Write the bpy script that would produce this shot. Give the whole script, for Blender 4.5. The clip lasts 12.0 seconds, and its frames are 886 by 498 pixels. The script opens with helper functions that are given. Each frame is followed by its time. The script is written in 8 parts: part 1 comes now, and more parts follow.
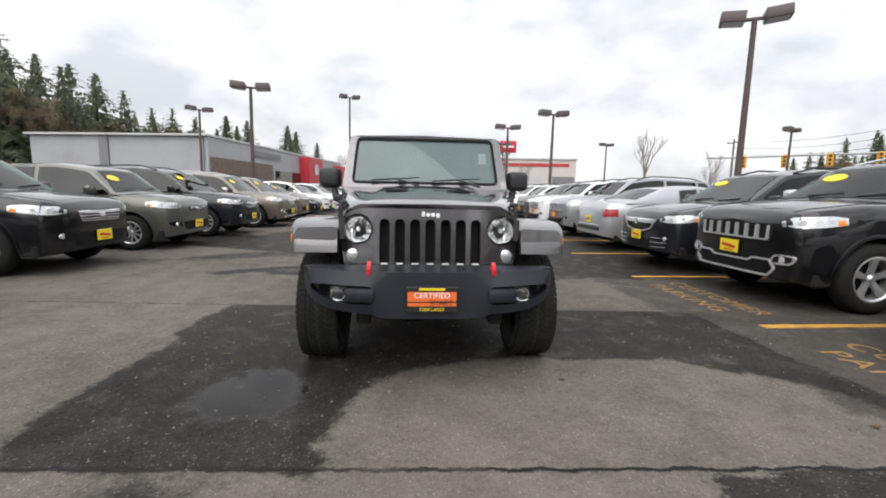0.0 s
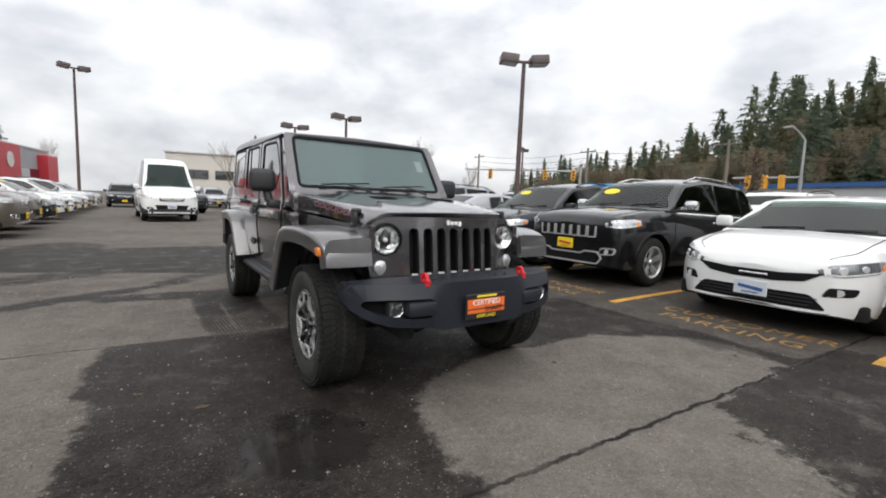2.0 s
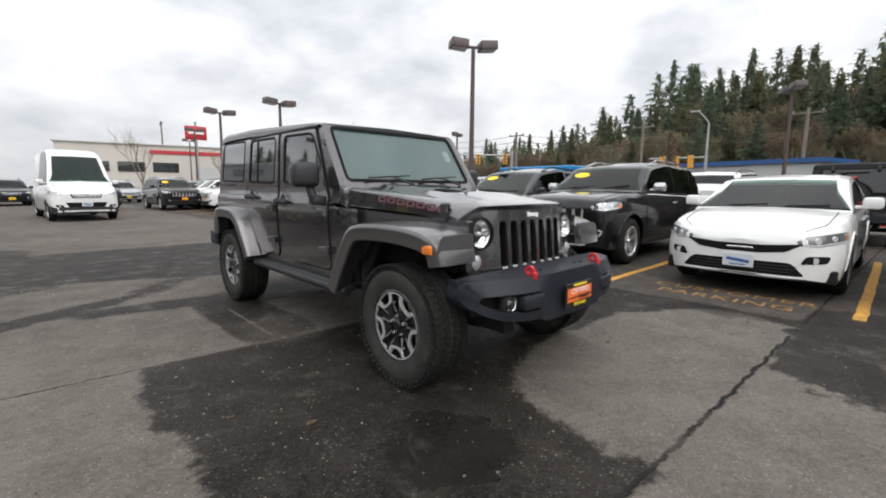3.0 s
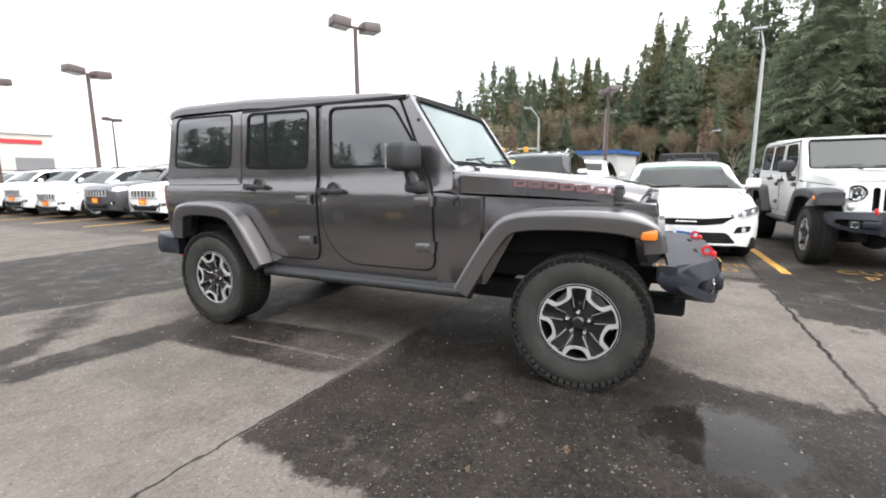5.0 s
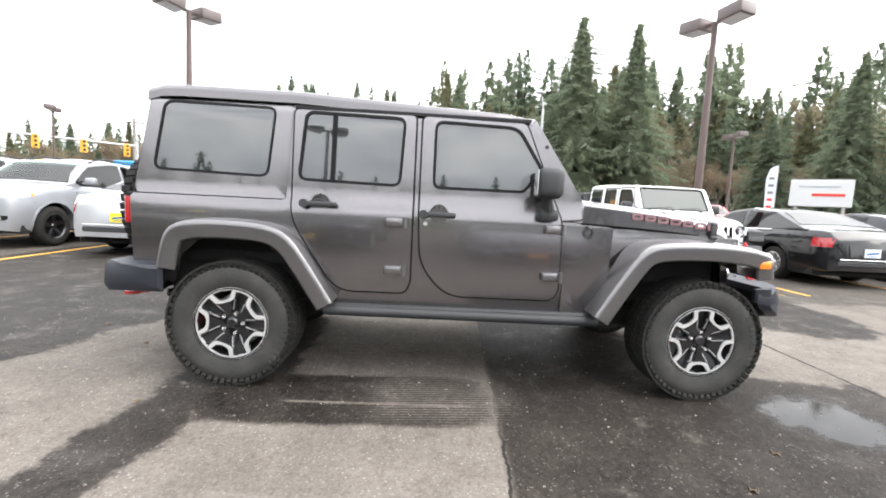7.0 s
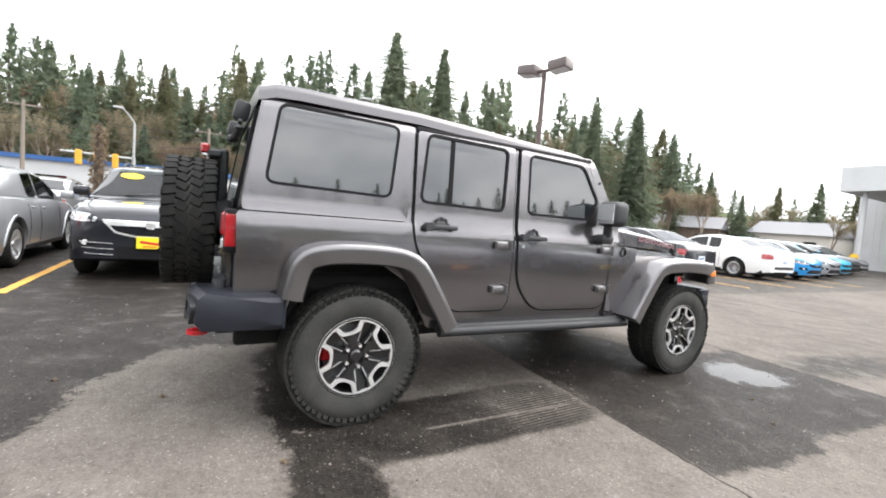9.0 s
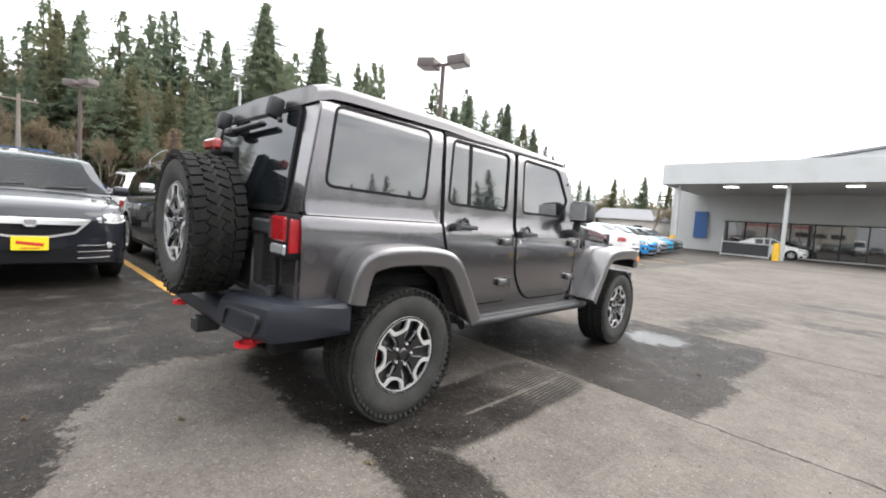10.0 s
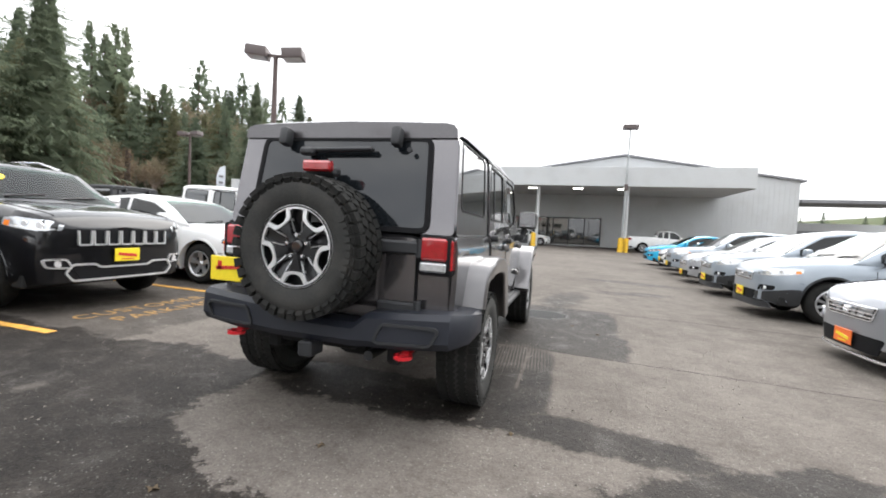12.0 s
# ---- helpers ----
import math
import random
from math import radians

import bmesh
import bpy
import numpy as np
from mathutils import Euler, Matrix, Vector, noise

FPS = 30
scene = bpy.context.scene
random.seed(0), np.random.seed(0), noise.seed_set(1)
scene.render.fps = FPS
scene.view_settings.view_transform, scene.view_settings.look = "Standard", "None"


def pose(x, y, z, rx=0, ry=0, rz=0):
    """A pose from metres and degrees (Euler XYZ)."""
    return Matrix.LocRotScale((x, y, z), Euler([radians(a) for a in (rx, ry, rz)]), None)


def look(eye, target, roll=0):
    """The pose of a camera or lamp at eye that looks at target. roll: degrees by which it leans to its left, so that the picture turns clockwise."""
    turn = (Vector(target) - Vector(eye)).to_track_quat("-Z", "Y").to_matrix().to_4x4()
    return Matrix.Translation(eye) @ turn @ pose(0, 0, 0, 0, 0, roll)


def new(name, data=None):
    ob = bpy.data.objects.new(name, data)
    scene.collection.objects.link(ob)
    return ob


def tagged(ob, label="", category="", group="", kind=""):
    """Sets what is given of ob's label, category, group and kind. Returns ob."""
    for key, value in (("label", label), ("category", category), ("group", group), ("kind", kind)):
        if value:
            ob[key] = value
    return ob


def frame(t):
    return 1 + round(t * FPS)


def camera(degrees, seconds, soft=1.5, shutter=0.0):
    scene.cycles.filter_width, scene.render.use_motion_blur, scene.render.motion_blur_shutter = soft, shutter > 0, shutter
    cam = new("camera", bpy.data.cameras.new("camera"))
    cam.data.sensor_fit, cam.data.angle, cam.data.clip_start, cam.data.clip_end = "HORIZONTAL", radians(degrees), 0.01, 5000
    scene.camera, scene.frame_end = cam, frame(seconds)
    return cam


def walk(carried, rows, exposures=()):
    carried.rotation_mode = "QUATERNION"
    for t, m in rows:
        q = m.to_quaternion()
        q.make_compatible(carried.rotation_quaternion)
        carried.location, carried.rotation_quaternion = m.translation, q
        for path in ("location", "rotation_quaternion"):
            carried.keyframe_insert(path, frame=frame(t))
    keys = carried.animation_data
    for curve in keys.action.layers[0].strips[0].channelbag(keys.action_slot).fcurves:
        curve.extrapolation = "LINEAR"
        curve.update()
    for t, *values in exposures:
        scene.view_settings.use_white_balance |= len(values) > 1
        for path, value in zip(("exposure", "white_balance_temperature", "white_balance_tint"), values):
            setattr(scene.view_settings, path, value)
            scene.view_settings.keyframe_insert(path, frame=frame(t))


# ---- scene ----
cam = camera(90.9, 12.0, soft=1.9)
PATH = [
    (0, (-0.1, -3.244, 1.213), (0.042, -1.266, 0.957), 1.1),
    (0.5, (-0.427, -3.244, 1.207), (-0.053, -1.295, 0.956), 2.2),
    (1, (-0.801, -3.084, 1.202), (-0.165, -1.207, 0.935), 3.1),
    (1.5, (-1.263, -2.983, 1.213), (-0.407, -1.186, 1.01), 4.1),
    (2, (-1.668, -2.755, 1.21), (-0.551, -1.11, 0.994), 2.0),
    (2.5, (-2.078, -2.448, 1.227), (-0.818, -0.91, 1.015), 0.7),
    (3, (-2.441, -2.097, 1.238), (-1.074, -0.664, 0.963), 0.3),
    (3.5, (-2.726, -1.668, 1.236), (-1.228, -0.376, 0.939), 0.5),
    (3.7, (-2.842, -1.504, 1.257), (-1.281, -0.297, 0.931), -1.4),
    (5.3, (-3.336, 0.012, 1.188), (-1.486, 0.705, 0.873), 0.6),
    (5.5, (-3.38, 0.234, 1.237), (-1.491, 0.806, 0.915), 1.0),
    (6, (-3.475, 0.744, 1.226), (-1.533, 1.125, 0.936), 1.3),
    (6.5, (-3.483, 1.247, 1.199), (-1.504, 1.43, 0.973), 2.9),
    (7, (-3.49, 1.782, 1.182), (-1.502, 1.702, 0.977), 2.9),
    (7.2, (-3.521, 1.965, 1.179), (-1.537, 1.809, 0.982), 3.3),
    (8.8, (-3.256, 3.475, 1.149), (-1.444, 2.635, 1.037), 3.3),
    (9, (-3.146, 3.719, 1.195), (-1.397, 2.757, 1.06), 4.7),
    (9.5, (-2.999, 4.194, 1.21), (-1.393, 3.014, 1.05), 4.3),
    (10, (-2.701, 4.591, 1.208), (-1.305, 3.166, 1.058), 4.5),
    (10.5, (-2.445, 5.009, 1.225), (-1.24, 3.419, 1.081), 3.4),
    (11, (-2.111, 5.332, 1.233), (-1.09, 3.618, 1.082), 0.6),
    (11.5, (-1.744, 5.663, 1.225), (-0.936, 3.839, 1.095), 2.1),
    (12, (-1.365, 5.924, 1.218), (-0.801, 4.008, 1.113), 3.5),
]
walk(cam, [(t, look(*r)) for t, *r in PATH],
     [(0.0, 0.62), (1.5, 0.60), (2.0, 0.46), (2.5, 0.24), (3.0, 0.48), (3.7, 0.88), (5.3, 1.64), (7.0, 2.04), (9.5, 1.70), (12.0, 1.42)])

# ---- world, sun ----
world = bpy.data.worlds.new("overcast")
scene.world = world
world.use_nodes = True
wn, wl = world.node_tree.nodes, world.node_tree.links
wn.clear()
SUN_EL, SUN_AZ = 44.0, 200.0
w_out = wn.new("ShaderNodeOutputWorld")
w_bg = wn.new("ShaderNodeBackground")
w_sky = wn.new("ShaderNodeTexSky")
w_sky.sky_type, w_sky.sun_disc = "NISHITA", False
w_sky.sun_elevation, w_sky.sun_rotation = radians(SUN_EL), radians(SUN_AZ)
w_sky.dust_density = 3.0
w_co = wn.new("ShaderNodeTexCoord")
w_map = wn.new("ShaderNodeMapping")
w_map.inputs["Scale"].default_value = (1.7, 1.7, 3.4)
wl.new(w_co.outputs["Generated"], w_map.inputs["Vector"])
w_n1 = wn.new("ShaderNodeTexNoise")
w_n1.inputs["Scale"].default_value, w_n1.inputs["Detail"].default_value = 2.5, 5.0
w_n1.inputs["Distortion"].default_value = 0.1
wl.new(w_map.outputs[0], w_n1.inputs["Vector"])
w_ramp = wn.new("ShaderNodeValToRGB")
w_ramp.color_ramp.elements[0].position, w_ramp.color_ramp.elements[0].color = 0.34, (5.6, 5.8, 6.2, 1)
w_ramp.color_ramp.elements[1].position, w_ramp.color_ramp.elements[1].color = 0.64, (9.3, 9.35, 9.4, 1)
wl.new(w_n1.outputs["Fac"], w_ramp.inputs[0])
# the cloud deck is brighter overhead than at the horizon
w_sep = wn.new("ShaderNodeSeparateXYZ")
wl.new(w_co.outputs["Generated"], w_sep.inputs[0])
w_h = wn.new("ShaderNodeMapRange")
w_h.inputs["From Min"].default_value, w_h.inputs["From Max"].default_value = 0.0, 1.0
w_h.inputs["To Min"].default_value, w_h.inputs["To Max"].default_value = 0.76, 1.38
wl.new(w_sep.outputs["Z"], w_h.inputs["Value"])
w_mul = wn.new("ShaderNodeMix")
w_mul.data_type, w_mul.blend_type = "RGBA", "MULTIPLY"
w_mul.inputs["Factor"].default_value = 1.0
# and towards the veiled sun
w_dot = wn.new("ShaderNodeVectorMath")
w_dot.operation = "DOT_PRODUCT"
w_dot.inputs[1].default_value = (math.sin(radians(SUN_AZ)), math.cos(radians(SUN_AZ)), 0.35)
wl.new(w_co.outputs["Generated"], w_dot.inputs[0])
w_g = wn.new("ShaderNodeMapRange")
w_g.inputs["From Min"].default_value, w_g.inputs["From Max"].default_value = -0.9, 0.9
w_g.inputs["To Min"].default_value, w_g.inputs["To Max"].default_value = 1.02, 1.2
wl.new(w_dot.outputs["Value"], w_g.inputs["Value"])
w_hm = wn.new("ShaderNodeMath")
w_hm.operation = "MULTIPLY"
wl.new(w_h.outputs[0], w_hm.inputs[0])
wl.new(w_g.outputs[0], w_hm.inputs[1])
wl.new(w_ramp.outputs[0], w_mul.inputs["A"])
wl.new(w_hm.outputs[0], w_mul.inputs["B"])
w_mix = wn.new("ShaderNodeMix")
w_mix.data_type = "RGBA"
w_mix.inputs["Factor"].default_value = 0.93
wl.new(w_sky.outputs[0], w_mix.inputs["A"])
wl.new(w_mul.outputs["Result"], w_mix.inputs["B"])
wl.new(w_mix.outputs["Result"], w_bg.inputs["Color"])
w_bg.inputs["Strength"].default_value = 0.10
wl.new(w_bg.outputs[0], w_out.inputs[0])

sun = new("sun", bpy.data.lights.new("sun", "SUN"))
sun.data.energy, sun.data.angle, sun.data.color = 1.05, radians(60), (1.0, 0.97, 0.93)
sun.matrix_world = pose(0, 0, 40, 90 - SUN_EL, 0, 180 - SUN_AZ)


# ---- materials ----
def grid_nodes(name):
    m = bpy.data.materials.new(name)
    m.use_nodes = True
    nt = m.node_tree
    return m, nt, nt.nodes["Principled BSDF"]


def surf(name, col, rough=0.5, metal=0.0, coat=0.0, var=0.15, scales=(3.0, 60.0), bump=0.0, rvar=0.12, spec=0.5, dirt=None, flake=0.0):
    """A surface with colour and gloss that vary at two scales, fine relief and, if given, a dirt colour in blotches."""
    m, nt, b = grid_nodes(name)
    N, K = nt.nodes, nt.links
    co = N.new("ShaderNodeTexCoord")
    n1, n2 = N.new("ShaderNodeTexNoise"), N.new("ShaderNodeTexNoise")
    for n, s in ((n1, scales[0]), (n2, scales[1])):
        n.inputs["Scale"].default_value, n.inputs["Detail"].default_value = s, 4.0
        K.new(co.outputs["Object"], n.inputs["Vector"])
    mx = N.new("ShaderNodeMath")
    mx.operation = "ADD"
    K.new(n1.outputs["Fac"], mx.inputs[0])
    K.new(n2.outputs["Fac"], mx.inputs[1])
    mr = N.new("ShaderNodeMapRange")
    mr.inputs["From Min"].default_value, mr.inputs["From Max"].default_value = 0.6, 1.4
    K.new(mx.outputs[0], mr.inputs["Value"])
    mixc = N.new("ShaderNodeMix")
    mixc.data_type = "RGBA"
    mixc.inputs["A"].default_value = (*[max(0, c * (1 - var)) for c in col], 1)
    mixc.inputs["B"].default_value = (*[min(1, c * (1 + var)) for c in col], 1)
    K.new(mr.outputs[0], mixc.inputs["Factor"])
    out = mixc.outputs["Result"]
    if dirt:
        n3 = N.new("ShaderNodeTexNoise")
        n3.inputs["Scale"].default_value, n3.inputs["Detail"].default_value = scales[0] * 1.7, 6.0
        K.new(co.outputs["Object"], n3.inputs["Vector"])
        r3 = N.new("ShaderNodeMapRange")
        r3.inputs["From Min"].default_value, r3.inputs["From Max"].default_value = 0.5, 0.8
        r3.inputs["To Max"].default_value = 0.7
        K.new(n3.outputs["Fac"], r3.inputs["Value"])
        md = N.new("ShaderNodeMix")
        md.data_type = "RGBA"
        md.inputs["B"].default_value = (*dirt, 1)
        K.new(r3.outputs[0], md.inputs["Factor"])
        K.new(out, md.inputs["A"])
        out = md.outputs["Result"]
    K.new(out, b.inputs["Base Color"])
    rr = N.new("ShaderNodeMapRange")
    rr.inputs["To Min"].default_value, rr.inputs["To Max"].default_value = max(0.0, rough - rvar * rough), min(1.0, rough + rvar * rough)
    K.new(n1.outputs["Fac"], rr.inputs["Value"])
    K.new(rr.outputs[0], b.inputs["Roughness"])
    b.inputs["Metallic"].default_value = metal
    b.inputs["Specular IOR Level"].default_value = spec
    b.inputs["Coat Weight"].default_value, b.inputs["Coat Roughness"].default_value = coat, 0.022
    if bump:
        bp = N.new("ShaderNodeBump")
        bp.inputs["Strength"].default_value, bp.inputs["Distance"].default_value = bump, 0.01
        K.new(n2.outputs["Fac"], bp.inputs["Height"])
        K.new(bp.outputs[0], b.inputs["Normal"])
    return m


def paint(name, col, metal=0.0):
    """Car paint under clear coat, with a thin film of road dust."""
    return surf(name, col, 0.34, metal, 1.0, var=0.08, scales=(2.2, 260.0), rvar=0.2, spec=0.1, dirt=[0.92 * c + 0.003 for c in col])


def metallic(name, col, metal=0.7, rough=0.36, coat=1.0):
    """Metallic lacquer: fine flake under a clear coat, with faint road film and dried drops."""
    m, nt, b = grid_nodes(name)
    N, K = nt.nodes, nt.links
    co = N.new("ShaderNodeTexCoord")
    film, flake, spots = N.new("ShaderNodeTexNoise"), N.new("ShaderNodeTexVoronoi"), N.new("ShaderNodeTexNoise")
    film.inputs["Scale"].default_value, film.inputs["Detail"].default_value = 2.4, 7.0
    flake.inputs["Scale"].default_value = 900.0
    spots.inputs["Scale"].default_value, spots.inputs["Detail"].default_value = 46.0, 3.0
    for n in (film, flake, spots):
        K.new(co.outputs["Object"], n.inputs["Vector"])
    mx = N.new("ShaderNodeMix")
    mx.data_type = "RGBA"
    mx.inputs["A"].default_value = (*[c * 0.72 for c in col], 1)
    mx.inputs["B"].default_value = (*[c * 1.25 for c in col], 1)
    sp = N.new("ShaderNodeSeparateColor")
    K.new(flake.outputs["Color"], sp.inputs[0])
    K.new(sp.outputs[0], mx.inputs["Factor"])
    dm = N.new("ShaderNodeMix")
    dm.data_type = "RGBA"
    dm.inputs["B"].default_value = (*[c * 0.9 + 0.02 for c in col], 1)
    fr = N.new("ShaderNodeMapRange")
    fr.inputs["From Min"].default_value, fr.inputs["From Max"].default_value, fr.inputs["To Max"].default_value = 0.48, 0.75, 0.5
    K.new(film.outputs["Fac"], fr.inputs["Value"])
    K.new(fr.outputs[0], dm.inputs["Factor"])
    K.new(mx.outputs["Result"], dm.inputs["A"])
    K.new(dm.outputs["Result"], b.inputs["Base Color"])
    b.inputs["Metallic"].default_value, b.inputs["Roughness"].default_value = metal, rough
    b.inputs["Coat Weight"].default_value = coat
    cr = N.new("ShaderNodeMapRange")
    cr.inputs["From Min"].default_value, cr.inputs["From Max"].default_value = 0.45, 0.75
    cr.inputs["To Min"].default_value, cr.inputs["To Max"].default_value = 0.015, 0.11
    K.new(spots.outputs["Fac"], cr.inputs["Value"])
    K.new(cr.outputs[0], b.inputs["Coat Roughness"])
    return m


def pane_glass(name, tint, ior=1.5):
    """Thin tinted sheet glass: light passes straight through, the sky glances off."""
    m, nt, b = grid_nodes(name)
    N, K = nt.nodes, nt.links
    tr, gl, fr, mx = N.new("ShaderNodeBsdfTransparent"), N.new("ShaderNodeBsdfGlossy"), N.new("ShaderNodeFresnel"), N.new("ShaderNodeMixShader")
    co, n1, mt = N.new("ShaderNodeTexCoord"), N.new("ShaderNodeTexNoise"), N.new("ShaderNodeMix")
    n1.inputs["Scale"].default_value, n1.inputs["Detail"].default_value = 1.8, 5.0
    K.new(co.outputs["Object"], n1.inputs["Vector"])
    mt.data_type = "RGBA"
    mt.inputs["A"].default_value, mt.inputs["B"].default_value = (*[c * 0.85 for c in tint], 1), (*[min(1, c * 1.1) for c in tint], 1)
    K.new(n1.outputs["Fac"], mt.inputs["Factor"])
    K.new(mt.outputs["Result"], tr.inputs["Color"])
    gl.inputs["Roughness"].default_value = 0.02
    fr.inputs["IOR"].default_value = ior
    K.new(fr.outputs[0], mx.inputs[0])
    K.new(tr.outputs[0], mx.inputs[1])
    K.new(gl.outputs[0], mx.inputs[2])
    K.new(mx.outputs[0], [n for n in N if n.type == "OUTPUT_MATERIAL"][0].inputs["Surface"])
    return m


def dark_glass(name, col=(0.012, 0.016, 0.017), rough=0.02, coat=1.0, ior=1.6):
    m, nt, b = grid_nodes(name)
    N, K = nt.nodes, nt.links
    co, n1 = N.new("ShaderNodeTexCoord"), N.new("ShaderNodeTexNoise")
    n1.inputs["Scale"].default_value = 2.0
    K.new(co.outputs["Object"], n1.inputs["Vector"])
    rr = N.new("ShaderNodeMapRange")
    rr.inputs["To Min"].default_value, rr.inputs["To Max"].default_value = rough, rough * 3 + 0.02
    K.new(n1.outputs["Fac"], rr.inputs["Value"])
    K.new(rr.outputs[0], b.inputs["Roughness"])
    b.inputs["Base Color"].default_value = (*col, 1)
    b.inputs["IOR"].default_value = ior
    b.inputs["Coat Weight"].default_value, b.inputs["Coat Roughness"].default_value = coat, 0.01
    b.inputs["Coat IOR"].default_value = 1.7
    return m


def clear_glass(name, tint=(0.95, 0.97, 0.97), rough=0.0, through_=1.0):
    m, nt, b = grid_nodes(name)
    b.inputs["Base Color"].default_value = (*tint, 1)
    b.inputs["Roughness"].default_value, b.inputs["IOR"].default_value = rough, 1.5
    b.inputs["Transmission Weight"].default_value = through_
    return m


def glow(name, col, strength):
    m, nt, b = grid_nodes(name)
    b.inputs["Base Color"].default_value = (*col, 1)
    b.inputs["Emission Color"].default_value = (*col, 1)
    b.inputs["Emission Strength"].default_value = strength
    return m


GRANITE = metallic("granite_paint", (0.150, 0.143, 0.148), 0.85, 0.21)
# body paint darkened and dulled for the roof, to subdue overhead sky glare
ROOF_DIMMED = metallic("dimmed_body_paint", (0.130, 0.124, 0.128), 0.75, 0.30, 0.5)
FLARE = metallic("flare_paint", (0.150, 0.145, 0.147), 0.75, 0.30, 0.8)
BLACK_PLASTIC = surf("black_plastic", (0.022, 0.023, 0.025), 0.55, 0, 0, var=0.25, scales=(4, 180), bump=0.15)
BUMPER_STEEL = surf("bumper_coating", (0.016, 0.018, 0.025), 0.46, 0.0, 0.0, var=0.18, scales=(3, 300), bump=0.12, spec=0.35)
RUBBER = surf("tyre_rubber", (0.034, 0.034, 0.032), 0.8, 0, 0, var=0.3, scales=(6, 90), bump=0.25, dirt=(0.060, 0.055, 0.05), spec=0.25)
TREAD = surf("tread_rubber", (0.016, 0.016, 0.015), 0.85, 0, 0, var=0.3, scales=(6, 90), bump=0.25, dirt=(0.035, 0.032, 0.029), spec=0.2)
CAR_SCREEN = pane_glass("car_screen_glass", (0.44, 0.58, 0.53), 1.42)
CAR_SIDE = pane_glass("car_side_glass", (0.16, 0.19, 0.18), 1.55)
REFLECTOR = surf("faceted_reflector", (0.86, 0.87, 0.88), 0.10, 0.95, 0.0, var=0.25, scales=(40, 140))
CABIN = surf("cabin_trim", (0.045, 0.045, 0.047), 0.75, var=0.3, scales=(5, 80), bump=0.1)
SEAL = surf("rubber_seal", (0.008, 0.008, 0.009), 0.7, var=0.2, spec=0.15)
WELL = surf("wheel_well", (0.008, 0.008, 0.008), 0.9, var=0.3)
CHROME = surf("chrome", (0.80, 0.80, 0.81), 0.14, 0.75, var=0.05)
MACHINED = surf("machined_alloy", (0.74, 0.74, 0.74), 0.30, 0.65, var=0.12, scales=(8, 120))
SILVER_RIM = surf("silver_rim", (0.52, 0.52, 0.53), 0.3, 0.7, var=0.15, scales=(8, 120))
BLACK_RIM = surf("black_rim", (0.012, 0.012, 0.013), 0.3, 0.2, 0.5, var=0.2)
GLASS = dark_glass("tinted_glass")
WINDSHIELD_CLEAR = clear_glass("clear_windshield", (0.18, 0.25, 0.25), 0.0, 0.55)
WINDSHIELD = dark_glass("green_windshield", (0.012, 0.021, 0.019), 0.03, 0.0, 1.5)
GLASS_REAR = dark_glass("smoked_rear_glass", (0.010, 0.012, 0.014), 0.02, 0.0, 1.62)
LENS_BRIGHT = surf("lamp_reflector", (0.90, 0.90, 0.91), 0.2, 0.4, 0.5, var=0.3, scales=(30, 90))
LENS = surf("lamp_lens", (0.62, 0.64, 0.66), 0.12, 0.6, 1.0, var=0.3, scales=(18, 60))
LENS_DARK = surf("smoked_lens", (0.16, 0.17, 0.18), 0.1, 0.3, 1.0, var=0.4, scales=(18, 60))
RED_LENS = surf("red_lens", (0.33, 0.010, 0.014), 0.15, 0, 1.0, var=0.25, scales=(25, 90))
AMBER = surf("amber_lens", (0.85, 0.22, 0.02), 0.2, 0, 1.0, var=0.15, scales=(25, 90))
RED_HOOK = surf("red_hook", (0.55, 0.012, 0.02), 0.4, 0, 0.3, var=0.15)
YELLOW = surf("yellow_plate", (0.85, 0.66, 0.02), 0.45, var=0.08)
ORANGE = surf("orange_plate", (0.80, 0.16, 0.03), 0.45, var=0.08)
PLATE_WHITE = surf("plate_white", (0.62, 0.66, 0.70), 0.4, var=0.1)
RED_INK = surf("red_ink", (0.55, 0.03, 0.02), 0.5)
WHITE_INK = surf("white_ink", (0.85, 0.85, 0.85), 0.4)
BLACK_INK = surf("black_ink", (0.015, 0.015, 0.015), 0.5)
HOOD_DECAL = surf("faded_red_decal", (0.175, 0.085, 0.093), 0.5, 0.2, 0.5, var=0.2)
BADGE = surf("badge_silver", (0.72, 0.72, 0.73), 0.25, 0.9)
POLE_BROWN = surf("brown_pole_paint", (0.085, 0.058, 0.052), 0.55, var=0.25, scales=(2, 40), bump=0.1)
HEAD_BROWN = surf("lamp_head_bronze", (0.10, 0.078, 0.075), 0.5, var=0.2)
LAMP_GLASS = surf("lamp_lens_off", (0.45, 0.45, 0.45), 0.2, var=0.15)
CONCRETE = surf("concrete", (0.36, 0.35, 0.33), 0.85, var=0.2, scales=(2, 50), bump=0.3)
GALV = surf("galvanised_steel", (0.40, 0.41, 0.41), 0.45, 0.6, var=0.2)
WOOD_POLE = surf("weathered_pole_wood", (0.20, 0.17, 0.14), 0.85, var=0.3, scales=(1.5, 30), bump=0.4)
WALL_GREY = surf("grey_metal_siding", (0.36, 0.37, 0.39), 0.6, var=0.06, scales=(0.3, 8), dirt=(0.28, 0.28, 0.29))
WALL_LIGHT = surf("light_grey_stucco", (0.52, 0.53, 0.53), 0.75, var=0.06, scales=(0.3, 12), dirt=(0.42, 0.42, 0.41))
WALL_DARKGREY = surf("dark_grey_panel", (0.20, 0.20, 0.21), 0.65, var=0.08, scales=(0.3, 8))
WALL_CREAM = surf("cream_stucco", (0.58, 0.55, 0.50), 0.8, var=0.08, scales=(0.3, 12))
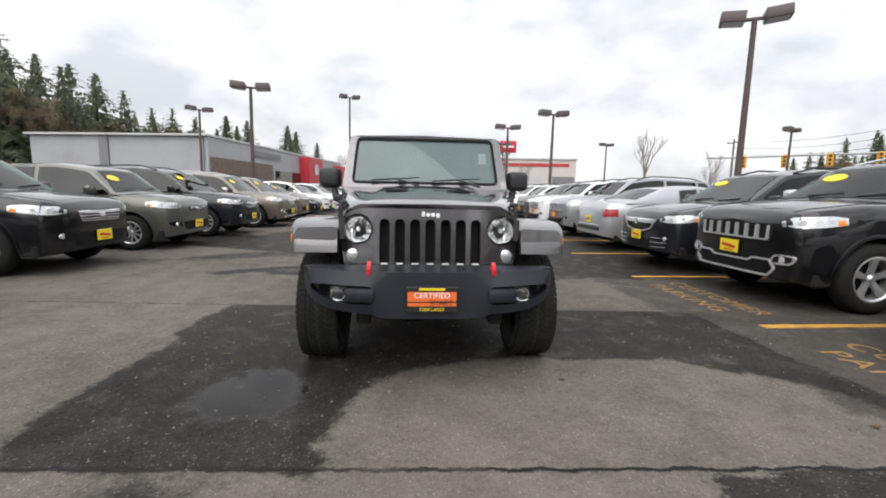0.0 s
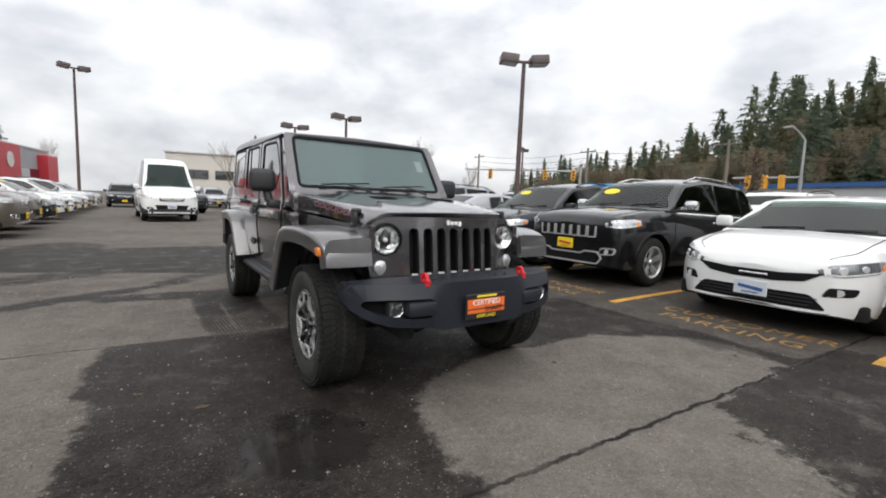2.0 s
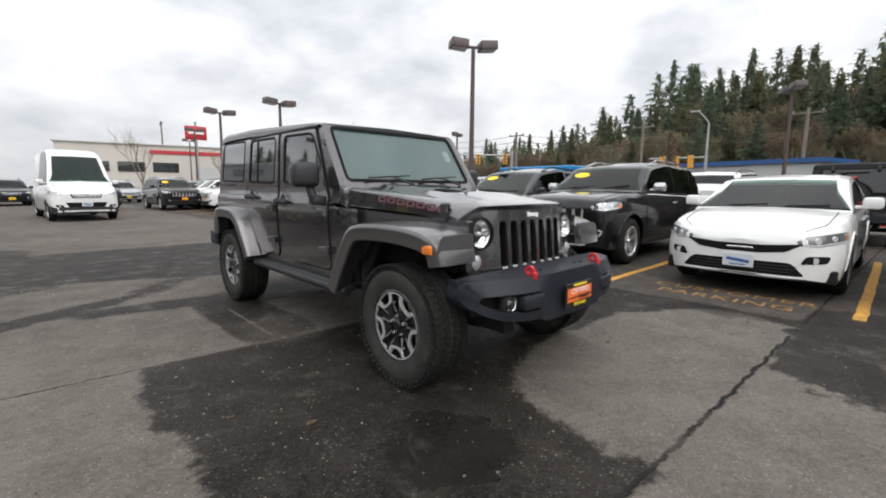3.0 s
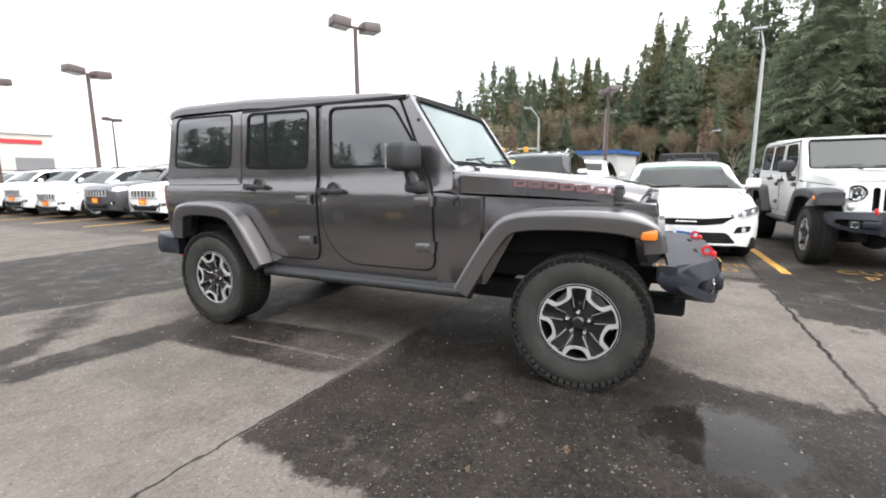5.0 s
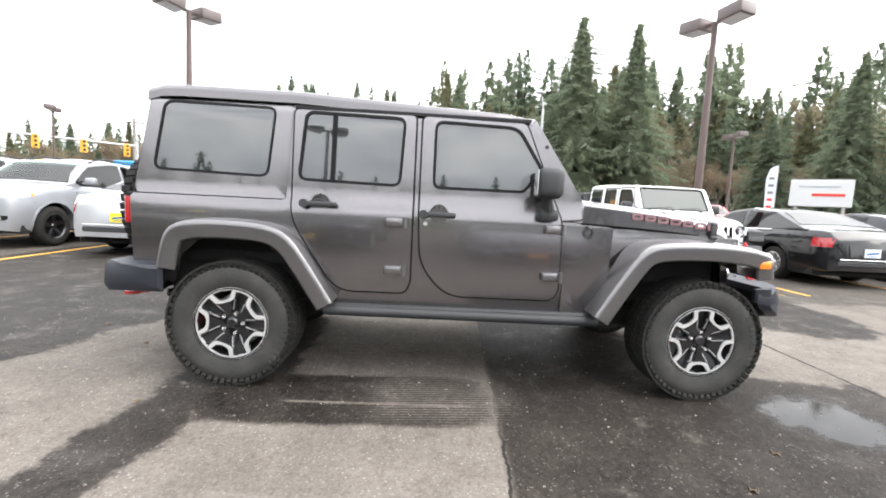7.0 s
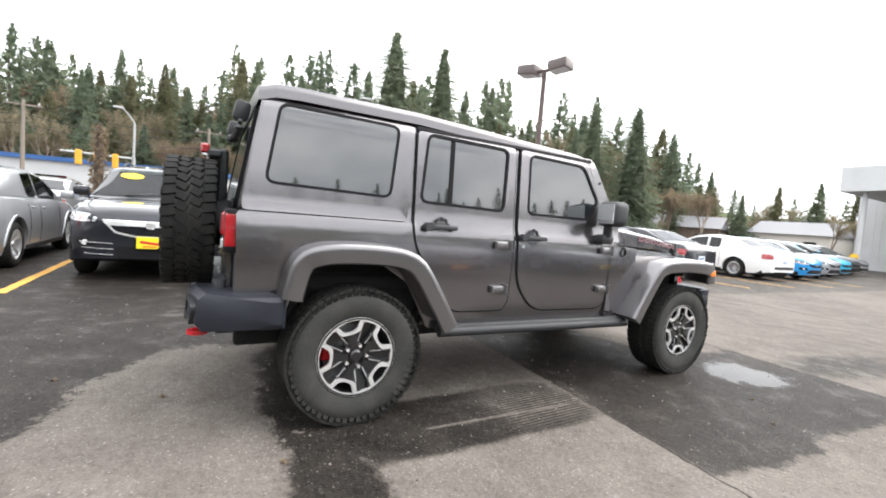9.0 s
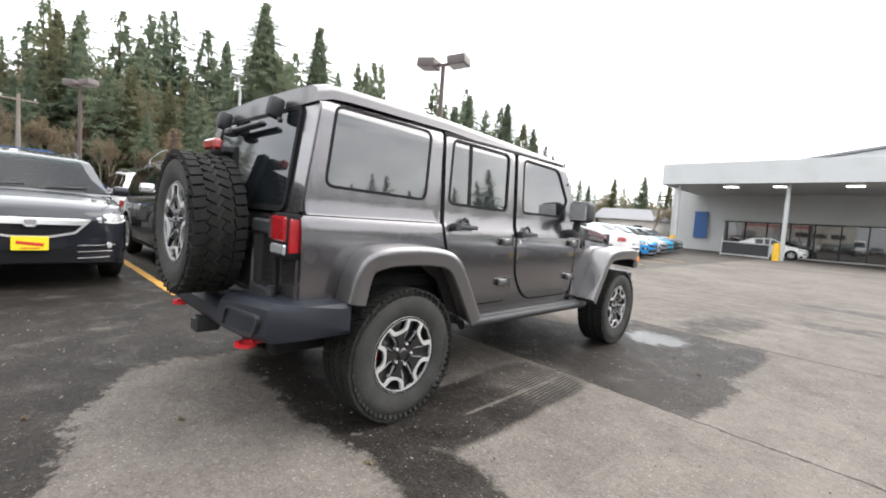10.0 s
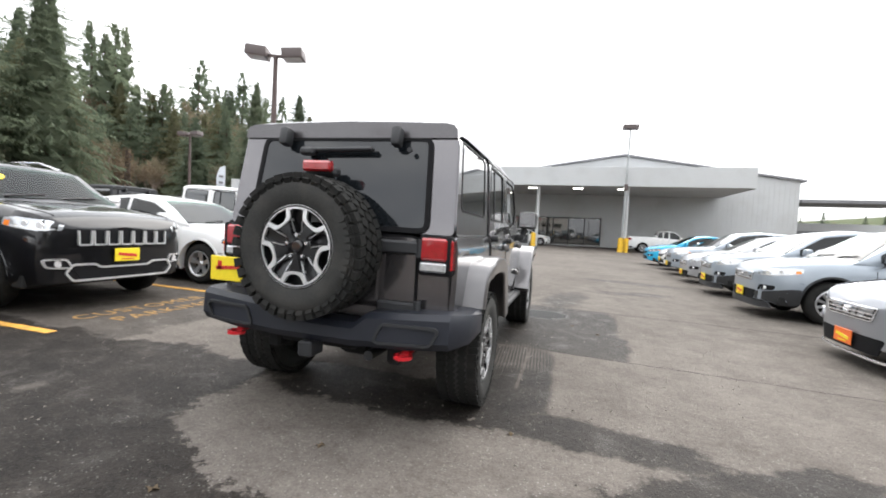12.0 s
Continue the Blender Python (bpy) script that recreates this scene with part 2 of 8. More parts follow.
WALL_RED = surf("red_panel", (0.48, 0.03, 0.045), 0.45, var=0.08, scales=(0.4, 10))
WALL_BROWN = surf("brown_stone", (0.16, 0.12, 0.095), 0.8, var=0.3, scales=(2, 10))
BLUE_TRIM = surf("blue_trim", (0.03, 0.10, 0.28), 0.5, var=0.1)
BOLLARD = surf("bollard_yellow", (0.80, 0.48, 0.03), 0.5, var=0.1, dirt=(0.4, 0.27, 0.08))
CONE_ORANGE = surf("cone_orange", (0.85, 0.16, 0.03), 0.55, var=0.1)
LINE_PAINT = surf("worn_yellow_line", (0.56, 0.29, 0.04), 0.7, var=0.3, scales=(5, 60), dirt=(0.16, 0.11, 0.07))
LINE_FADED = surf("faded_yellow_letters", (0.30, 0.17, 0.05), 0.75, var=0.5, scales=(9, 50), dirt=(0.05, 0.043, 0.037))
BARK = surf("bark", (0.085, 0.062, 0.048), 0.9, var=0.3, scales=(2, 20), bump=0.6)
TWIG = surf("bare_twigs", (0.23, 0.185, 0.15), 0.9, var=0.25)


def leaf_mat(name, a, b_):
    m, nt, b = grid_nodes(name)
    N, K = nt.nodes, nt.links
    g, o, n1 = N.new("ShaderNodeNewGeometry"), N.new("ShaderNodeObjectInfo"), N.new("ShaderNodeTexNoise")
    n1.inputs["Scale"].default_value = 0.5
    co = N.new("ShaderNodeTexCoord")
    K.new(co.outputs["Object"], n1.inputs["Vector"])
    s = N.new("ShaderNodeMath")
    s.operation = "ADD"
    K.new(g.outputs["Random Per Island"], s.inputs[0])
    K.new(o.outputs["Random"], s.inputs[1])
    s2 = N.new("ShaderNodeMath")
    s2.operation = "ADD"
    K.new(s.outputs[0], s2.inputs[0])
    K.new(n1.outputs["Fac"], s2.inputs[1])
    mr = N.new("ShaderNodeMapRange")
    mr.inputs["From Min"].default_value, mr.inputs["From Max"].default_value = 0.4, 2.2
    K.new(s2.outputs[0], mr.inputs["Value"])
    mx = N.new("ShaderNodeMix")
    mx.data_type = "RGBA"
    mx.inputs["A"].default_value, mx.inputs["B"].default_value = (*a, 1), (*b_, 1)
    K.new(mr.outputs[0], mx.inputs["Factor"])
    K.new(mx.outputs["Result"], b.inputs["Base Color"])
    b.inputs["Roughness"].default_value = 0.75
    b.inputs["Specular IOR Level"].default_value = 0.2
    # light passes through thin foliage
    tl, ms = N.new("ShaderNodeBsdfTranslucent"), N.new("ShaderNodeMixShader")
    ms.inputs[0].default_value = 0.55
    K.new(mx.outputs["Result"], tl.inputs["Color"])
    K.new(b.outputs[0], ms.inputs[1])
    K.new(tl.outputs[0], ms.inputs[2])
    K.new(ms.outputs[0], [n for n in N if n.type == "OUTPUT_MATERIAL"][0].inputs["Surface"])
    return m


NEEDLES = leaf_mat("fir_needles", (0.085, 0.115, 0.080), (0.185, 0.215, 0.140))
NEEDLES_OLIVE = leaf_mat("olive_needles", (0.105, 0.110, 0.062), (0.17, 0.165, 0.095))
BROWN_LEAVES = leaf_mat("brown_leaves", (0.14, 0.105, 0.072), (0.24, 0.185, 0.12))
OLIVE_TWIGS = leaf_mat("olive_twigs", (0.15, 0.135, 0.085), (0.25, 0.215, 0.14))


# ---- mesh helpers ----
def mesh_of(bm, name, mat, smooth=35.0):
    me = bpy.data.meshes.new(name)
    bm.normal_update()
    bm.to_mesh(me)
    bm.free()
    if smooth:
        me.polygons.foreach_set("use_smooth", [True] * len(me.polygons))
        me.set_sharp_from_angle(angle=radians(smooth))
    if mat:
        me.materials.append(mat)
    return me


def part(name, bm, mat, parent=None, label="", smooth=35.0):
    ob = new(name, mesh_of(bm, name, mat, smooth))
    if parent:
        ob.parent = parent
    if label:
        ob["label"] = label
    return ob


def share(name, me, parent=None, m=None):
    ob = new(name, me)
    if parent:
        ob.parent = parent
    if m:
        ob.matrix_basis = m
    return ob


def box(bm, c, size, bevel=0.0, rot=None, seg=1):
    g = bmesh.ops.create_cube(bm, size=1.0)
    vs = g["verts"]
    M = Matrix.Translation(c) @ (rot.to_matrix().to_4x4() if rot else Matrix()) @ Matrix.Diagonal((*size, 1))
    bmesh.ops.transform(bm, matrix=M, verts=vs)
    if bevel:
        es = list({e for v in vs for e in v.link_edges})
        bmesh.ops.bevel(bm, geom=es, offset=bevel, segments=seg, affect="EDGES", profile=0.5)


def cyl(bm, a, b, r1, r2=None, n=12, cap=True):
    """A tapered rod from a to b."""
    a, b = Vector(a), Vector(b)
    d = b - a
    g = bmesh.ops.create_cone(bm, cap_ends=cap, segments=n, radius1=r1, radius2=r1 if r2 is None else r2, depth=d.length)
    M = Matrix.Translation((a + b) / 2) @ d.to_track_quat("Z", "Y").to_matrix().to_4x4()
    bmesh.ops.transform(bm, matrix=M, verts=g["verts"])


def bx(c, size, bevel=0.0, rot=None, seg=1):
    bm = bmesh.new()
    box(bm, c, size, bevel, rot, seg)
    return bm


def rod(a, b, r1, r2=None, n=12):
    bm = bmesh.new()
    cyl(bm, a, b, r1, r2, n)
    return bm


def loft(bm, rings, caps=True, closed=False):
    rows = [[bm.verts.new(p) for p in r] for r in rings]
    n = len(rows[0])
    for a, b in zip(rows, rows[1:]):
        for i in range(n if closed else n - 1):
            j = (i + 1) % n
            try:
                bm.faces.new((a[i], a[j], b[j], b[i]))
            except ValueError:
                pass
    if caps:
        bm.faces.new(rows[0][::-1])
        bm.faces.new(rows[-1])
    return rows


def lathe(bm, prof, n=40, axis="x", c=(0, 0, 0)):
    """Turns (along, radius) pairs round an axis through c."""
    rings = []
    for i in range(n):
        a = 2 * math.pi * i / n
        ring = []
        for t, r in prof:
            u, v = r * math.cos(a), r * math.sin(a)
            ring.append(Vector(c) + Vector((t, u, v) if axis == "x" else (u, t, v) if axis == "y" else (u, v, t)))
        rings.append(ring)
    rows = [[bm.verts.new(p) for p in r] for r in rings]
    for i in range(n):
        a, b = rows[i], rows[(i + 1) % n]
        for k in range(len(prof) - 1):
            bm.faces.new((a[k], a[k + 1], b[k + 1], b[k]))


def rounded(pts, r, n=4):
    """A 2D outline with its corners rounded; r is one radius or one a corner."""
    out = []
    m = len(pts)
    for i in range(m):
        p0, p, p1 = Vector(pts[i - 1]), Vector(pts[i]), Vector(pts[(i + 1) % m])
        rr = r[i] if isinstance(r, (list, tuple)) else r
        a, b = p0 - p, p1 - p
        k = min(rr, a.length * 0.45, b.length * 0.45)
        if k < 1e-4:
            out.append(p)
            continue
        s, e = p + a.normalized() * k, p + b.normalized() * k
        for j in range(n + 1):
            t = j / n
            out.append((1 - t) ** 2 * s + 2 * t * (1 - t) * p + t * t * e)
    return out


def dense(pts, step=0.05):
    """An outline with points added so that none lie further apart than step."""
    out = []
    for i, p0 in enumerate(pts):
        p1 = pts[(i + 1) % len(pts)]
        k = max(1, int((Vector(p1) - Vector(p0)).length / step))
        out += [Vector(p0).lerp(Vector(p1), j / k) for j in range(k)]
    return out


def fill_outline(bm, loops, put):
    """Fills 2D outlines (the first outside, the others holes); put() makes a 3D point of a 2D one."""
    edges = []
    for lp in loops:
        vs = [bm.verts.new(put(p)) for p in lp]
        edges += [bm.edges.new((vs[i], vs[(i + 1) % len(vs)])) for i in range(len(vs))]
    bmesh.ops.triangle_fill(bm, use_beauty=True, use_dissolve=False, edges=edges)


def slab(bm, loops, put, depth):
    """A plate with holes: the filled outlines, thickened by the vector depth."""
    old = set(bm.faces)
    fill_outline(bm, loops, put)
    fs = [f for f in bm.faces if f not in old]
    g = bmesh.ops.extrude_face_region(bm, geom=fs)
    bmesh.ops.translate(bm, vec=depth, verts=[v for v in g["geom"] if isinstance(v, bmesh.types.BMVert)])
    bmesh.ops.recalc_face_normals(bm, faces=bm.faces[:])


def letters(text, size, mat, m, parent=None, depth=0.002, name="lettering", spread=1.0):
    cu = bpy.data.curves.new("letters", "FONT")
    cu.body, cu.size, cu.extrude, cu.align_x, cu.align_y = text, size, depth, "CENTER", "CENTER"
    cu.space_character = spread
    tmp = bpy.data.objects.new("letters", cu)
    me = bpy.data.meshes.new_from_object(tmp)
    me.materials.clear()
    me.materials.append(mat)
    bpy.data.objects.remove(tmp)
    ob = share(name, me, parent, m)
    return ob


def lerp_at(x, pts):
    """A polyline's height at x."""
    if x <= pts[0][0]:
        return pts[0][1]
    for (x0, y0), (x1, y1) in zip(pts, pts[1:]):
        if x <= x1:
            return y0 + (y1 - y0) * (x - x0) / max(1e-9, x1 - x0)
    return pts[-1][1]


def sm(x, pts, w=0.06):
    """A polyline's height at x, softened over w."""
    return sum(lerp_at(x + k * w / 2, pts) for k in (-2, -1, 0, 1, 2)) / 5


# ---- the off-roader: front axle at y = 0, nose towards -y ----
SIDE = [(0.46, 0.735), (0.55, 0.757), (0.68, 0.775), (0.9, 0.786), (1.08, 0.786), (1.14, 0.778), (1.17, 0.764), (1.30, 0.757), (1.68, 0.732), (1.72, 0.722), (1.76, 0.70), (1.80, 0.60)]


def sx_at(z):
    return float(np.interp(z, [q[0] for q in SIDE], [q[1] for q in SIDE]))


ROOF = [(1.10, 1.745), (1.3, 1.780), (2.6, 1.842), (3.40, 1.846), (3.50, 1.812)]
CUTS = [0.55, 0.62, 0.7, 0.8, 0.9, 1.0, 1.08, 1.13, 1.17, 1.25, 1.35, 1.45, 1.55, 1.62, 1.68, 1.72]


def side_plate(loops, side, off, thick):
    """A plate cut from the flank: outlines in (y, z), bent to the body's curve, off proud of it."""
    bm = bmesh.new()
    fill_outline(bm, loops, lambda q: Vector((0, q[0], q[1])))
    for z in CUTS:
        bmesh.ops.bisect_plane(bm, geom=bm.verts[:] + bm.edges[:] + bm.faces[:], plane_co=(0, 0, z), plane_no=(0, 0, 1))
    for v in bm.verts:
        v.co.x = sx_at(v.co.z) + off
    g = bmesh.ops.extrude_face_region(bm, geom=bm.faces[:])
    bmesh.ops.translate(bm, vec=(-thick, 0, 0), verts=[v for v in g["geom"] if isinstance(v, bmesh.types.BMVert)])
    for v in bm.verts:
        v.co.x *= side
    bmesh.ops.recalc_face_normals(bm, faces=bm.faces[:])
    return bm


def grow(o, d):
    """An outline moved outwards by d."""
    m = len(o)
    area = sum(o[i][0] * o[(i + 1) % m][1] - o[(i + 1) % m][0] * o[i][1] for i in range(m))
    sg = 1 if area > 0 else -1
    out = []
    for i in range(m):
        t = (Vector(o[(i + 1) % m]) - Vector(o[i - 1]))
        if t.length < 1e-6:
            out.append(Vector(o[i]))
            continue
        t.normalize()
        out.append(Vector(o[i]) + Vector((t.y, -t.x)) * d * sg)
    return out


OFFROAD = {}


def offroad_wheel():
    """Knobbly tyre on a five-spoke alloy whose outside faces -x."""
    if OFFROAD:
        return OFFROAD
    R, rr, w = 0.391, 0.224, 0.258
    bm = bmesh.new()
    lathe(bm, [(-w / 2 + 0.035, rr - 0.01), (-w / 2 + 0.012, rr + 0.006), (-w / 2 + 0.002, rr + 0.03), (-w / 2 - 0.008, rr + 0.085), (-w / 2 + 0.004, R - 0.045), (-w / 2 + 0.03, R - 0.014),
               (0, R - 0.008), (w / 2 - 0.03, R - 0.014), (w / 2 - 0.004, R - 0.045), (w / 2 + 0.008, rr + 0.085), (w / 2 - 0.012, rr + 0.01), (w / 2 - 0.05, rr - 0.02)], 56)
    # tread: shoulder lugs and two staggered rows of centre blocks
    OFFROAD["tyre"] = mesh_of(bm, "tyre", RUBBER, 30)
    for kind, n, rise_, side_h, fill in (("tread", 58, 0.0150, 0.004, 0.93), ("deep_tread", 40, 0.030, 0.012, 0.84)):
        bm = bmesh.new()
        g_ = 2 * math.pi * R / n
        for i in range(n):
            a = 2 * math.pi * i / n
            for xo, wx, fy, da, tw in ((-0.098, 0.060, fill, 0, 0.18), (-0.034, 0.054, fill - 0.08, 0.5, -0.5), (0.034, 0.054, fill - 0.08, 0.0, -0.5), (0.098, 0.060, fill, 0.5, 0.18)):
                b = a + da * 2 * math.pi / n
                M = Matrix.Rotation(b, 4, "X") @ Matrix.Translation((xo * (1.0 if i % 2 else 1.03), 0, R - 0.010)) @ Matrix.Rotation(tw, 4, "Z") @ Matrix.Diagonal((wx, g_ * fy * (1 if i % 2 else 0.9), rise_, 1))
                g = bmesh.ops.create_cube(bm, size=1.0)
                bmesh.ops.transform(bm, matrix=M, verts=g["verts"])
            for xo in (-0.129, 0.129):
                M = Matrix.Rotation(a, 4, "X") @ Matrix.Translation((xo * 0.985, 0, R - 0.036)) @ Matrix.Rotation(-0.50 if xo < 0 else 0.50, 4, "Y") @ Matrix.Diagonal((side_h, g_ * 0.62, 0.034 if i % 2 else 0.022, 1))
                g = bmesh.ops.create_cube(bm, size=1.0)
                bmesh.ops.transform(bm, matrix=M, verts=g["verts"])
        OFFROAD[kind] = mesh_of(bm, kind, TREAD, 30)
    bm = bmesh.new()
    # raised band of lettering blocks on the wall, too worn to read
    for i in range(9):
        a = 1.05 + i * 0.115
        M = Matrix.Rotation(a, 4, "X") @ Matrix.Translation((-w / 2 - 0.006, 0, rr + 0.10)) @ Matrix.Diagonal((0.008, 0.024, 0.034, 1))
        g = bmesh.ops.create_cube(bm, size=1.0)
        bmesh.ops.transform(bm, matrix=M, verts=g["verts"])
    OFFROAD["band"] = mesh_of(bm, "sidewall_band", RUBBER, 30)
    bm = bmesh.new()
    lathe(bm, [(-w / 2 + 0.022, rr + 0.002), (-w / 2 + 0.008, rr - 0.002), (-w / 2 + 0.010, rr - 0.010), (-w / 2 + 0.05, rr - 0.022), (0.06, rr - 0.03), (0.06, 0.05)], 48)
    OFFROAD["barrel"] = mesh_of(bm, "barrel", BLACK_RIM)
    # bright face: the rim's lip with five notched frames
    xf = -w / 2 + 0.012
    bm = bmesh.new()
    N = 80
    out, inn = [], []
    for k in range(5):
        c = -math.pi / 2 + k * 2 * math.pi / 5
        def q(r, a):
            return Vector((r * math.cos(a), r * math.sin(a)))
        for j in range(16):
            out.append(q(rr + 0.001, c - math.pi / 5 + j * 2 * math.pi / 80))
        inn += [q(rr - 0.020, c - 0.50), q(rr - 0.026, c - 0.42), q(rr - 0.074, c - 0.36), q(rr - 0.082, c - 0.27), q(rr - 0.089, c - 0.12), q(rr - 0.089, c + 0.12), q(rr - 0.082, c + 0.27), q(rr - 0.074, c + 0.36), q(rr - 0.026, c + 0.42), q(rr - 0.020, c + 0.50)]
    holes = []
    for k in range(5):
        c = -math.pi / 2 + k * 2 * math.pi / 5
        holes.append([q(rr - 0.014, c - 0.31), q(rr - 0.014, c), q(rr - 0.014, c + 0.31), q(rr - 0.060, c + 0.24), q(rr - 0.074, c + 0.10), q(rr - 0.074, c - 0.10), q(rr - 0.060, c - 0.24)])
    slab(bm, [out, inn] + holes, lambda p_: Vector((xf, p_[0], p_[1])), (0.016, 0, 0))
    OFFROAD["face"] = mesh_of(bm, "rim_face", MACHINED)
    # black spokes
    bm = bmesh.new()
    for k in range(5):
        c = -math.pi / 2 + k * 2 * math.pi / 5
        for s_ in (-1, 1):
            rings = []
            for r_, da, kk, xo in ((0.05, 0.30, 0.016, -0.075), (0.10, 0.33, 0.014, -0.09), (rr - 0.075, 0.31, 0.014, xf + 0.006), (rr - 0.02, 0.45, 0.016, xf + 0.004)):
                a = c + s_ * da
                d, t = Vector((0, math.cos(a), math.sin(a))), Vector((0, -math.sin(a), math.cos(a)))
                rings.append([d * r_ + t * kk + Vector((xo + 0.045, 0, 0)), d * r_ + t * kk + Vector((xo, 0, 0)), d * r_ - t * kk + Vector((xo, 0, 0)), d * r_ - t * kk + Vector((xo + 0.045, 0, 0))])
            loft(bm, rings, closed=True)
        # floor of the spoke's pocket
        a0 = c + math.pi / 5
        rings = []
        for r_, ha, xo in ((0.05, 0.30, -0.05), (0.12, 0.28, -0.065), (rr - 0.02, 0.16, xf + 0.03)):
            rings.append([Vector((xo, r_ * math.cos(a0 + u * ha), r_ * math.sin(a0 + u * ha))) for u in (-1, 0, 1)])
        loft(bm, rings, caps=False)
        rings = [[Vector((xf + 0.008, r_ * math.cos(c + u), r_ * math.sin(c + u))) for u in (-0.25, 0, 0.25)] for r_ in (0.05, rr - 0.085)]
        loft(bm, rings, caps=False)
    lathe(bm, [(-0.108, 0.0), (-0.108, 0.026), (-0.100, 0.036), (-0.085, 0.040), (-0.082, 0.075), (-0.05, 0.08)], 24)
    bmesh.ops.recalc_face_normals(bm, faces=bm.faces[:])
    OFFROAD["spokes"] = mesh_of(bm, "spokes", BLACK_RIM)
    bm = bmesh.new()
    for k in range(5):
        a0 = -math.pi / 2 + k * 2 * math.pi / 5 + math.pi / 5
        d, t = Vector((0, math.cos(a0), math.sin(a0))), Vector((0, -math.sin(a0), math.cos(a0)))
        for s_ in (-1, 1):
            rings = []
            for r_, k_, xo in ((0.080, 0.024, -0.096), (0.13, 0.031, -0.108), (rr - 0.022, 0.047, xf - 0.002)):
                c_ = d * r_ + t * (s_ * k_)
                rings.append([c_ + t * 0.0028 + Vector((xo + 0.02, 0, 0)), c_ + t * 0.0028 + Vector((xo, 0, 0)), c_ - t * 0.0028 + Vector((xo, 0, 0)), c_ - t * 0.0028 + Vector((xo + 0.02, 0, 0))])
            loft(bm, rings, closed=True)
    bmesh.ops.recalc_face_normals(bm, faces=bm.faces[:])
    OFFROAD["edges"] = mesh_of(bm, "spoke_edge", SILVER_RIM)
    bm = bmesh.new()
    cyl(bm, (-0.108, 0.062, 0), (-0.075, 0.062, 0), 0.0105, 0.0125, 6)
    OFFROAD["nut"] = mesh_of(bm, "lug_nut", CHROME)
    bm = bmesh.new()
    lathe(bm, [(0.0, 0.06), (0.0, 0.165), (0.02, 0.165), (0.02, 0.06)], 32)
    OFFROAD["disc"] = mesh_of(bm, "brake_disc", GALV)
    bm = bmesh.new()
    box(bm, (0.0, 0.145, 0.02), (0.06, 0.06, 0.12), 0.012)
    OFFROAD["caliper"] = mesh_of(bm, "brake_caliper", RED_HOOK)
    return OFFROAD


def put_offroad(parent, m, turn, road=True):
    W = offroad_wheel()
    w = share("wheel", W["tyre"], parent, m @ Matrix.Rotation(turn, 4, "X"))
    tagged(share("tread", W["tread" if road else "deep_tread"], w), kind="stuff")
    tagged(share("sidewall_band", W["band"], w), kind="stuff")
    share("barrel", W["barrel"], w)
    share("rim_face", W["face"], w)
    share("spokes", W["spokes"], w)
    share("spoke_edges", W["edges"], w)
    if road:
        share("brake_disc", W["disc"], w)
        share("brake_caliper", W["caliper"], w, Matrix.Rotation(-turn, 4, "X"))
    for k in range(5):
        share("lug_nut", W["nut"], w, Matrix.Rotation(k * 2 * math.pi / 5 + 0.3, 4, "X"))


def facets(bm, c, r, depth, n=18, rings=4):
    """A bowl of flat mirror facets, open towards -y, round the point c."""
    rg = random.Random(int(abs(c[0]) * 1000))
    rows = []
    for j in range(rings + 1):
        t = j / rings
        rows.append([bm.verts.new(Vector(c) + Vector((r * t * math.cos(2 * math.pi * (i + 0.5 * (j % 2)) / n), depth * (1 - t * t) + (rg.uniform(-0.006, 0.006) if j < rings else 0), r * t * math.sin(2 * math.pi * (i + 0.5 * (j % 2)) / n)))) for i in range(n)] if j else [bm.verts.new(Vector(c) + Vector((0, depth, 0)))])
    for i in range(n):
        bm.faces.new((rows[0][0], rows[1][i], rows[1][(i + 1) % n]))
        for j in range(1, rings):
            bm.faces.new((rows[j][i], rows[j + 1][i], rows[j + 1][(i + 1) % n], rows[j][(i + 1) % n]))


def flare(path, side, xin, xo, round_front=False):
    """A wheel arch flare swept along (y, z) points; xin is the inner half width, a number or one a point."""
    bm = bmesh.new()
    pts = [Vector(q) for q in path]
    dense = [pts[0]]
    for a, b in zip(pts, pts[1:]):
        for k in range(1, 4):
            dense.append(a + (b - a) * k / 3)
    for _ in range(2):
        dense = [dense[0]] + [(dense[i - 1] + 2 * dense[i] + dense[i + 1]) / 4 for i in range(1, len(dense) - 1)] + [dense[-1]]
    rings = []
    for i, q in enumerate(dense):
        t = (dense[min(i + 1, len(dense) - 1)] - dense[max(i - 1, 0)]).normalized()
        n = Vector((t.y, -t.x))
        if n.y < 0 and abs(t.x) > 0.3:
            n = -n
        if i and n.dot(last) < 0:
            n = -n
        last = n
        xi = float(np.interp(q.x, [u[0] for u in xin], [u[1] for u in xin])) if isinstance(xin, list) else xin
        xe = float(np.interp(q.x, [u[0] for u in xo], [u[1] for u in xo])) if isinstance(xo, list) else xo
        sec = [(xi, 0.0), (xe - 0.034, -0.003), (xe - 0.012, -0.009), (xe - 0.002, -0.022), (xe, -0.040), (xe - 0.010, -0.108), (xe - 0.022, -0.116), (xe - 0.032, -0.10), (xi, -0.05)]
        rings.append([Vector((side * x, q.x + n.x * o, q.y + n.y * o)) for x, o in sec])
    loft(bm, rings, closed=True)
    bmesh.ops.recalc_face_normals(bm, faces=bm.faces[:])
    return bm


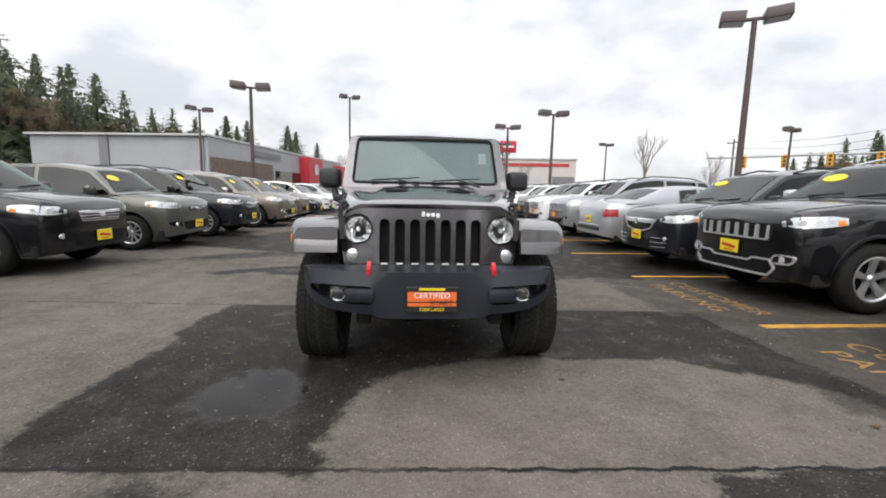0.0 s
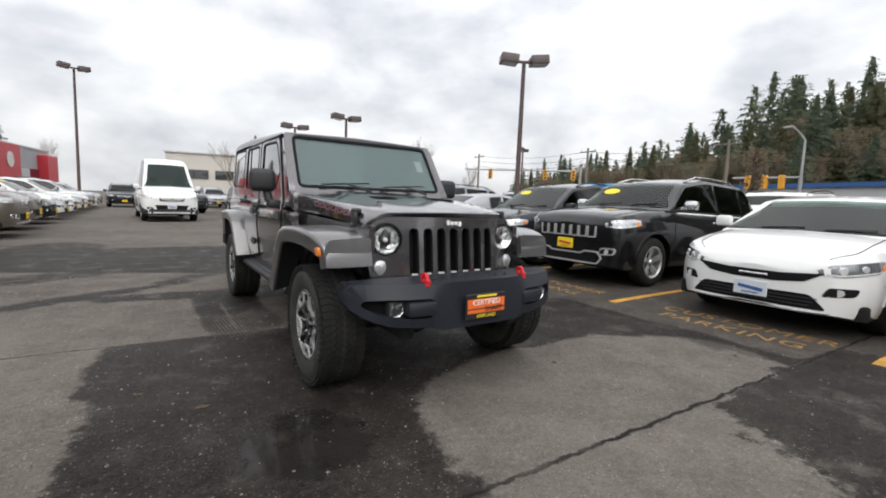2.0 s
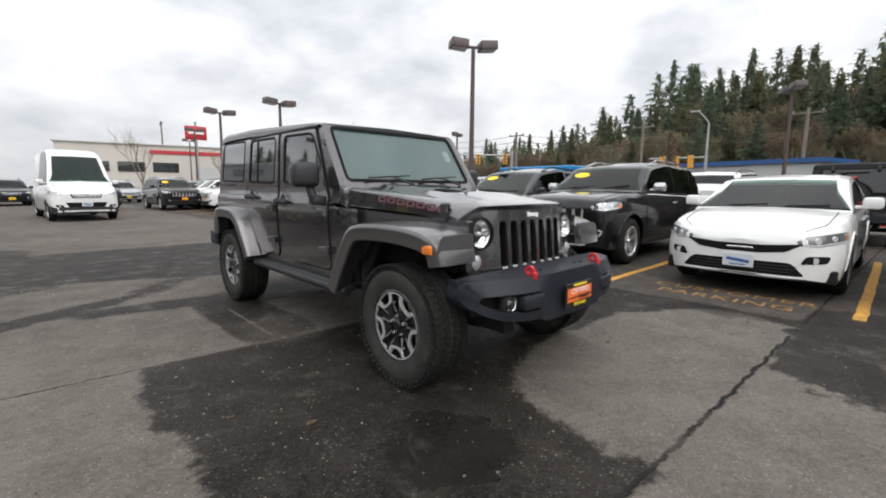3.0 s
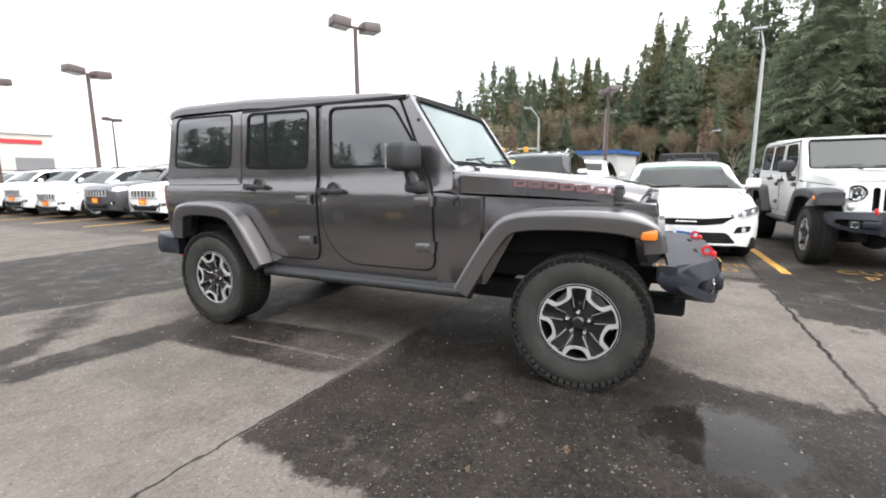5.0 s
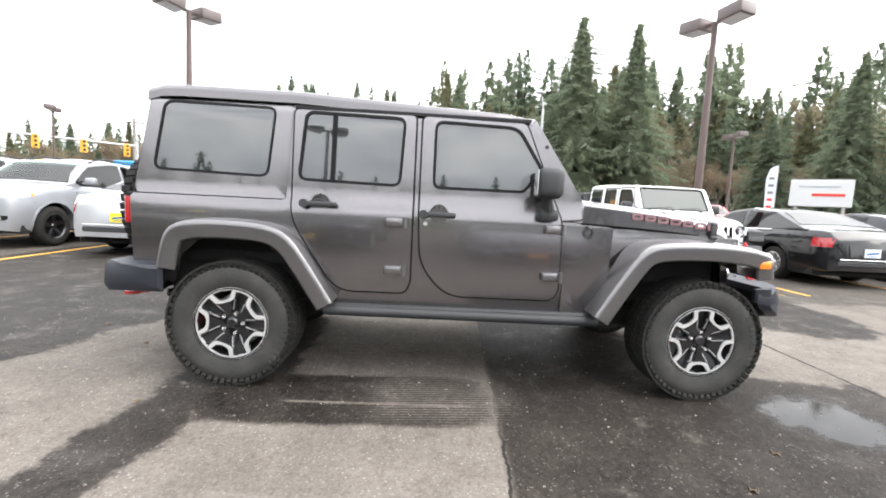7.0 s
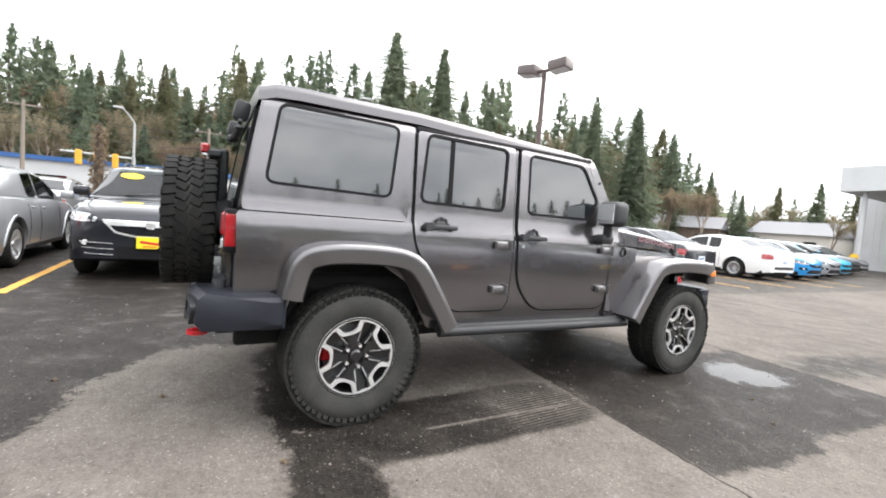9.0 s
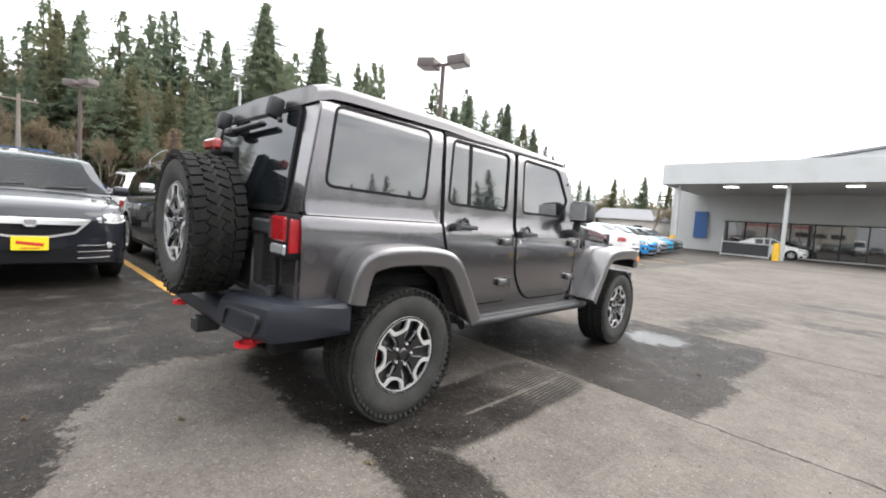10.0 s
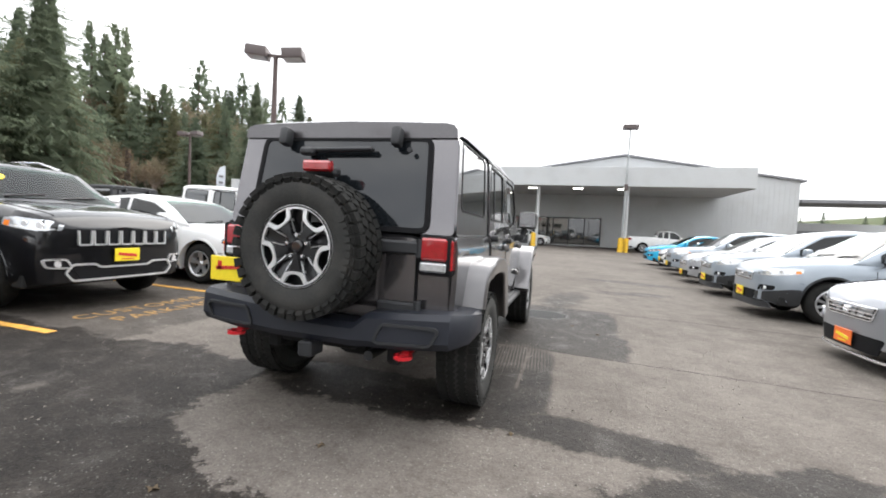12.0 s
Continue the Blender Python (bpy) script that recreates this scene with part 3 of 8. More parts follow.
def offroader(m, colour, flares, label, hero=False, top=None, plate_kind="yellow", face="old", name="offroad_suv"):
    top = top or colour
    root = tagged(new(name), label, "car", "" if hero else "cars in the lot")
    root.matrix_basis = m
    # --- tub: flanks with the rear arches cut away
    arch = [(2.46, 0.50), (2.64, 0.80), (2.80, 0.90), (3.16, 0.90), (3.28, 0.80), (3.33, 0.62)]
    tub = [(0.74, 0.50), (2.44, 0.50)] + arch[0:] + [(3.57, 0.62), (3.585, 1.158), (2.62, 1.158), (2.60, 1.112), (0.84, 1.105), (0.78, 1.09)]
    for sd in (-1, 1):
        part("tub_side", side_plate([rounded(tub, 0.015, 1)], sd, 0.0, 0.03), colour, root)
    part("tub_floor", bx((0, 1.66, 0.56), (1.42, 1.7, 0.10), 0.02), colour, root)
    part("tub_tail", bx((0, 3.56, 0.86), (1.50, 0.04, 0.52), 0.015), colour, root)
    part("firewall", bx((0, 0.80, 0.82), (1.44, 0.04, 0.60), 0.01), colour, root)
    for sd in (-1, 1):
        part("wheel_house", bx((sd * 0.56, 2.92, 0.80), (0.10, 1.05, 0.62), 0.02), WELL, root)
        part("wheel_house", bx((sd * 0.46, 0.24, 0.80), (0.08, 1.0, 0.50), 0.02), WELL, root)
    part("wheel_house", bx((0, 2.92, 0.78), (1.30, 1.0, 0.10), 0.02), WELL, root)
    part("wheel_house", bx((0, 0.28, 0.86), (1.14, 1.0, 0.30), 0.02), WELL, root)
    bm = bmesh.new()
    for sd in (-1, 1):
        box(bm, (sd * 0.42, 1.5, 0.44), (0.09, 4.1, 0.13), 0.015)
    cyl(bm, (-0.75, 0, 0.36), (0.75, 0, 0.36), 0.05)
    cyl(bm, (-0.75, 2.946, 0.36), (0.75, 2.946, 0.36), 0.05)
    box(bm, (0.1, 2.946, 0.36), (0.26, 0.30, 0.26), 0.08, seg=2)
    box(bm, (-0.12, 0.0, 0.36), (0.24, 0.28, 0.24), 0.08, seg=2)
    cyl(bm, (0.1, 1.2, 0.42), (0.1, 2.9, 0.38), 0.035)
    box(bm, (0, 1.1, 0.42), (0.62, 0.9, 0.14), 0.03)
    box(bm, (0.2, 3.40, 0.50), (0.75, 0.28, 0.18), 0.06, seg=2)
    part("chassis", bm, WELL, root)
    # --- doors
    fd = rounded([(0.925, 0.60), (1.64, 0.60), (1.815, 0.80), (1.83, 1.12), (1.83, 1.715), (1.185, 1.705), (0.935, 1.11)], [0.09, 0.14, 0.16, 0.0, 0.035, 0.03, 0.06], 6)
    rd = rounded([(1.905, 0.61), (2.33, 0.61), (2.46, 0.80), (2.615, 1.05), (2.615, 1.715), (1.875, 1.715), (1.875, 0.68)], [0.07, 0.12, 0.1, 0.10, 0.03, 0.03, 0.08], 6)
    fw = rounded([(1.19, 1.285), (1.745, 1.285), (1.745, 1.685), (1.235, 1.67), (1.075, 1.42)], [0.02, 0.04, 0.05, 0.06, 0.03])
    rw = rounded([(1.965, 1.285), (2.575, 1.295), (2.54, 1.70), (1.945, 1.69)], 0.045)
    qw = rounded([(2.775, 1.30), (3.455, 1.315), (3.395, 1.725), (2.735, 1.715)], 0.05)
    for sd in (-1, 1):
        for o, wdw, hy, hz in ((fd, fw, 1.71, 1.115), (rd, rw, 2.44, 1.145)):
            part("door_gap", side_plate([grow(o, 0.011), grow(o, -0.02)], sd, 0.004, 0.01), SEAL, root)
            d = part("door", side_plate([o, grow(wdw, 0.012)], sd, 0.011, 0.035), colour, root)
            part("window_seal", side_plate([grow(wdw, 0.013), grow(wdw, -0.005)], sd, 0.013, 0.03), SEAL, d)
            part("window", side_plate([wdw], sd, 0.004, 0.006), GLASS, d)
            if wdw is rw:
                part("window_divider", side_plate([[(2.36, 1.29), (2.39, 1.29), (2.385, 1.70), (2.355, 1.70)]], sd, 0.008, 0.01), SEAL, d)
            # handle on its round cup
            x = sx_at(hz) + 0.012
            bm = bmesh.new()
            cyl(bm, (sd * (x - 0.01), hy, hz + 0.005), (sd * (x + 0.004), hy, hz + 0.005), 0.058, n=20)
            part("handle_cup", bm, colour, d)
            bm = bmesh.new()
            box(bm, (sd * (x + 0.03), hy + 0.005, hz), (0.026, 0.22, 0.030), 0.01, seg=2)
            cyl(bm, (sd * x, hy + 0.095, hz), (sd * (x + 0.046), hy + 0.095, hz), 0.026, n=12)
            cyl(bm, (sd * x, hy - 0.085, hz), (sd * (x + 0.03), hy - 0.085, hz), 0.016, n=10)
            for k in range(5):
                a = math.pi * (k + 0.5) / 5
                box(bm, (sd * (x + 0.006), hy - 0.052 * math.cos(a), hz + 0.052 * math.sin(a)), (0.012, 0.026, 0.012), 0, Euler((a, 0, 0)))
            part("door_handle", bm, BLACK_PLASTIC, d)
            # outside hinges
            yh = 0.975 if wdw is fw else 1.965
            for zh in (1.055, 0.755):
                bm = bmesh.new()
                xh = sx_at(zh) + 0.012
                box(bm, (sd * (xh + 0.014), yh + 0.012, zh), (0.034, 0.115, 0.052), 0.009, Euler((0, 0, sd * -0.12)), seg=2)
                cyl(bm, (sd * (xh + 0.024), yh - 0.05, zh - 0.034), (sd * (xh + 0.024), yh - 0.05, zh + 0.034), 0.016, n=10)
                for k in (0, 0.05):
                    cyl(bm, (sd * (xh + 0.03), yh - 0.01 + k, zh - 0.004), (sd * (xh + 0.038), yh - 0.01 + k, zh - 0.004), 0.009, n=6)
                part("hinge", bm, FLARE, d)
        if hero:
            part("lock", rod((sd * (sx_at(1.07) + 0.008), 1.79, 1.055), (sd * (sx_at(1.07) + 0.018), 1.79, 1.055), 0.013), CHROME, root)
    # --- hardtop and roof
    hard = [(2.66, 1.165), (3.56, 1.165), (3.565, 1.22), (3.475, 1.74), (2.63, 1.74)]
    roof_m = top
    lid_m = ROOF_DIMMED if hero else top
    for sd in (-1, 1):
        p_ = part("hardtop_side", side_plate([rounded(hard, 0.02, 2), grow(qw, 0.006)], sd, 0.0, 0.03), roof_m, root)
        part("window_seal", side_plate([grow(qw, 0.009), grow(qw, -0.006)], sd, 0.003, 0.03), SEAL, p_)
        part("window", side_plate([qw], sd, -0.002, 0.006), GLASS, p_)
        part("belt_seam", side_plate([[(2.63, 1.15), (3.57, 1.15), (3.57, 1.17), (2.63, 1.17)]], sd, -0.010, 0.015), SEAL, root)
        part("front_pillar", side_plate([[(0.80, 1.13), (0.96, 1.11), (1.205, 1.70), (1.20, 1.745), (1.13, 1.745), (0.805, 1.255)]], sd, -0.004, 0.05), colour, root)
        # B pillar between the doors and the rail over them
        part("pillar", side_plate([[(1.82, 1.10), (1.89, 1.10), (1.89, 1.74), (1.82, 1.74)]], sd, -0.006, 0.05), roof_m, root)
        part("pillar", side_plate([[(2.60, 1.10), (2.68, 1.10), (2.68, 1.74), (2.60, 1.74)]], sd, -0.006, 0.05), roof_m, root)
    bm = bmesh.new()
    rings = []
    for y in (1.125, 1.15, 1.3, 1.6, 1.9, 2.2, 2.6, 3.0, 3.3, 3.42, 3.47, 3.505):
        z = float(np.interp(y, [q[0] for q in ROOF], [q[1] for q in ROOF]))
        e = z - (0.022 if y < 1.14 else 0.05 if y < 1.2 else 0.09)
        half = [(sx_at(min(e, 1.72)) + 0.002, e), (0.7195, max(e + 0.001, z - 0.054)), (0.719, max(e + 0.002, z - 0.046)), (0.716, max(e + 0.003, z - 0.038)), (0.700, z - 0.018), (0.655, z - 0.006), (0.4, z + 0.002), (0.0, z + 0.010)]
        rings.append([Vector((-x, y, q)) for x, q in half] + [Vector((x, y, q)) for x, q in half[-2::-1]])
    loft(bm, rings)
    bmesh.ops.recalc_face_normals(bm, faces=bm.faces[:])
    part("roof", bm, lid_m, root)
    part("roof_gap", bx((0, 1.86, 1.782), (1.335, 0.010, 0.035)), SEAL, root)
    for sd in (-1, 1):
        part("drip_rail", side_plate([[(1.16, 1.712), (2.62, 1.722), (2.62, 1.742), (1.15, 1.735)]], sd, 0.012, 0.02), SEAL, root)
    # --- tail of the hardtop with its window, and the tailgate
    def back(q, off=0.0):
        return Vector((q[0], 3.582 - (q[1] - 1.165) * 0.165 + off, q[1]))
    ho = rounded([(-0.752, 1.165), (0.752, 1.165), (0.722, 1.735), (0.64, 1.81), (-0.64, 1.81), (-0.722, 1.735)], 0.03)
    gl = rounded([(-0.59, 1.185), (0.59, 1.185), (0.56, 1.715), (-0.56, 1.715)], 0.05)
    bm = bmesh.new()
    slab(bm, [ho, gl], back, (0, -0.05, 0))
    p_ = part("hardtop_back", bm, roof_m, root)
    bm = bmesh.new()
    slab(bm, [grow(gl, 0.012)], lambda q: back(q, 0.008), (0, -0.01, 0))
    part("rear_window", bm, GLASS_REAR, p_)
    bm = bmesh.new()
    slab(bm, [grow(gl, 0.018), grow(gl, -0.012)], lambda q: back(q, 0.013), (0, -0.02, 0))
    part("window_seal", bm, SEAL, p_)
    for sd in (-1, 1):
        part("glass_hinge", bx((sd * 0.375, 3.56, 1.715), (0.062, 0.085, 0.115), 0.022, Euler((0.2, 0, 0)), 2), BLACK_PLASTIC, p_)
    bm = bmesh.new()
    box(bm, (0.0, 3.56, 1.640), (0.46, 0.05, 0.030), 0.012, Euler((0, 0.02, 0)))
    box(bm, (0.20, 3.575, 1.625), (0.10, 0.07, 0.05), 0.015)
    part("rear_wiper", bm, BLACK_PLASTIC, p_)
    if hero:
        part("window_washer", rod((-0.46, 3.56, 1.64), (-0.46, 3.58, 1.64), 0.014), BLACK_PLASTIC, p_)
    tg = rounded([(-0.545, 0.66), (0.60, 0.66), (0.60, 1.14), (-0.545, 1.14)], 0.035)
    bm = bmesh.new()
    slab(bm, [tg], lambda q: Vector((q[0], 3.603, q[1])), (0, -0.03, 0))
    gate = part("tailgate", bm, colour, root)
    bm = bmesh.new()
    slab(bm, [grow(tg, 0.012), grow(tg, -0.01)], lambda q: Vector((q[0], 3.586, q[1])), (0, -0.01, 0))
    part("gate_gap", bm, SEAL, gate)
    for z in (0.735, 1.085):
        bm = bmesh.new()
        box(bm, (-0.46, 3.625, z), (0.26, 0.035, 0.075), 0.012)
        cyl(bm, (-0.575, 3.625, z - 0.05), (-0.575, 3.625, z + 0.05), 0.024, n=10)
        part("gate_hinge", bm, BLACK_PLASTIC, gate)
    part("gate_panel", bx((-0.02, 3.612, 0.90), (0.66, 0.03, 0.34), 0.03), colour, gate)
    # --- spare wheel on its carrier, high brake lamp
    bm = bmesh.new()
    cyl(bm, (0.03, 3.58, 1.06), (0.03, 3.80, 1.06), 0.16, 0.13, 16)
    box(bm, (0.03, 3.63, 1.30), (0.09, 0.06, 0.46), 0.015)
    box(bm, (0.03, 3.68, 1.49), (0.20, 0.08, 0.05), 0.012)
    part("spare_carrier", bm, BLACK_PLASTIC, root)
    put_offroad(root, pose(0.03, 3.80, 1.06, 0, 0, -90), 0.0, road=False)
    part("brake_lamp", bx((0.03, 3.735, 1.515), (0.185, 0.05, 0.060), 0.012), RED_LENS, root)
    # --- tail lamps
    for sd in (-1, 1):
        bm = bmesh.new()
        box(bm, (sd * 0.665, 3.60, 1.05), (0.20, 0.07, 0.225), 0.018, seg=2)
        hs = part("taillight", bm, SEAL, root)
        bm = bmesh.new()
        box(bm, (sd * 0.658, 3.632, 1.085), (0.155, 0.03, 0.125), 0.012)
        box(bm, (sd * 0.758, 3.605, 1.055), (0.016, 0.055, 0.17), 0.006)
        part("red_lens", bm, RED_LENS, hs)
        part("reverse_lens", bx((sd * 0.658, 3.632, 0.985), (0.155, 0.03, 0.055), 0.01), LENS, hs)
    # --- rear bumper
    bm = bmesh.new()
    rings = []
    for x, y0, y1, z0, z1 in ((-0.90, 3.36, 3.46, 0.60, 0.715), (-0.88, 3.34, 3.62, 0.575, 0.735), (-0.80, 3.40, 3.74, 0.555, 0.745), (-0.55, 3.50, 3.78, 0.535, 0.735), (-0.34, 3.52, 3.79, 0.53, 0.72), (-0.25, 3.52, 3.78, 0.52, 0.65),
                             (0.25, 3.52, 3.78, 0.52, 0.65), (0.34, 3.52, 3.79, 0.53, 0.72), (0.55, 3.50, 3.78, 0.535, 0.735), (0.80, 3.40, 3.74, 0.555, 0.745), (0.88, 3.34, 3.62, 0.575, 0.735), (0.90, 3.36, 3.46, 0.60, 0.715)):
        rings.append([Vector((x, y0, z0)), Vector((x, y1 - 0.03, z0)), Vector((x, y1, z0 + 0.04)), Vector((x, y1 - 0.008, z1 - 0.03)), Vector((x, y1 - 0.04, z1)), Vector((x, y0, z1))])
    loft(bm, rings, closed=True)
    bmesh.ops.recalc_face_normals(bm, faces=bm.faces[:])
    rb = part("rear_bumper", bm, BUMPER_STEEL, root, "dark blue-black steel bumper")
    for sd in (-1, 1):
        bm = bmesh.new()
        o = rounded([(sd * 0.40, 0.575), (sd * 0.70, 0.585), (sd * 0.74, 0.665), (sd * 0.44, 0.665)], 0.02)
        slab(bm, [grow(o, 0.015), o], lambda q: Vector((q[0], 3.795 - 0.12 * max(0, abs(q[0]) - 0.5), q[1])), (0, -0.05, 0))
        part("bumper_recess", bm, BLACK_PLASTIC, rb)
        # red tow hook under the bumper
        bm = bmesh.new()
        lathe(bm, [(-0.010, 0.030), (-0.010, 0.052), (0.010, 0.052), (0.010, 0.030), (-0.010, 0.030)], 20, "z", (sd * 0.55, 3.73, 0.495))
        box(bm, (sd * 0.55, 3.66, 0.505), (0.055, 0.09, 0.022), 0.008)
        part("tow_hook", bm, RED_HOOK, rb, "red tow hook")
    part("tow_hitch", bx((0.02, 3.74, 0.475), (0.09, 0.14, 0.09), 0.012), BLACK_PLASTIC, rb)
    bm = bmesh.new()
    cyl(bm, (-0.30, 3.3, 0.44), (-0.30, 3.64, 0.44), 0.03)
    part("exhaust", bm, BLACK_PLASTIC, root)
    # --- nose: grille with seven slots and two round lamps
    zt, zb, gy = 1.105, 0.69, -0.40
    go = rounded([(-0.575, zb), (0.575, zb), (0.605, 0.90), (0.585, 1.07), (0.50, zt), (-0.50, zt), (-0.585, 1.07), (-0.605, 0.90)], [0.03, 0.03, 0.1, 0.08, 0.1, 0.1, 0.08, 0.1], 4)
    slots = [rounded([(k * 0.100 - 0.0335, 0.735), (k * 0.100 + 0.0335, 0.735), (k * 0.100 + 0.0335, 1.035), (k * 0.100 - 0.0335, 1.035)], 0.030, 4) for k in range(-3, 4)]
    ring = lambda cx, cz, r, n=28: [Vector((cx + r * math.cos(2 * math.pi * i / n), cz + r * math.sin(2 * math.pi * i / n))) for i in range(n)]
    def nose(q):
        return Vector((q[0], gy + 0.10 * (abs(q[0]) / 0.6) ** 3 + (q[1] - 0.9) * 0.10, q[1]))
    # side plates, each with its lamp's hole, and the barred middle
    gr = part("grille", bmesh.new(), colour, root)
    xm = 3 * 0.100 + 0.0335
    for sd in (-1, 1):
        o = rounded([(xm, zb), (0.565, zb), (0.598, 0.90), (0.590, 1.0), (0.545, 1.078), (0.45, zt), (xm, zt)], [0, 0.05, 0.1, 0.08, 0.08, 0.1, 0], 4)
        bm = bmesh.new()
        slab(bm, [[(sd * q[0], q[1]) for q in o], ring(sd * 0.476, 0.968, 0.100)], nose, (0, 0.05, 0))
        part("grille_cheek", bm, colour, gr)
    bm = bmesh.new()
    for k in range(-3, 4):
        arc = [(k * 0.100 - 0.0335 * math.cos(math.pi * i / 8), 0.0335 * math.sin(math.pi * i / 8)) for i in range(9)]
        slab(bm, [[(x, 1.004 + z) for x, z in arc] + [(k * 0.100 + 0.0335, zt), (k * 0.100 - 0.0335, zt)]], nose, (0, 0.05, 0))
    me_ = mesh_of(bm, "grille_brow", colour)
    share("grille_brow", me_, gr)
    bm = bmesh.new()
    for k in range(-3, 4):
        arc = [(k * 0.100 - 0.0335 * math.cos(math.pi * i / 8), -0.0335 * math.sin(math.pi * i / 8)) for i in range(9)]
        slab(bm, [[(x, 0.766 + z) for x, z in arc] + [(k * 0.100 + 0.0335, zb), (k * 0.100 - 0.0335, zb)]], nose, (0, 0.05, 0))
    share("grille_chin", mesh_of(bm, "grille_chin", colour), gr)
    for k in range(-3, 3):
        bm = bmesh.new()
        slab(bm, [[(k * 0.100 + 0.0335, zb), (k * 0.100 + 0.0665, zb), (k * 0.100 + 0.0665, 0.90), (k * 0.100 + 0.0665, zt), (k * 0.100 + 0.0335, zt), (k * 0.100 + 0.0335, 0.90)]], nose, (0, 0.05, 0))
        part("grille_bar", bm, colour, gr)
    for sl in slots:
        bm = bmesh.new()
        slab(bm, [grow(sl, 0.004), grow(sl, -0.006)], lambda q: nose(q) + Vector((0, 0.012, 0)), (0, 0.05, 0))
        part("slot_frame", bm, SEAL, gr)
        # bright foot of the slot
        k = sum(q[0] for q in sl) / len(sl)
        bm = bmesh.new()
        box(bm, (k, gy - 0.004, 0.739), (0.052, 0.014, 0.022), 0.006)
        part("slot_foot", bm, SILVER_RIM, gr)
    part("radiator", bx((0, -0.30, 0.88), (1.0, 0.02, 0.36)), WELL, gr)
    for sd in (-1, 1):
        c = nose((sd * 0.476, 0.965))
        bm = bmesh.new()
        lathe(bm, [(0.05, 0.101), (-0.012, 0.101), (-0.014, 0.090), (0.0, 0.088)], 32, "y", c)
        hb = part("headlight", bm, SEAL, gr)
        bm = bmesh.new()
        facets(bm, c, 0.088, 0.052, 18, 5)
        part("reflector", bm, REFLECTOR, hb, smooth=0)
        bm = bmesh.new()
        lathe(bm, [(-0.016, 0.0), (-0.014, 0.04), (-0.008, 0.07), (0.004, 0.089), (0.007, 0.087), (-0.004, 0.068), (-0.010, 0.039), (-0.012, 0.0)], 32, "y", c)
        bmesh.ops.recalc_face_normals(bm, faces=bm.faces[:])
        part("lens", bm, clear_glass("headlamp_glass") if "headlamp_glass" not in bpy.data.materials else bpy.data.materials["headlamp_glass"], hb).visible_shadow = False
        bm = bmesh.new()
        lathe(bm, [(-0.002, 0.0), (0.0, 0.010), (0.006, 0.015), (0.022, 0.016), (0.045, 0.018)], 16, "y", c)
        part("bulb_shield", bm, CHROME, hb)
        c = nose((sd * 0.512, 0.792)) + Vector((0, -0.004, 0))
        bm = bmesh.new()
        lathe(bm, [(-0.010, 0.0), (-0.008, 0.03), (0.0, 0.044), (0.02, 0.046)], 24, "y", c)
        bmesh.ops.recalc_face_normals(bm, faces=bm.faces[:])
        part("turn_lamp", bm, LENS, gr)
    # badge as plain bars; the chrome's bright reflection is painted as flat white
    bm = bmesh.new()
    for k, (w_, h_) in enumerate(((0.022, 0.034), (0.026, 0.024), (0.026, 0.024), (0.024, 0.032))):
        box(bm, (-0.048 + k * 0.032, nose((0, 1.07)).y - 0.006, 1.068 - (0.004 if k == 3 else -0.004 if k == 0 else 0)), (w_, 0.008, h_), 0.006)
    part("badge", bm, WHITE_INK, gr)
    # --- hood with its raised middle
    bm = bmesh.new()
    rings = []
    for y in (-0.366, -0.352, -0.32, -0.2, 0.0, 0.2, 0.4, 0.6, 0.74, 0.80):
        t = (y + 0.395) / 1.195
        hwid = 0.585 + 0.115 * t
        z = float(np.interp(y, [-0.395, -0.37, -0.32, -0.2, 0.1, 0.5, 0.8], [1.105, 1.128, 1.142, 1.157, 1.188, 1.222, 1.245]))
        low = 1.055 + 0.05 * t if y > -0.33 else 1.088
        bulge = 0.020 * min(1, max(0, (y + 0.30) / 0.25))
        k = max(0.0, 1 - (y + 0.366) / 0.45)
        half = [(hwid + 0.001, min(low - 0.02 * k, z - 0.05 - 0.055 * k)), (hwid + 0.0052 - 0.006 * k, z - 0.034 - 0.060 * k), (hwid + 0.006 - 0.006 * k, z - 0.024 - 0.058 * k), (hwid + 0.003 - 0.008 * k, z - 0.017 - 0.050 * k), (hwid - 0.004 - 0.028 * k, z - 0.009 - 0.036 * k), (hwid - 0.02 - 0.060 * k, z - 0.003 - 0.014 * k), (hwid - 0.09 - 0.03 * k, z - 0.001), (0.43 - 0.02 * t, z + 0.002), (0.385 - 0.02 * t, z + 0.003 + bulge), (0.20, z + 0.006 + bulge), (0, z + 0.008 + bulge)]
        sw = lambda x: y + 0.10 * (abs(x) / 0.6) ** 3 * max(0.0, 1 - (y + 0.366) / 0.6)
        rings.append([Vector((-x, sw(x), q)) for x, q in half] + [Vector((x, sw(x), q)) for x, q in half[-2::-1]])
    loft(bm, rings)
    bmesh.ops.recalc_face_normals(bm, faces=bm.faces[:])
    hood = part("hood", bm, colour, root)
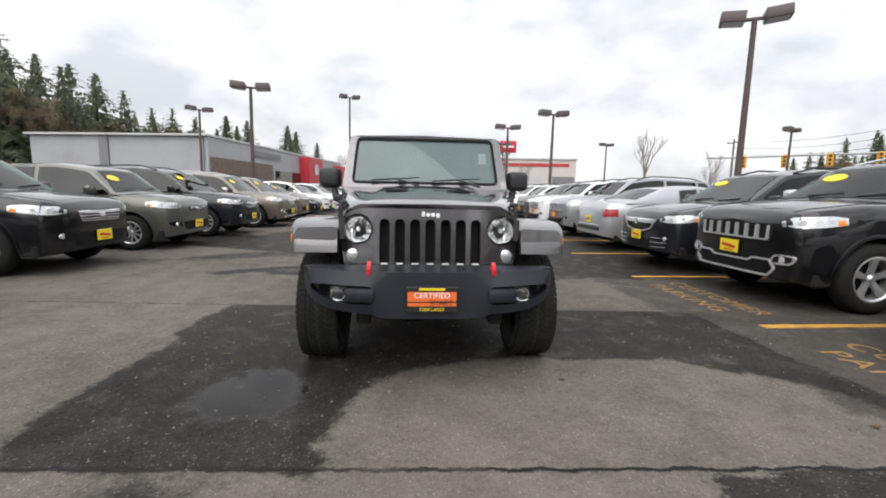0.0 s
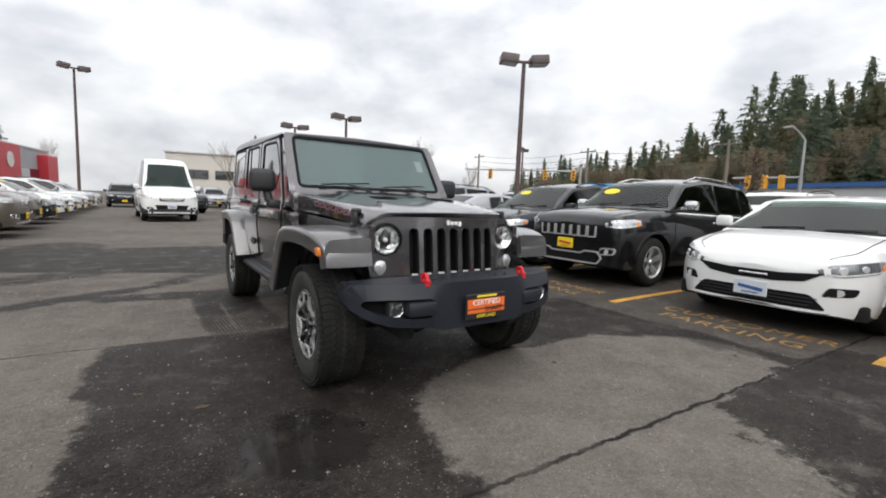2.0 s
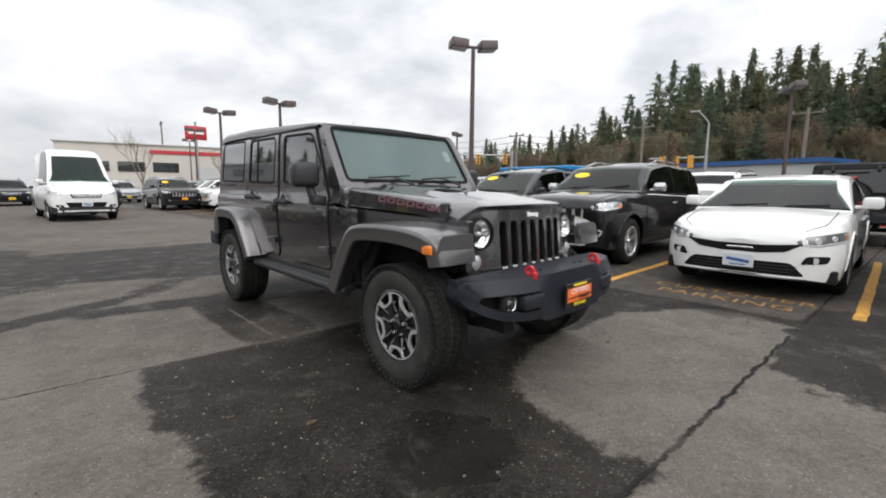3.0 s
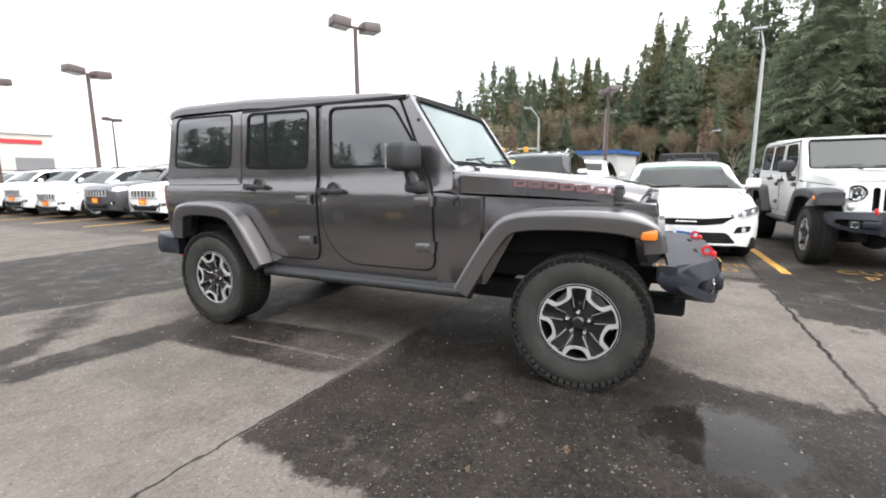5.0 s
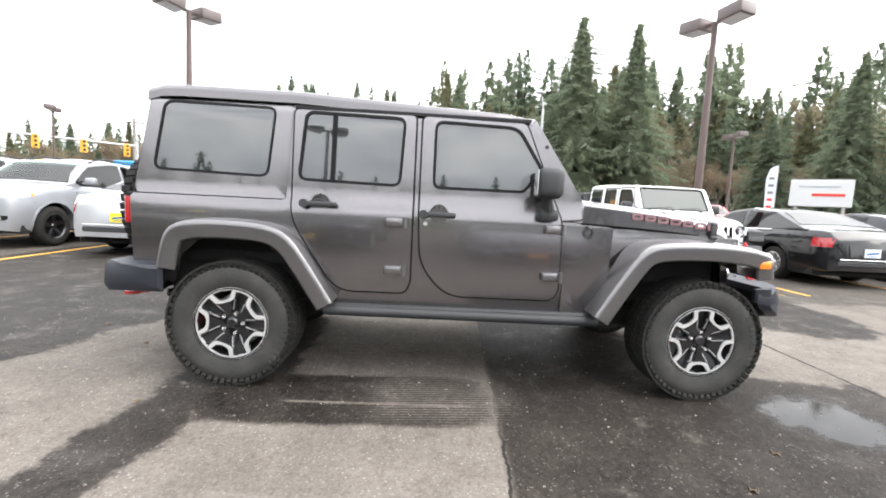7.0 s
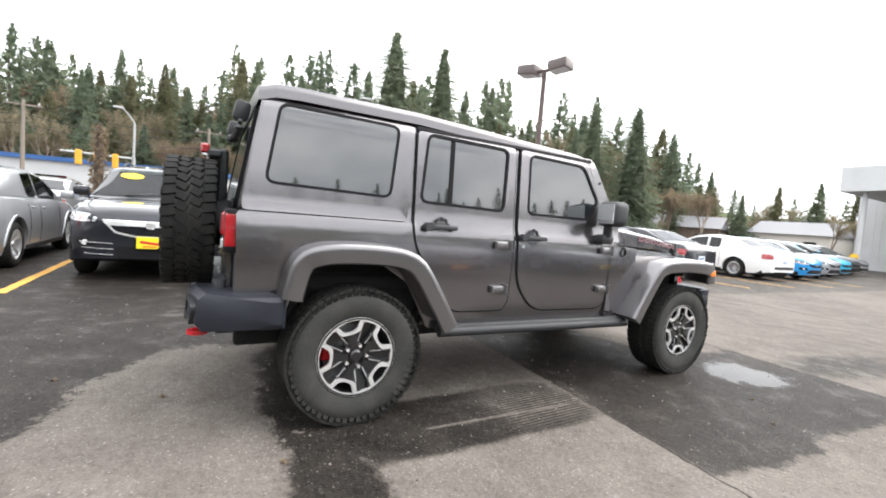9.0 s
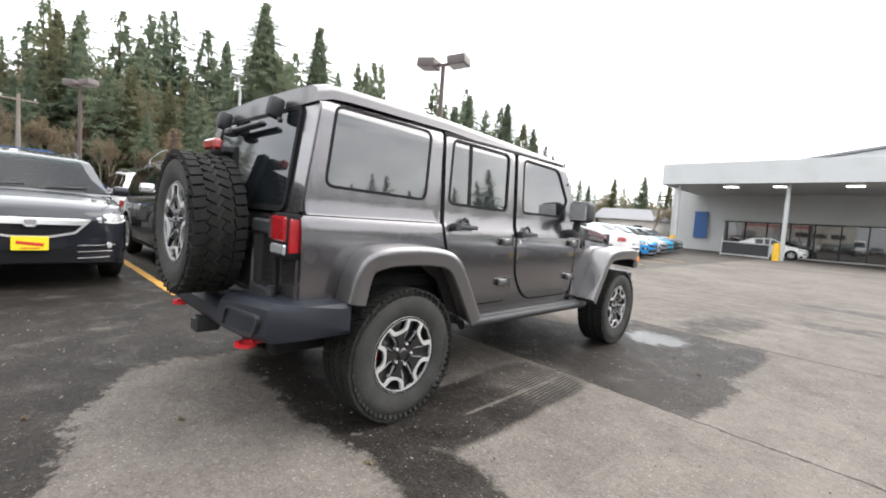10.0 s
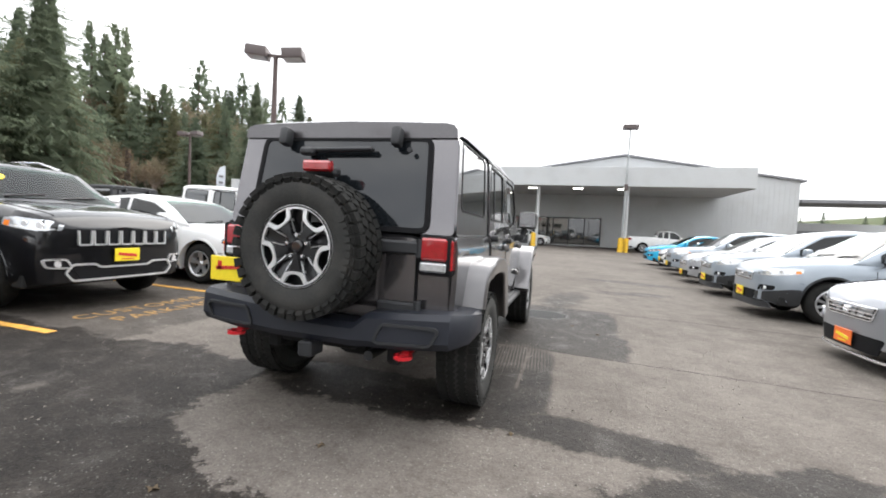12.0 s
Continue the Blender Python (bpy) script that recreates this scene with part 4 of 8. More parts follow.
    if hero:
        for sd in (-1, 1):
            for k in range(4):
                part("hood_vent", bx((sd * 0.24, 0.13 + 0.035 * k, 1.218 + 0.003 * k), (0.17, 0.014, 0.012), 0.003), SEAL, hood)
            # faded decal on the hood's flank, as plain bars
            for k in range(7):
                y = 0.395 - 0.092 * k
                t = (y + 0.395) / 1.195
                z = float(np.interp(y, [-0.2, 0.1, 0.5], [1.157, 1.188, 1.222])) - 0.050
                bm = bmesh.new()
                o = rounded([(y - 0.040, z - 0.021), (y + 0.038, z - 0.021), (y + 0.038, z + 0.021), (y - 0.040, z + 0.021)], 0.008, 1)
                h = [Vector((y + (q[0] - y) * 0.55, z + (q[1] - z) * 0.36)) for q in o]
                slab(bm, [o, h], lambda q: Vector((sd * (0.5925 + 0.115 * ((q[0] + 0.395) / 1.195)), q[0], q[1])), (sd * 0.003, 0, 0))
                part("decal_bar", bm, HOOD_DECAL, hood)
            # rubber latch
            bm = bmesh.new()
            box(bm, (sd * 0.612, -0.165, 1.085), (0.035, 0.045, 0.085), 0.010, seg=2)
            box(bm, (sd * 0.60, -0.165, 1.135), (0.06, 0.05, 0.03), 0.010)
            box(bm, (sd * 0.622, -0.165, 1.045), (0.03, 0.05, 0.025), 0.008)
            part("hood_latch", bm, BLACK_PLASTIC, root)
    for sd in (-1, 1):
        # body side between nose and door, with its seam
        bm = bmesh.new()
        rings = []
        for y in (-0.36, -0.2, 0.0, 0.2, 0.4, 0.6, 0.78, 0.90):
            t = min(1, (y + 0.395) / 1.195)
            hx = 0.585 + 0.115 * t + (0.075 * max(0, (y - 0.55) / 0.35))
            zt_ = 1.045 + 0.05 * t
            zb_ = 0.90 if y < 0.45 else 0.52
            rings.append([Vector((sd * (hx - 0.03), y, zt_)), Vector((sd * (hx + 0.008), y, zt_ - 0.006)), Vector((sd * (hx + 0.012), y, zb_ + 0.1)), Vector((sd * (hx + 0.004), y, zb_)), Vector((sd * (hx - 0.03), y, zb_))])
        loft(bm, rings, closed=True)
        bmesh.ops.recalc_face_normals(bm, faces=bm.faces[:])
        part("inner_fender", bm, colour, root)
        part("cowl_side", side_plate([rounded([(0.62, 0.52), (0.90, 0.52), (0.90, 1.10), (0.60, 1.085)], 0.02, 2)], sd, 0.004, 0.05), colour, root)
        if hero:
            bm = bmesh.new()
            x = sx_at(1.06) + 0.002
            lathe(bm, [(0.0, 0.036), (sd * 0.012, 0.036), (sd * 0.012, 0.024)], 20, "x", (sd * x, 0.76, 1.045))
            cyl(bm, (sd * x, 0.76, 1.075), (sd * (x + 0.02), 0.76, 1.085), 0.012, n=8)
            part("antenna_base", bm, BLACK_PLASTIC, root)
    # --- cowl and windscreen frame
    part("cowl", bx((0, 0.855, 1.172), (1.475, 0.17, 0.15), 0.022, seg=2), colour, root)
    def ws(q, off=0.0):
        v = (q[1] - 1.24) / 0.51
        return Vector((q[0], 0.80 + 0.335 * v - off, 1.24 + 0.51 * v + off * 0.6))
    wo = rounded([(-0.748, 1.22), (0.748, 1.22), (0.716, 1.748), (-0.716, 1.748)], 0.03)
    wi = rounded([(-0.668, 1.295), (0.668, 1.295), (0.648, 1.722), (-0.648, 1.722)], 0.045)
    bm = bmesh.new()
    slab(bm, [wo, wi], ws, (0, 0.05, -0.015))
    fr = part("windshield_frame", bm, colour, root)
    bm = bmesh.new()
    slab(bm, [grow(wi, 0.012)], lambda q: ws(q, -0.010), (0, 0.006, -0.002))
    g_ = part("windshield", bm, WINDSHIELD_CLEAR if hero else WINDSHIELD, fr)
    g_.visible_shadow = False
    bm = bmesh.new()
    slab(bm, [grow(wi, 0.010), grow(wi, -0.012)], lambda q: ws(q, 0.003), (0, 0.02, 0))
    part("windshield_seal", bm, SEAL, fr)
    for x0 in (-0.50, 0.06):
        bm = bmesh.new()
        cyl(bm, ws((x0, 1.30), 0.03), ws((x0 + 0.44, 1.335), 0.02), 0.008, 0.006, 6)
        cyl(bm, ws((x0 + 0.44, 1.25), 0.03), ws((x0 + 0.22, 1.318), 0.03), 0.010, 0.008, 6)
        part("wiper", bm, BLACK_PLASTIC, fr)
    if hero:
        for sd in (-1, 1):
            for k in range(4):
                c = ws((sd * 0.728, 1.27 + 0.10 * k), 0.0)
                part("frame_bolt", rod(c + Vector((sd * -0.006, 0.03, 0)), c + Vector((sd * 0.012, 0.03, 0)), 0.012, n=8), BLACK_PLASTIC, fr)
    # --- mirrors
    for sd in (-1, 1):
        bm = bmesh.new()
        box(bm, (sd * 0.905, 1.06, 1.335), (0.20, 0.15, 0.185), 0.045, Euler((0, 0, sd * 0.12)), 3)
        cyl(bm, (sd * 0.875, 1.06, 1.26), (sd * 0.855, 1.04, 1.17), 0.030, 0.036, 10)
        box(bm, (sd * 0.825, 1.035, 1.145), (0.10, 0.12, 0.075), 0.025, seg=2)
        mi = part("mirror", bm, BLACK_PLASTIC, root)
        part("mirror_glass", bx((sd * 0.905, 1.139, 1.335), (0.165, 0.006, 0.145), 0.0, Euler((0, 0, sd * 0.12))), CHROME, mi)
    # --- flares
    for sd in (-1, 1):
        ff = part("front_flare", flare([(0.735, 0.545), (0.62, 0.74), (0.47, 0.975), (0.33, 1.018), (0.05, 1.030), (-0.18, 1.022), (-0.32, 0.995), (-0.405, 0.935), (-0.425, 0.82)], sd,
                                   [(-0.5, 0.60), (0.3, 0.62), (0.5, 0.70), (0.6, 0.76)], [(-0.43, 0.885), (-0.35, 0.91), (-0.2, 0.930), (0.3, 0.935)]), flares, root)
        bm = bmesh.new()
        o = rounded([(0.615, 0.815), (0.865, 0.815), (0.885, 0.90), (0.86, 0.975), (0.60, 0.985)], 0.03)
        slab(bm, [[(sd * q[0], q[1]) for q in o]], lambda q: Vector((q[0], -0.418 + 0.05 * max(0, abs(q[0]) - 0.75) + (q[1] - 0.815) * 0.10, q[1])), (0, 0.03, 0))
        part("flare_front", bm, flares, ff)
        bm = bmesh.new()
        box(bm, (sd * 0.894, -0.330, 0.905), (0.030, 0.080, 0.058), 0.014, seg=2)
        part("marker_lamp", bm, AMBER, ff, "orange marker lamp")
        part("rear_flare", flare([(2.325, 0.565), (2.44, 0.75), (2.58, 0.965), (2.72, 1.022), (2.95, 1.035), (3.16, 1.030), (3.29, 0.99), (3.345, 0.90), (3.375, 0.735)], sd, 0.70, [(2.3, 0.92), (2.6, 0.935), (3.2, 0.935), (3.4, 0.91)]), flares, root)
        # rock rail
        bm = bmesh.new()
        cyl(bm, (sd * 0.80, 0.66, 0.478), (sd * 0.80, 2.40, 0.487), 0.034, n=12)
        box(bm, (sd * 0.755, 1.53, 0.50), (0.07, 1.74, 0.05), 0.015)
        part("rock_rail", bm, BLACK_PLASTIC, root)
    # --- front bumper
    def bump_y(x):
        return float(np.interp(abs(x), [0, 0.20, 0.33, 0.36, 0.45, 0.55, 0.64, 0.71, 0.76, 0.80], [-0.742, -0.742, -0.738, -0.718, -0.712, -0.692, -0.655, -0.610, -0.550, -0.470]))

    half = [(0.20, 0.742), (0.70, 0.742), (0.765, 0.735), (0.797, 0.700), (0.800, 0.640), (0.775, 0.590), (0.70, 0.543), (0.60, 0.512), (0.45, 0.495), (0.34, 0.487), (0.30, 0.468), (0.20, 0.466)]
    outer = rounded(half + [(-x, z) for x, z in half[::-1]], 0.018, 2)
    gap = rounded([(0.352, 0.660), (0.62, 0.664), (0.728, 0.656), (0.742, 0.622), (0.66, 0.578), (0.50, 0.552), (0.356, 0.548)], 0.03, 3)
    bm = bmesh.new()
    slab(bm, [dense(outer), dense(gap), dense([(-q[0], q[1]) for q in gap])], lambda q: Vector((q[0], 0, q[1])), (0, 0.085, 0))
    for v in bm.verts:
        v.co.y += bump_y(v.co.x) + (0.04 * (v.co.z - 0.725) / 0.017 if v.co.z > 0.725 else 0.02 * max(0, (0.53 - v.co.z) / 0.06))
    # the shelf on top, back to the nose, and the returns of its ends
    loft(bm, [[Vector((x, -0.43, z)), Vector((x, bump_y(x) + 0.05, z)), Vector((x, bump_y(x) + 0.05, 0.70)), Vector((x, -0.43, 0.70))] for x, z in ((-0.79, 0.734), (-0.75, 0.7425), (-0.6, 0.7425), (-0.3, 0.7425), (0, 0.7425), (0.3, 0.7425), (0.6, 0.7425), (0.75, 0.7425), (0.79, 0.734))], closed=True)
    for sd in (-1, 1):
        loft(bm, [[Vector((sd * x, y, z0)), Vector((sd * x, y, z1)), Vector((sd * (x - 0.03), y, z1)), Vector((sd * (x - 0.03), y, z0))] for x, y, z0, z1 in ((0.797, -0.475, 0.625, 0.735), (0.797, -0.42, 0.635, 0.735), (0.785, -0.38, 0.65, 0.73))], closed=True)
    bmesh.ops.recalc_face_normals(bm, faces=bm.faces[:])
    fb = part("front_bumper", bm, BUMPER_STEEL, root, "dark blue-black steel winch bumper")
    for sd in (-1, 1):
        # plate behind the opening
        b2 = bmesh.new()
        loft(b2, [[Vector((sd * x, y, 0.52)), Vector((sd * x, y, 0.69)), Vector((sd * x, y + 0.02, 0.69)), Vector((sd * x, y + 0.02, 0.52))] for x, y in ((0.33, -0.61), (0.55, -0.58), (0.70, -0.49))], closed=True)
        bmesh.ops.recalc_face_normals(b2, faces=b2.faces[:])
        part("bumper_backing", b2, WELL, fb)
        part("fog_pod", bx((sd * 0.420, -0.672, 0.604), (0.185, 0.12, 0.088), 0.024, Euler((0, 0, sd * 0.10)), 2), BUMPER_STEEL, fb)
        c = Vector((sd * 0.560, -0.672, 0.602))
        fl = part("fog_lamp", bx(c + Vector((sd * -0.01, 0.05, 0)), (0.115, 0.07, 0.10), 0.02, None, 2), BLACK_PLASTIC, fb)
        slab_bm = bmesh.new()
        facets(slab_bm, c + Vector((0, 0.012, 0)), 0.043, 0.018, 12, 3)
        part("reflector", slab_bm, REFLECTOR, fl, smooth=0)
        slab_bm = bmesh.new()
        lathe(slab_bm, [(-0.008, 0.0), (-0.006, 0.02), (-0.001, 0.036), (0.012, 0.045), (0.014, 0.043), (0.001, 0.034), (-0.004, 0.02), (-0.006, 0.0)], 24, "y", c)
        bmesh.ops.recalc_face_normals(slab_bm, faces=slab_bm.faces[:])
        part("lens", slab_bm, bpy.data.materials["headlamp_glass"], fl).visible_shadow = False
        slab_bm = bmesh.new()
        lathe(slab_bm, [(-0.011, 0.016), (-0.011, 0.030), (0.011, 0.030), (0.011, 0.016), (-0.011, 0.016)], 18, "x", (sd * 0.375, -0.645, 0.768))
        box(slab_bm, (sd * 0.375, -0.675, 0.742), (0.03, 0.035, 0.05), 0.008)
        part("tow_hook", slab_bm, RED_HOOK, fb, "red tow hook")
        for dx in (-0.04, 0.04):
            part("bumper_bolt", rod((sd * 0.24 + dx, -0.60, 0.74), (sd * 0.24 + dx, -0.60, 0.75), 0.012, n=8), BLACK_PLASTIC, fb)
    if hero:
        pl = part("number_plate", bx((0, 0, 0), (0.305, 0.012, 0.155), 0.004), BLACK_INK, fb, "orange and yellow dealer plate")
        pl.matrix_basis = pose(0, -0.752, 0.590)
        part("plate_field", bx((0, -0.008, 0.005), (0.285, 0.004, 0.085)), ORANGE, pl)
        part("plate_stripe", bx((0, -0.011, -0.012), (0.285, 0.002, 0.006)), BLACK_INK, pl)
        part("plate_band", bx((0.0, -0.0085, -0.056), (0.15, 0.004, 0.026)), BLACK_INK, pl)
        part("plate_bar", bx((0.0, -0.009, 0.064), (0.15, 0.004, 0.012)), YELLOW, pl)
        letters("CERTIFIED", 0.046, WHITE_INK, pose(0, -0.0115, 0.026, 90, 0, 0), pl, 0.001)
        letters("SMART", 0.044, BLACK_INK, pose(0.055, -0.0115, -0.018, 90, 0, 0), pl, 0.001)
        letters("KIRKLAND", 0.030, YELLOW, pose(0, -0.0115, -0.057, 90, 0, 0), pl, 0.001)
        # dealer plate under the tail lamp
        rp = part("number_plate", bx((0, 0, 0), (0.30, 0.012, 0.155), 0.004), YELLOW, root, "yellow dealer plate at the tail")
        rp.matrix_basis = pose(0.675, 3.665, 0.865)
        bm = bmesh.new()
        box(bm, (0.0, 0.008, 0.01), (0.21, 0.004, 0.022), 0, Euler((0, 0.08, 0)))
        box(bm, (0.075, 0.008, 0.02), (0.03, 0.004, 0.055), 0)
        part("plate_bar", bm, RED_INK, rp)
        # inside: dashboard, seats, wheel, papers on the screen
        bm = bmesh.new()
        box(bm, (0, 1.10, 1.14), (1.36, 0.34, 0.24), 0.06, seg=2)
        box(bm, (0.36, 1.22, 1.27), (0.32, 0.16, 0.06), 0.03)
        part("dashboard", bm, BLACK_PLASTIC, root)
        for sx_ in (-0.36, 0.36):
            bm = bmesh.new()
            box(bm, (sx_, 1.88, 0.92), (0.50, 0.52, 0.18), 0.06, seg=2)
            box(bm, (sx_, 2.12, 1.24), (0.48, 0.15, 0.62), 0.06, Euler((-0.18, 0, 0)), 2)
            box(bm, (sx_, 2.20, 1.60), (0.26, 0.10, 0.17), 0.04, seg=2)
            part("seat", bm, BLACK_PLASTIC, root)
        bm = bmesh.new()
        box(bm, (0, 2.85, 0.92), (1.1, 0.5, 0.18), 0.06, seg=2)
        box(bm, (0, 3.10, 1.24), (1.1, 0.15, 0.58), 0.06, Euler((-0.15, 0, 0)), 2)
        part("rear_bench", bm, BLACK_PLASTIC, root)
        bm = bmesh.new()
        lathe(bm, [(-0.014, 0.175), (0.0, 0.19), (0.014, 0.175), (0.0, 0.16), (-0.014, 0.175)], 28, "y", (0, 0, 0))
        box(bm, (0, 0, 0), (0.33, 0.02, 0.05), 0.005)
        sw = part("steering_wheel", bm, BLACK_PLASTIC, root)
        sw.matrix_basis = pose(0.36, 1.40, 1.22, -25, 0, 0)
        pp = part("window_sticker", bx((0, 0, 0), (0.26, 0.003, 0.30)), PLATE_WHITE, root, "white paper on the windscreen's inside")
        pp.matrix_basis = pose(-0.18, 1.02, 1.46, -33, 0, 0)
        ss = part("inspection_sticker", bx((0, 0, 0), (0.07, 0.003, 0.12)), WHITE_INK, root, "small white and green sticker")
        ss.matrix_basis = pose(0.545, 1.015, 1.54, -33, 0, 0)
        bm = bmesh.new()
        box(bm, (0, 1.20, 1.62), (0.26, 0.03, 0.07), 0.015)
        part("inside_mirror", bm, BLACK_PLASTIC, root)
    else:
        plate(fb, -0.765, 0.60, YELLOW, RED_INK)
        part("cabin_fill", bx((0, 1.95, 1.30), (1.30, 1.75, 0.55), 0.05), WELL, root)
    # --- wheels
    for x in (-0.750, 0.750):
        for k, y in enumerate((0.0, 2.946)):
            put_offroad(root, pose(x, y, 0.391, 0, 0, 0 if x < 0 else 180), (0.0, 0.35)[k])
    return root


# ---- parked cars ----
WHEELS = {}
NOSES = {}


def wheel_meshes(R, style):
    """Tyre and rim meshes of a road wheel whose outside faces -x, cached by size and style."""
    key = (R, style)
    if key in WHEELS:
        return WHEELS[key]
    rr, w = R * 0.64, 0.22
    bm = bmesh.new()
    lathe(bm, [(-w / 2 + 0.012, rr), (-w / 2, rr + 0.02), (-w / 2 - 0.004, (rr + R) / 2), (-w / 2 + 0.012, R - 0.025), (-w / 2 + 0.04, R - 0.004),
               (0, R), (w / 2 - 0.04, R - 0.004), (w / 2, R - 0.03), (w / 2, rr), (w / 2 - 0.03, rr - 0.02)], 36)
    tyre = mesh_of(bm, "wheel", TREAD)
    bm = bmesh.new()
    mat = {"black": BLACK_RIM, "chrome": MACHINED}.get(style, SILVER_RIM)
    lathe(bm, [(-w / 2 + 0.006, rr + 0.004), (-w / 2 + 0.002, rr - 0.012), (-w / 2 + 0.02, rr - 0.028), (0.03, rr - 0.035)], 36)
    n = 5 if style != "multi" else 10
    for i in range(n):
        a = 2 * math.pi * i / n + 0.3
        d = Vector((0, math.cos(a), math.sin(a)))
        t = Vector((0, -math.sin(a), math.cos(a)))
        k = 0.035 if n == 5 else 0.017
        rings = []
        for r_, kk, xo in ((0.03, 0.9, -0.055), (rr * 0.5, 1.0, -0.075), (rr - 0.012, 1.45, -w / 2 + 0.014)):
            c = d * r_
            rings.append([c + t * k * kk + Vector((xo + 0.03, 0, 0)), c + t * k * kk * 0.8 + Vector((xo, 0, 0)),
                          c - t * k * kk * 0.8 + Vector((xo, 0, 0)), c - t * k * kk + Vector((xo + 0.03, 0, 0))])
        loft(bm, rings, closed=True)
    lathe(bm, [(-0.085, 0.0), (-0.083, 0.03), (-0.06, 0.05), (0.0, 0.055)], 16)
    bmesh.ops.recalc_face_normals(bm, faces=bm.faces[:])
    rim = mesh_of(bm, "rim", mat)
    bm = bmesh.new()
    lathe(bm, [(0.02, 0.0), (0.02, rr - 0.02), (0.0, rr - 0.01)], 24)
    disc = mesh_of(bm, "brake_disc", WELL)
    WHEELS[key] = (tyre, rim, disc)
    return WHEELS[key]


def put_wheel(parent, x, y, R, style):
    tyre, rim, disc = wheel_meshes(R, style)
    m = pose(x, y, R, 0, 0, 0) if x < 0 else pose(x, y, R, 0, 0, 180)
    w = share("wheel", tyre, parent, m)
    share("rim", rim, w)
    share("brake_disc", disc, w)


def plate(parent, y, z, mat, ink, face=-1, w=0.31, x=0.0, tilt=0):
    ob = part("number_plate", bx((0, 0, 0), (w, 0.012, 0.155), 0.004), mat, parent)
    ob.matrix_basis = pose(x, y, z, tilt, 0, 0)
    if ink:
        bm = bmesh.new()
        box(bm, (0.0, face * 0.008, 0.0), (w * 0.74, 0.004, 0.035), 0.001, Euler((0, 0.12, 0)))
        box(bm, (0.0, face * 0.008, -0.05), (w * 0.5, 0.004, 0.012))
        part("plate_bar", bm, ink, ob)


BULGE = [(0, 0.95), (0.1, 0.975), (0.35, 1.0), (0.6, 0.995), (0.8, 0.975), (0.93, 0.945), (0.985, 0.91), (1, 0.86)]


class Shell:
    """The lofted skin of a car: the nose at y = 0, the tail at y = L, x across."""

    def __init__(s, p):
        s.p, s.L, s.hw = p, p["L"], p["W"] / 2
        L = s.L
        lip, c = p["lip"], p["cowl"]
        s.top_pts = [(0, lip - 0.16), (0.05, lip - 0.02), (0.22, lip + 0.05), (c[0] * 0.6, (lip + c[1]) / 2 + 0.05), c,
                     p["tail"], (L - 0.12, p["deck"]), (L - 0.02, p["deck"] - 0.10), (L, p["deck"] - 0.22)]
        s.top_pts.sort()
        s.gh_pts = [c, p["atop"], p["roof"], p["rend"], p["tail"]]
        s.axles = (p["fo"], p["fo"] + p["wb"])
        s.zr = p.get("rocker", 0.24)
        nb = p.get("blunt", 0.62)
        s.plan_pts = [(0, nb * 0.45), (0.012, nb * 0.72), (0.03, nb * 0.92), (0.06, nb + 0.06), (0.11, nb + 0.14), (0.20, min(0.92, nb + 0.23)), (0.36, 0.965), (0.8, 1.0), (L - 0.9, 1.0), (L - 0.45, 0.975), (L - 0.15, 0.92), (L - 0.03, 0.84), (L, 0.76)]

    def top(s, y):
        return sm(y, s.top_pts, 0.05)

    def low(s, y):
        z = s.zr + 0.05 * max(0, 1 - y / 0.30) + 0.1 * max(0, 1 - (s.L - y) / 0.6)
        R = s.p["R"]
        for a in s.axles:
            d = abs(y - a)
            ra = R + 0.065
            if d < ra:
                z = max(z, R + math.sqrt(ra * ra - d * d) * 1.0)
        return min(z, s.top(y) - 0.1)

    def width(s, y, z):
        zt = s.top(y)
        h = min(1, max(0, (z - s.zr) / max(0.05, zt - s.zr)))
        mult = lerp_at(h, BULGE)
        return s.hw * lerp_at(y, s.plan_pts) * mult

    def side(s, y, z, off=0.0):
        """A point on the flank at height z, off metres proud of it."""
        x = s.width(y, z)
        e = 0.02
        dx = (s.width(min(s.L, y + e), z) - s.width(max(0, y - e), z)) / (2 * e)
        n = Vector((1, -dx, 0)).normalized()
        return Vector((x, y, z)) + n * off

    def nose(s, x, z):
        """How far back the skin of the face lies at x and z."""
        x, z = round(abs(x), 3), round(z, 3)
        key = (s.p["kind"], x, z)
        if key in NOSES:
            return NOSES[key]
        lo, hi = 0.0, 0.9
        for _ in range(11):
            y = (lo + hi) / 2
            if s.width(y, min(z, s.top(y))) >= abs(x) and s.top(y) >= z:
                hi = y
            else:
                lo = y
        NOSES[key] = hi
        return hi

    def face(s, loops, off=0.010, thick=0.03):
        """A plate bent to the face: outlines in (x, z), off proud of the skin."""
        bm = bmesh.new()
        fill_outline(bm, [dense(l, 0.06) for l in loops], lambda q: Vector((q[0], 0, q[1])))
        wide = max(abs(v.co.x) for v in bm.verts)
        for k in range(-6, 7):
            if abs(k) * 0.14 < wide and max(v.co.x for v in bm.verts) - min(v.co.x for v in bm.verts) > 0.3:
                bmesh.ops.bisect_plane(bm, geom=bm.verts[:] + bm.edges[:] + bm.faces[:], plane_co=(k * 0.14, 0, 0), plane_no=(1, 0, 0))
        for v in bm.verts:
            v.co.y = s.nose(v.co.x, v.co.z) - off
        g = bmesh.ops.extrude_face_region(bm, geom=bm.faces[:])
        bmesh.ops.translate(bm, vec=(0, thick, 0), verts=[v for v in g["geom"] if isinstance(v, bmesh.types.BMVert)])
        bmesh.ops.recalc_face_normals(bm, faces=bm.faces[:])
        return bm

    def ghz(s, y):
        return sm(y, s.gh_pts, 0.05)

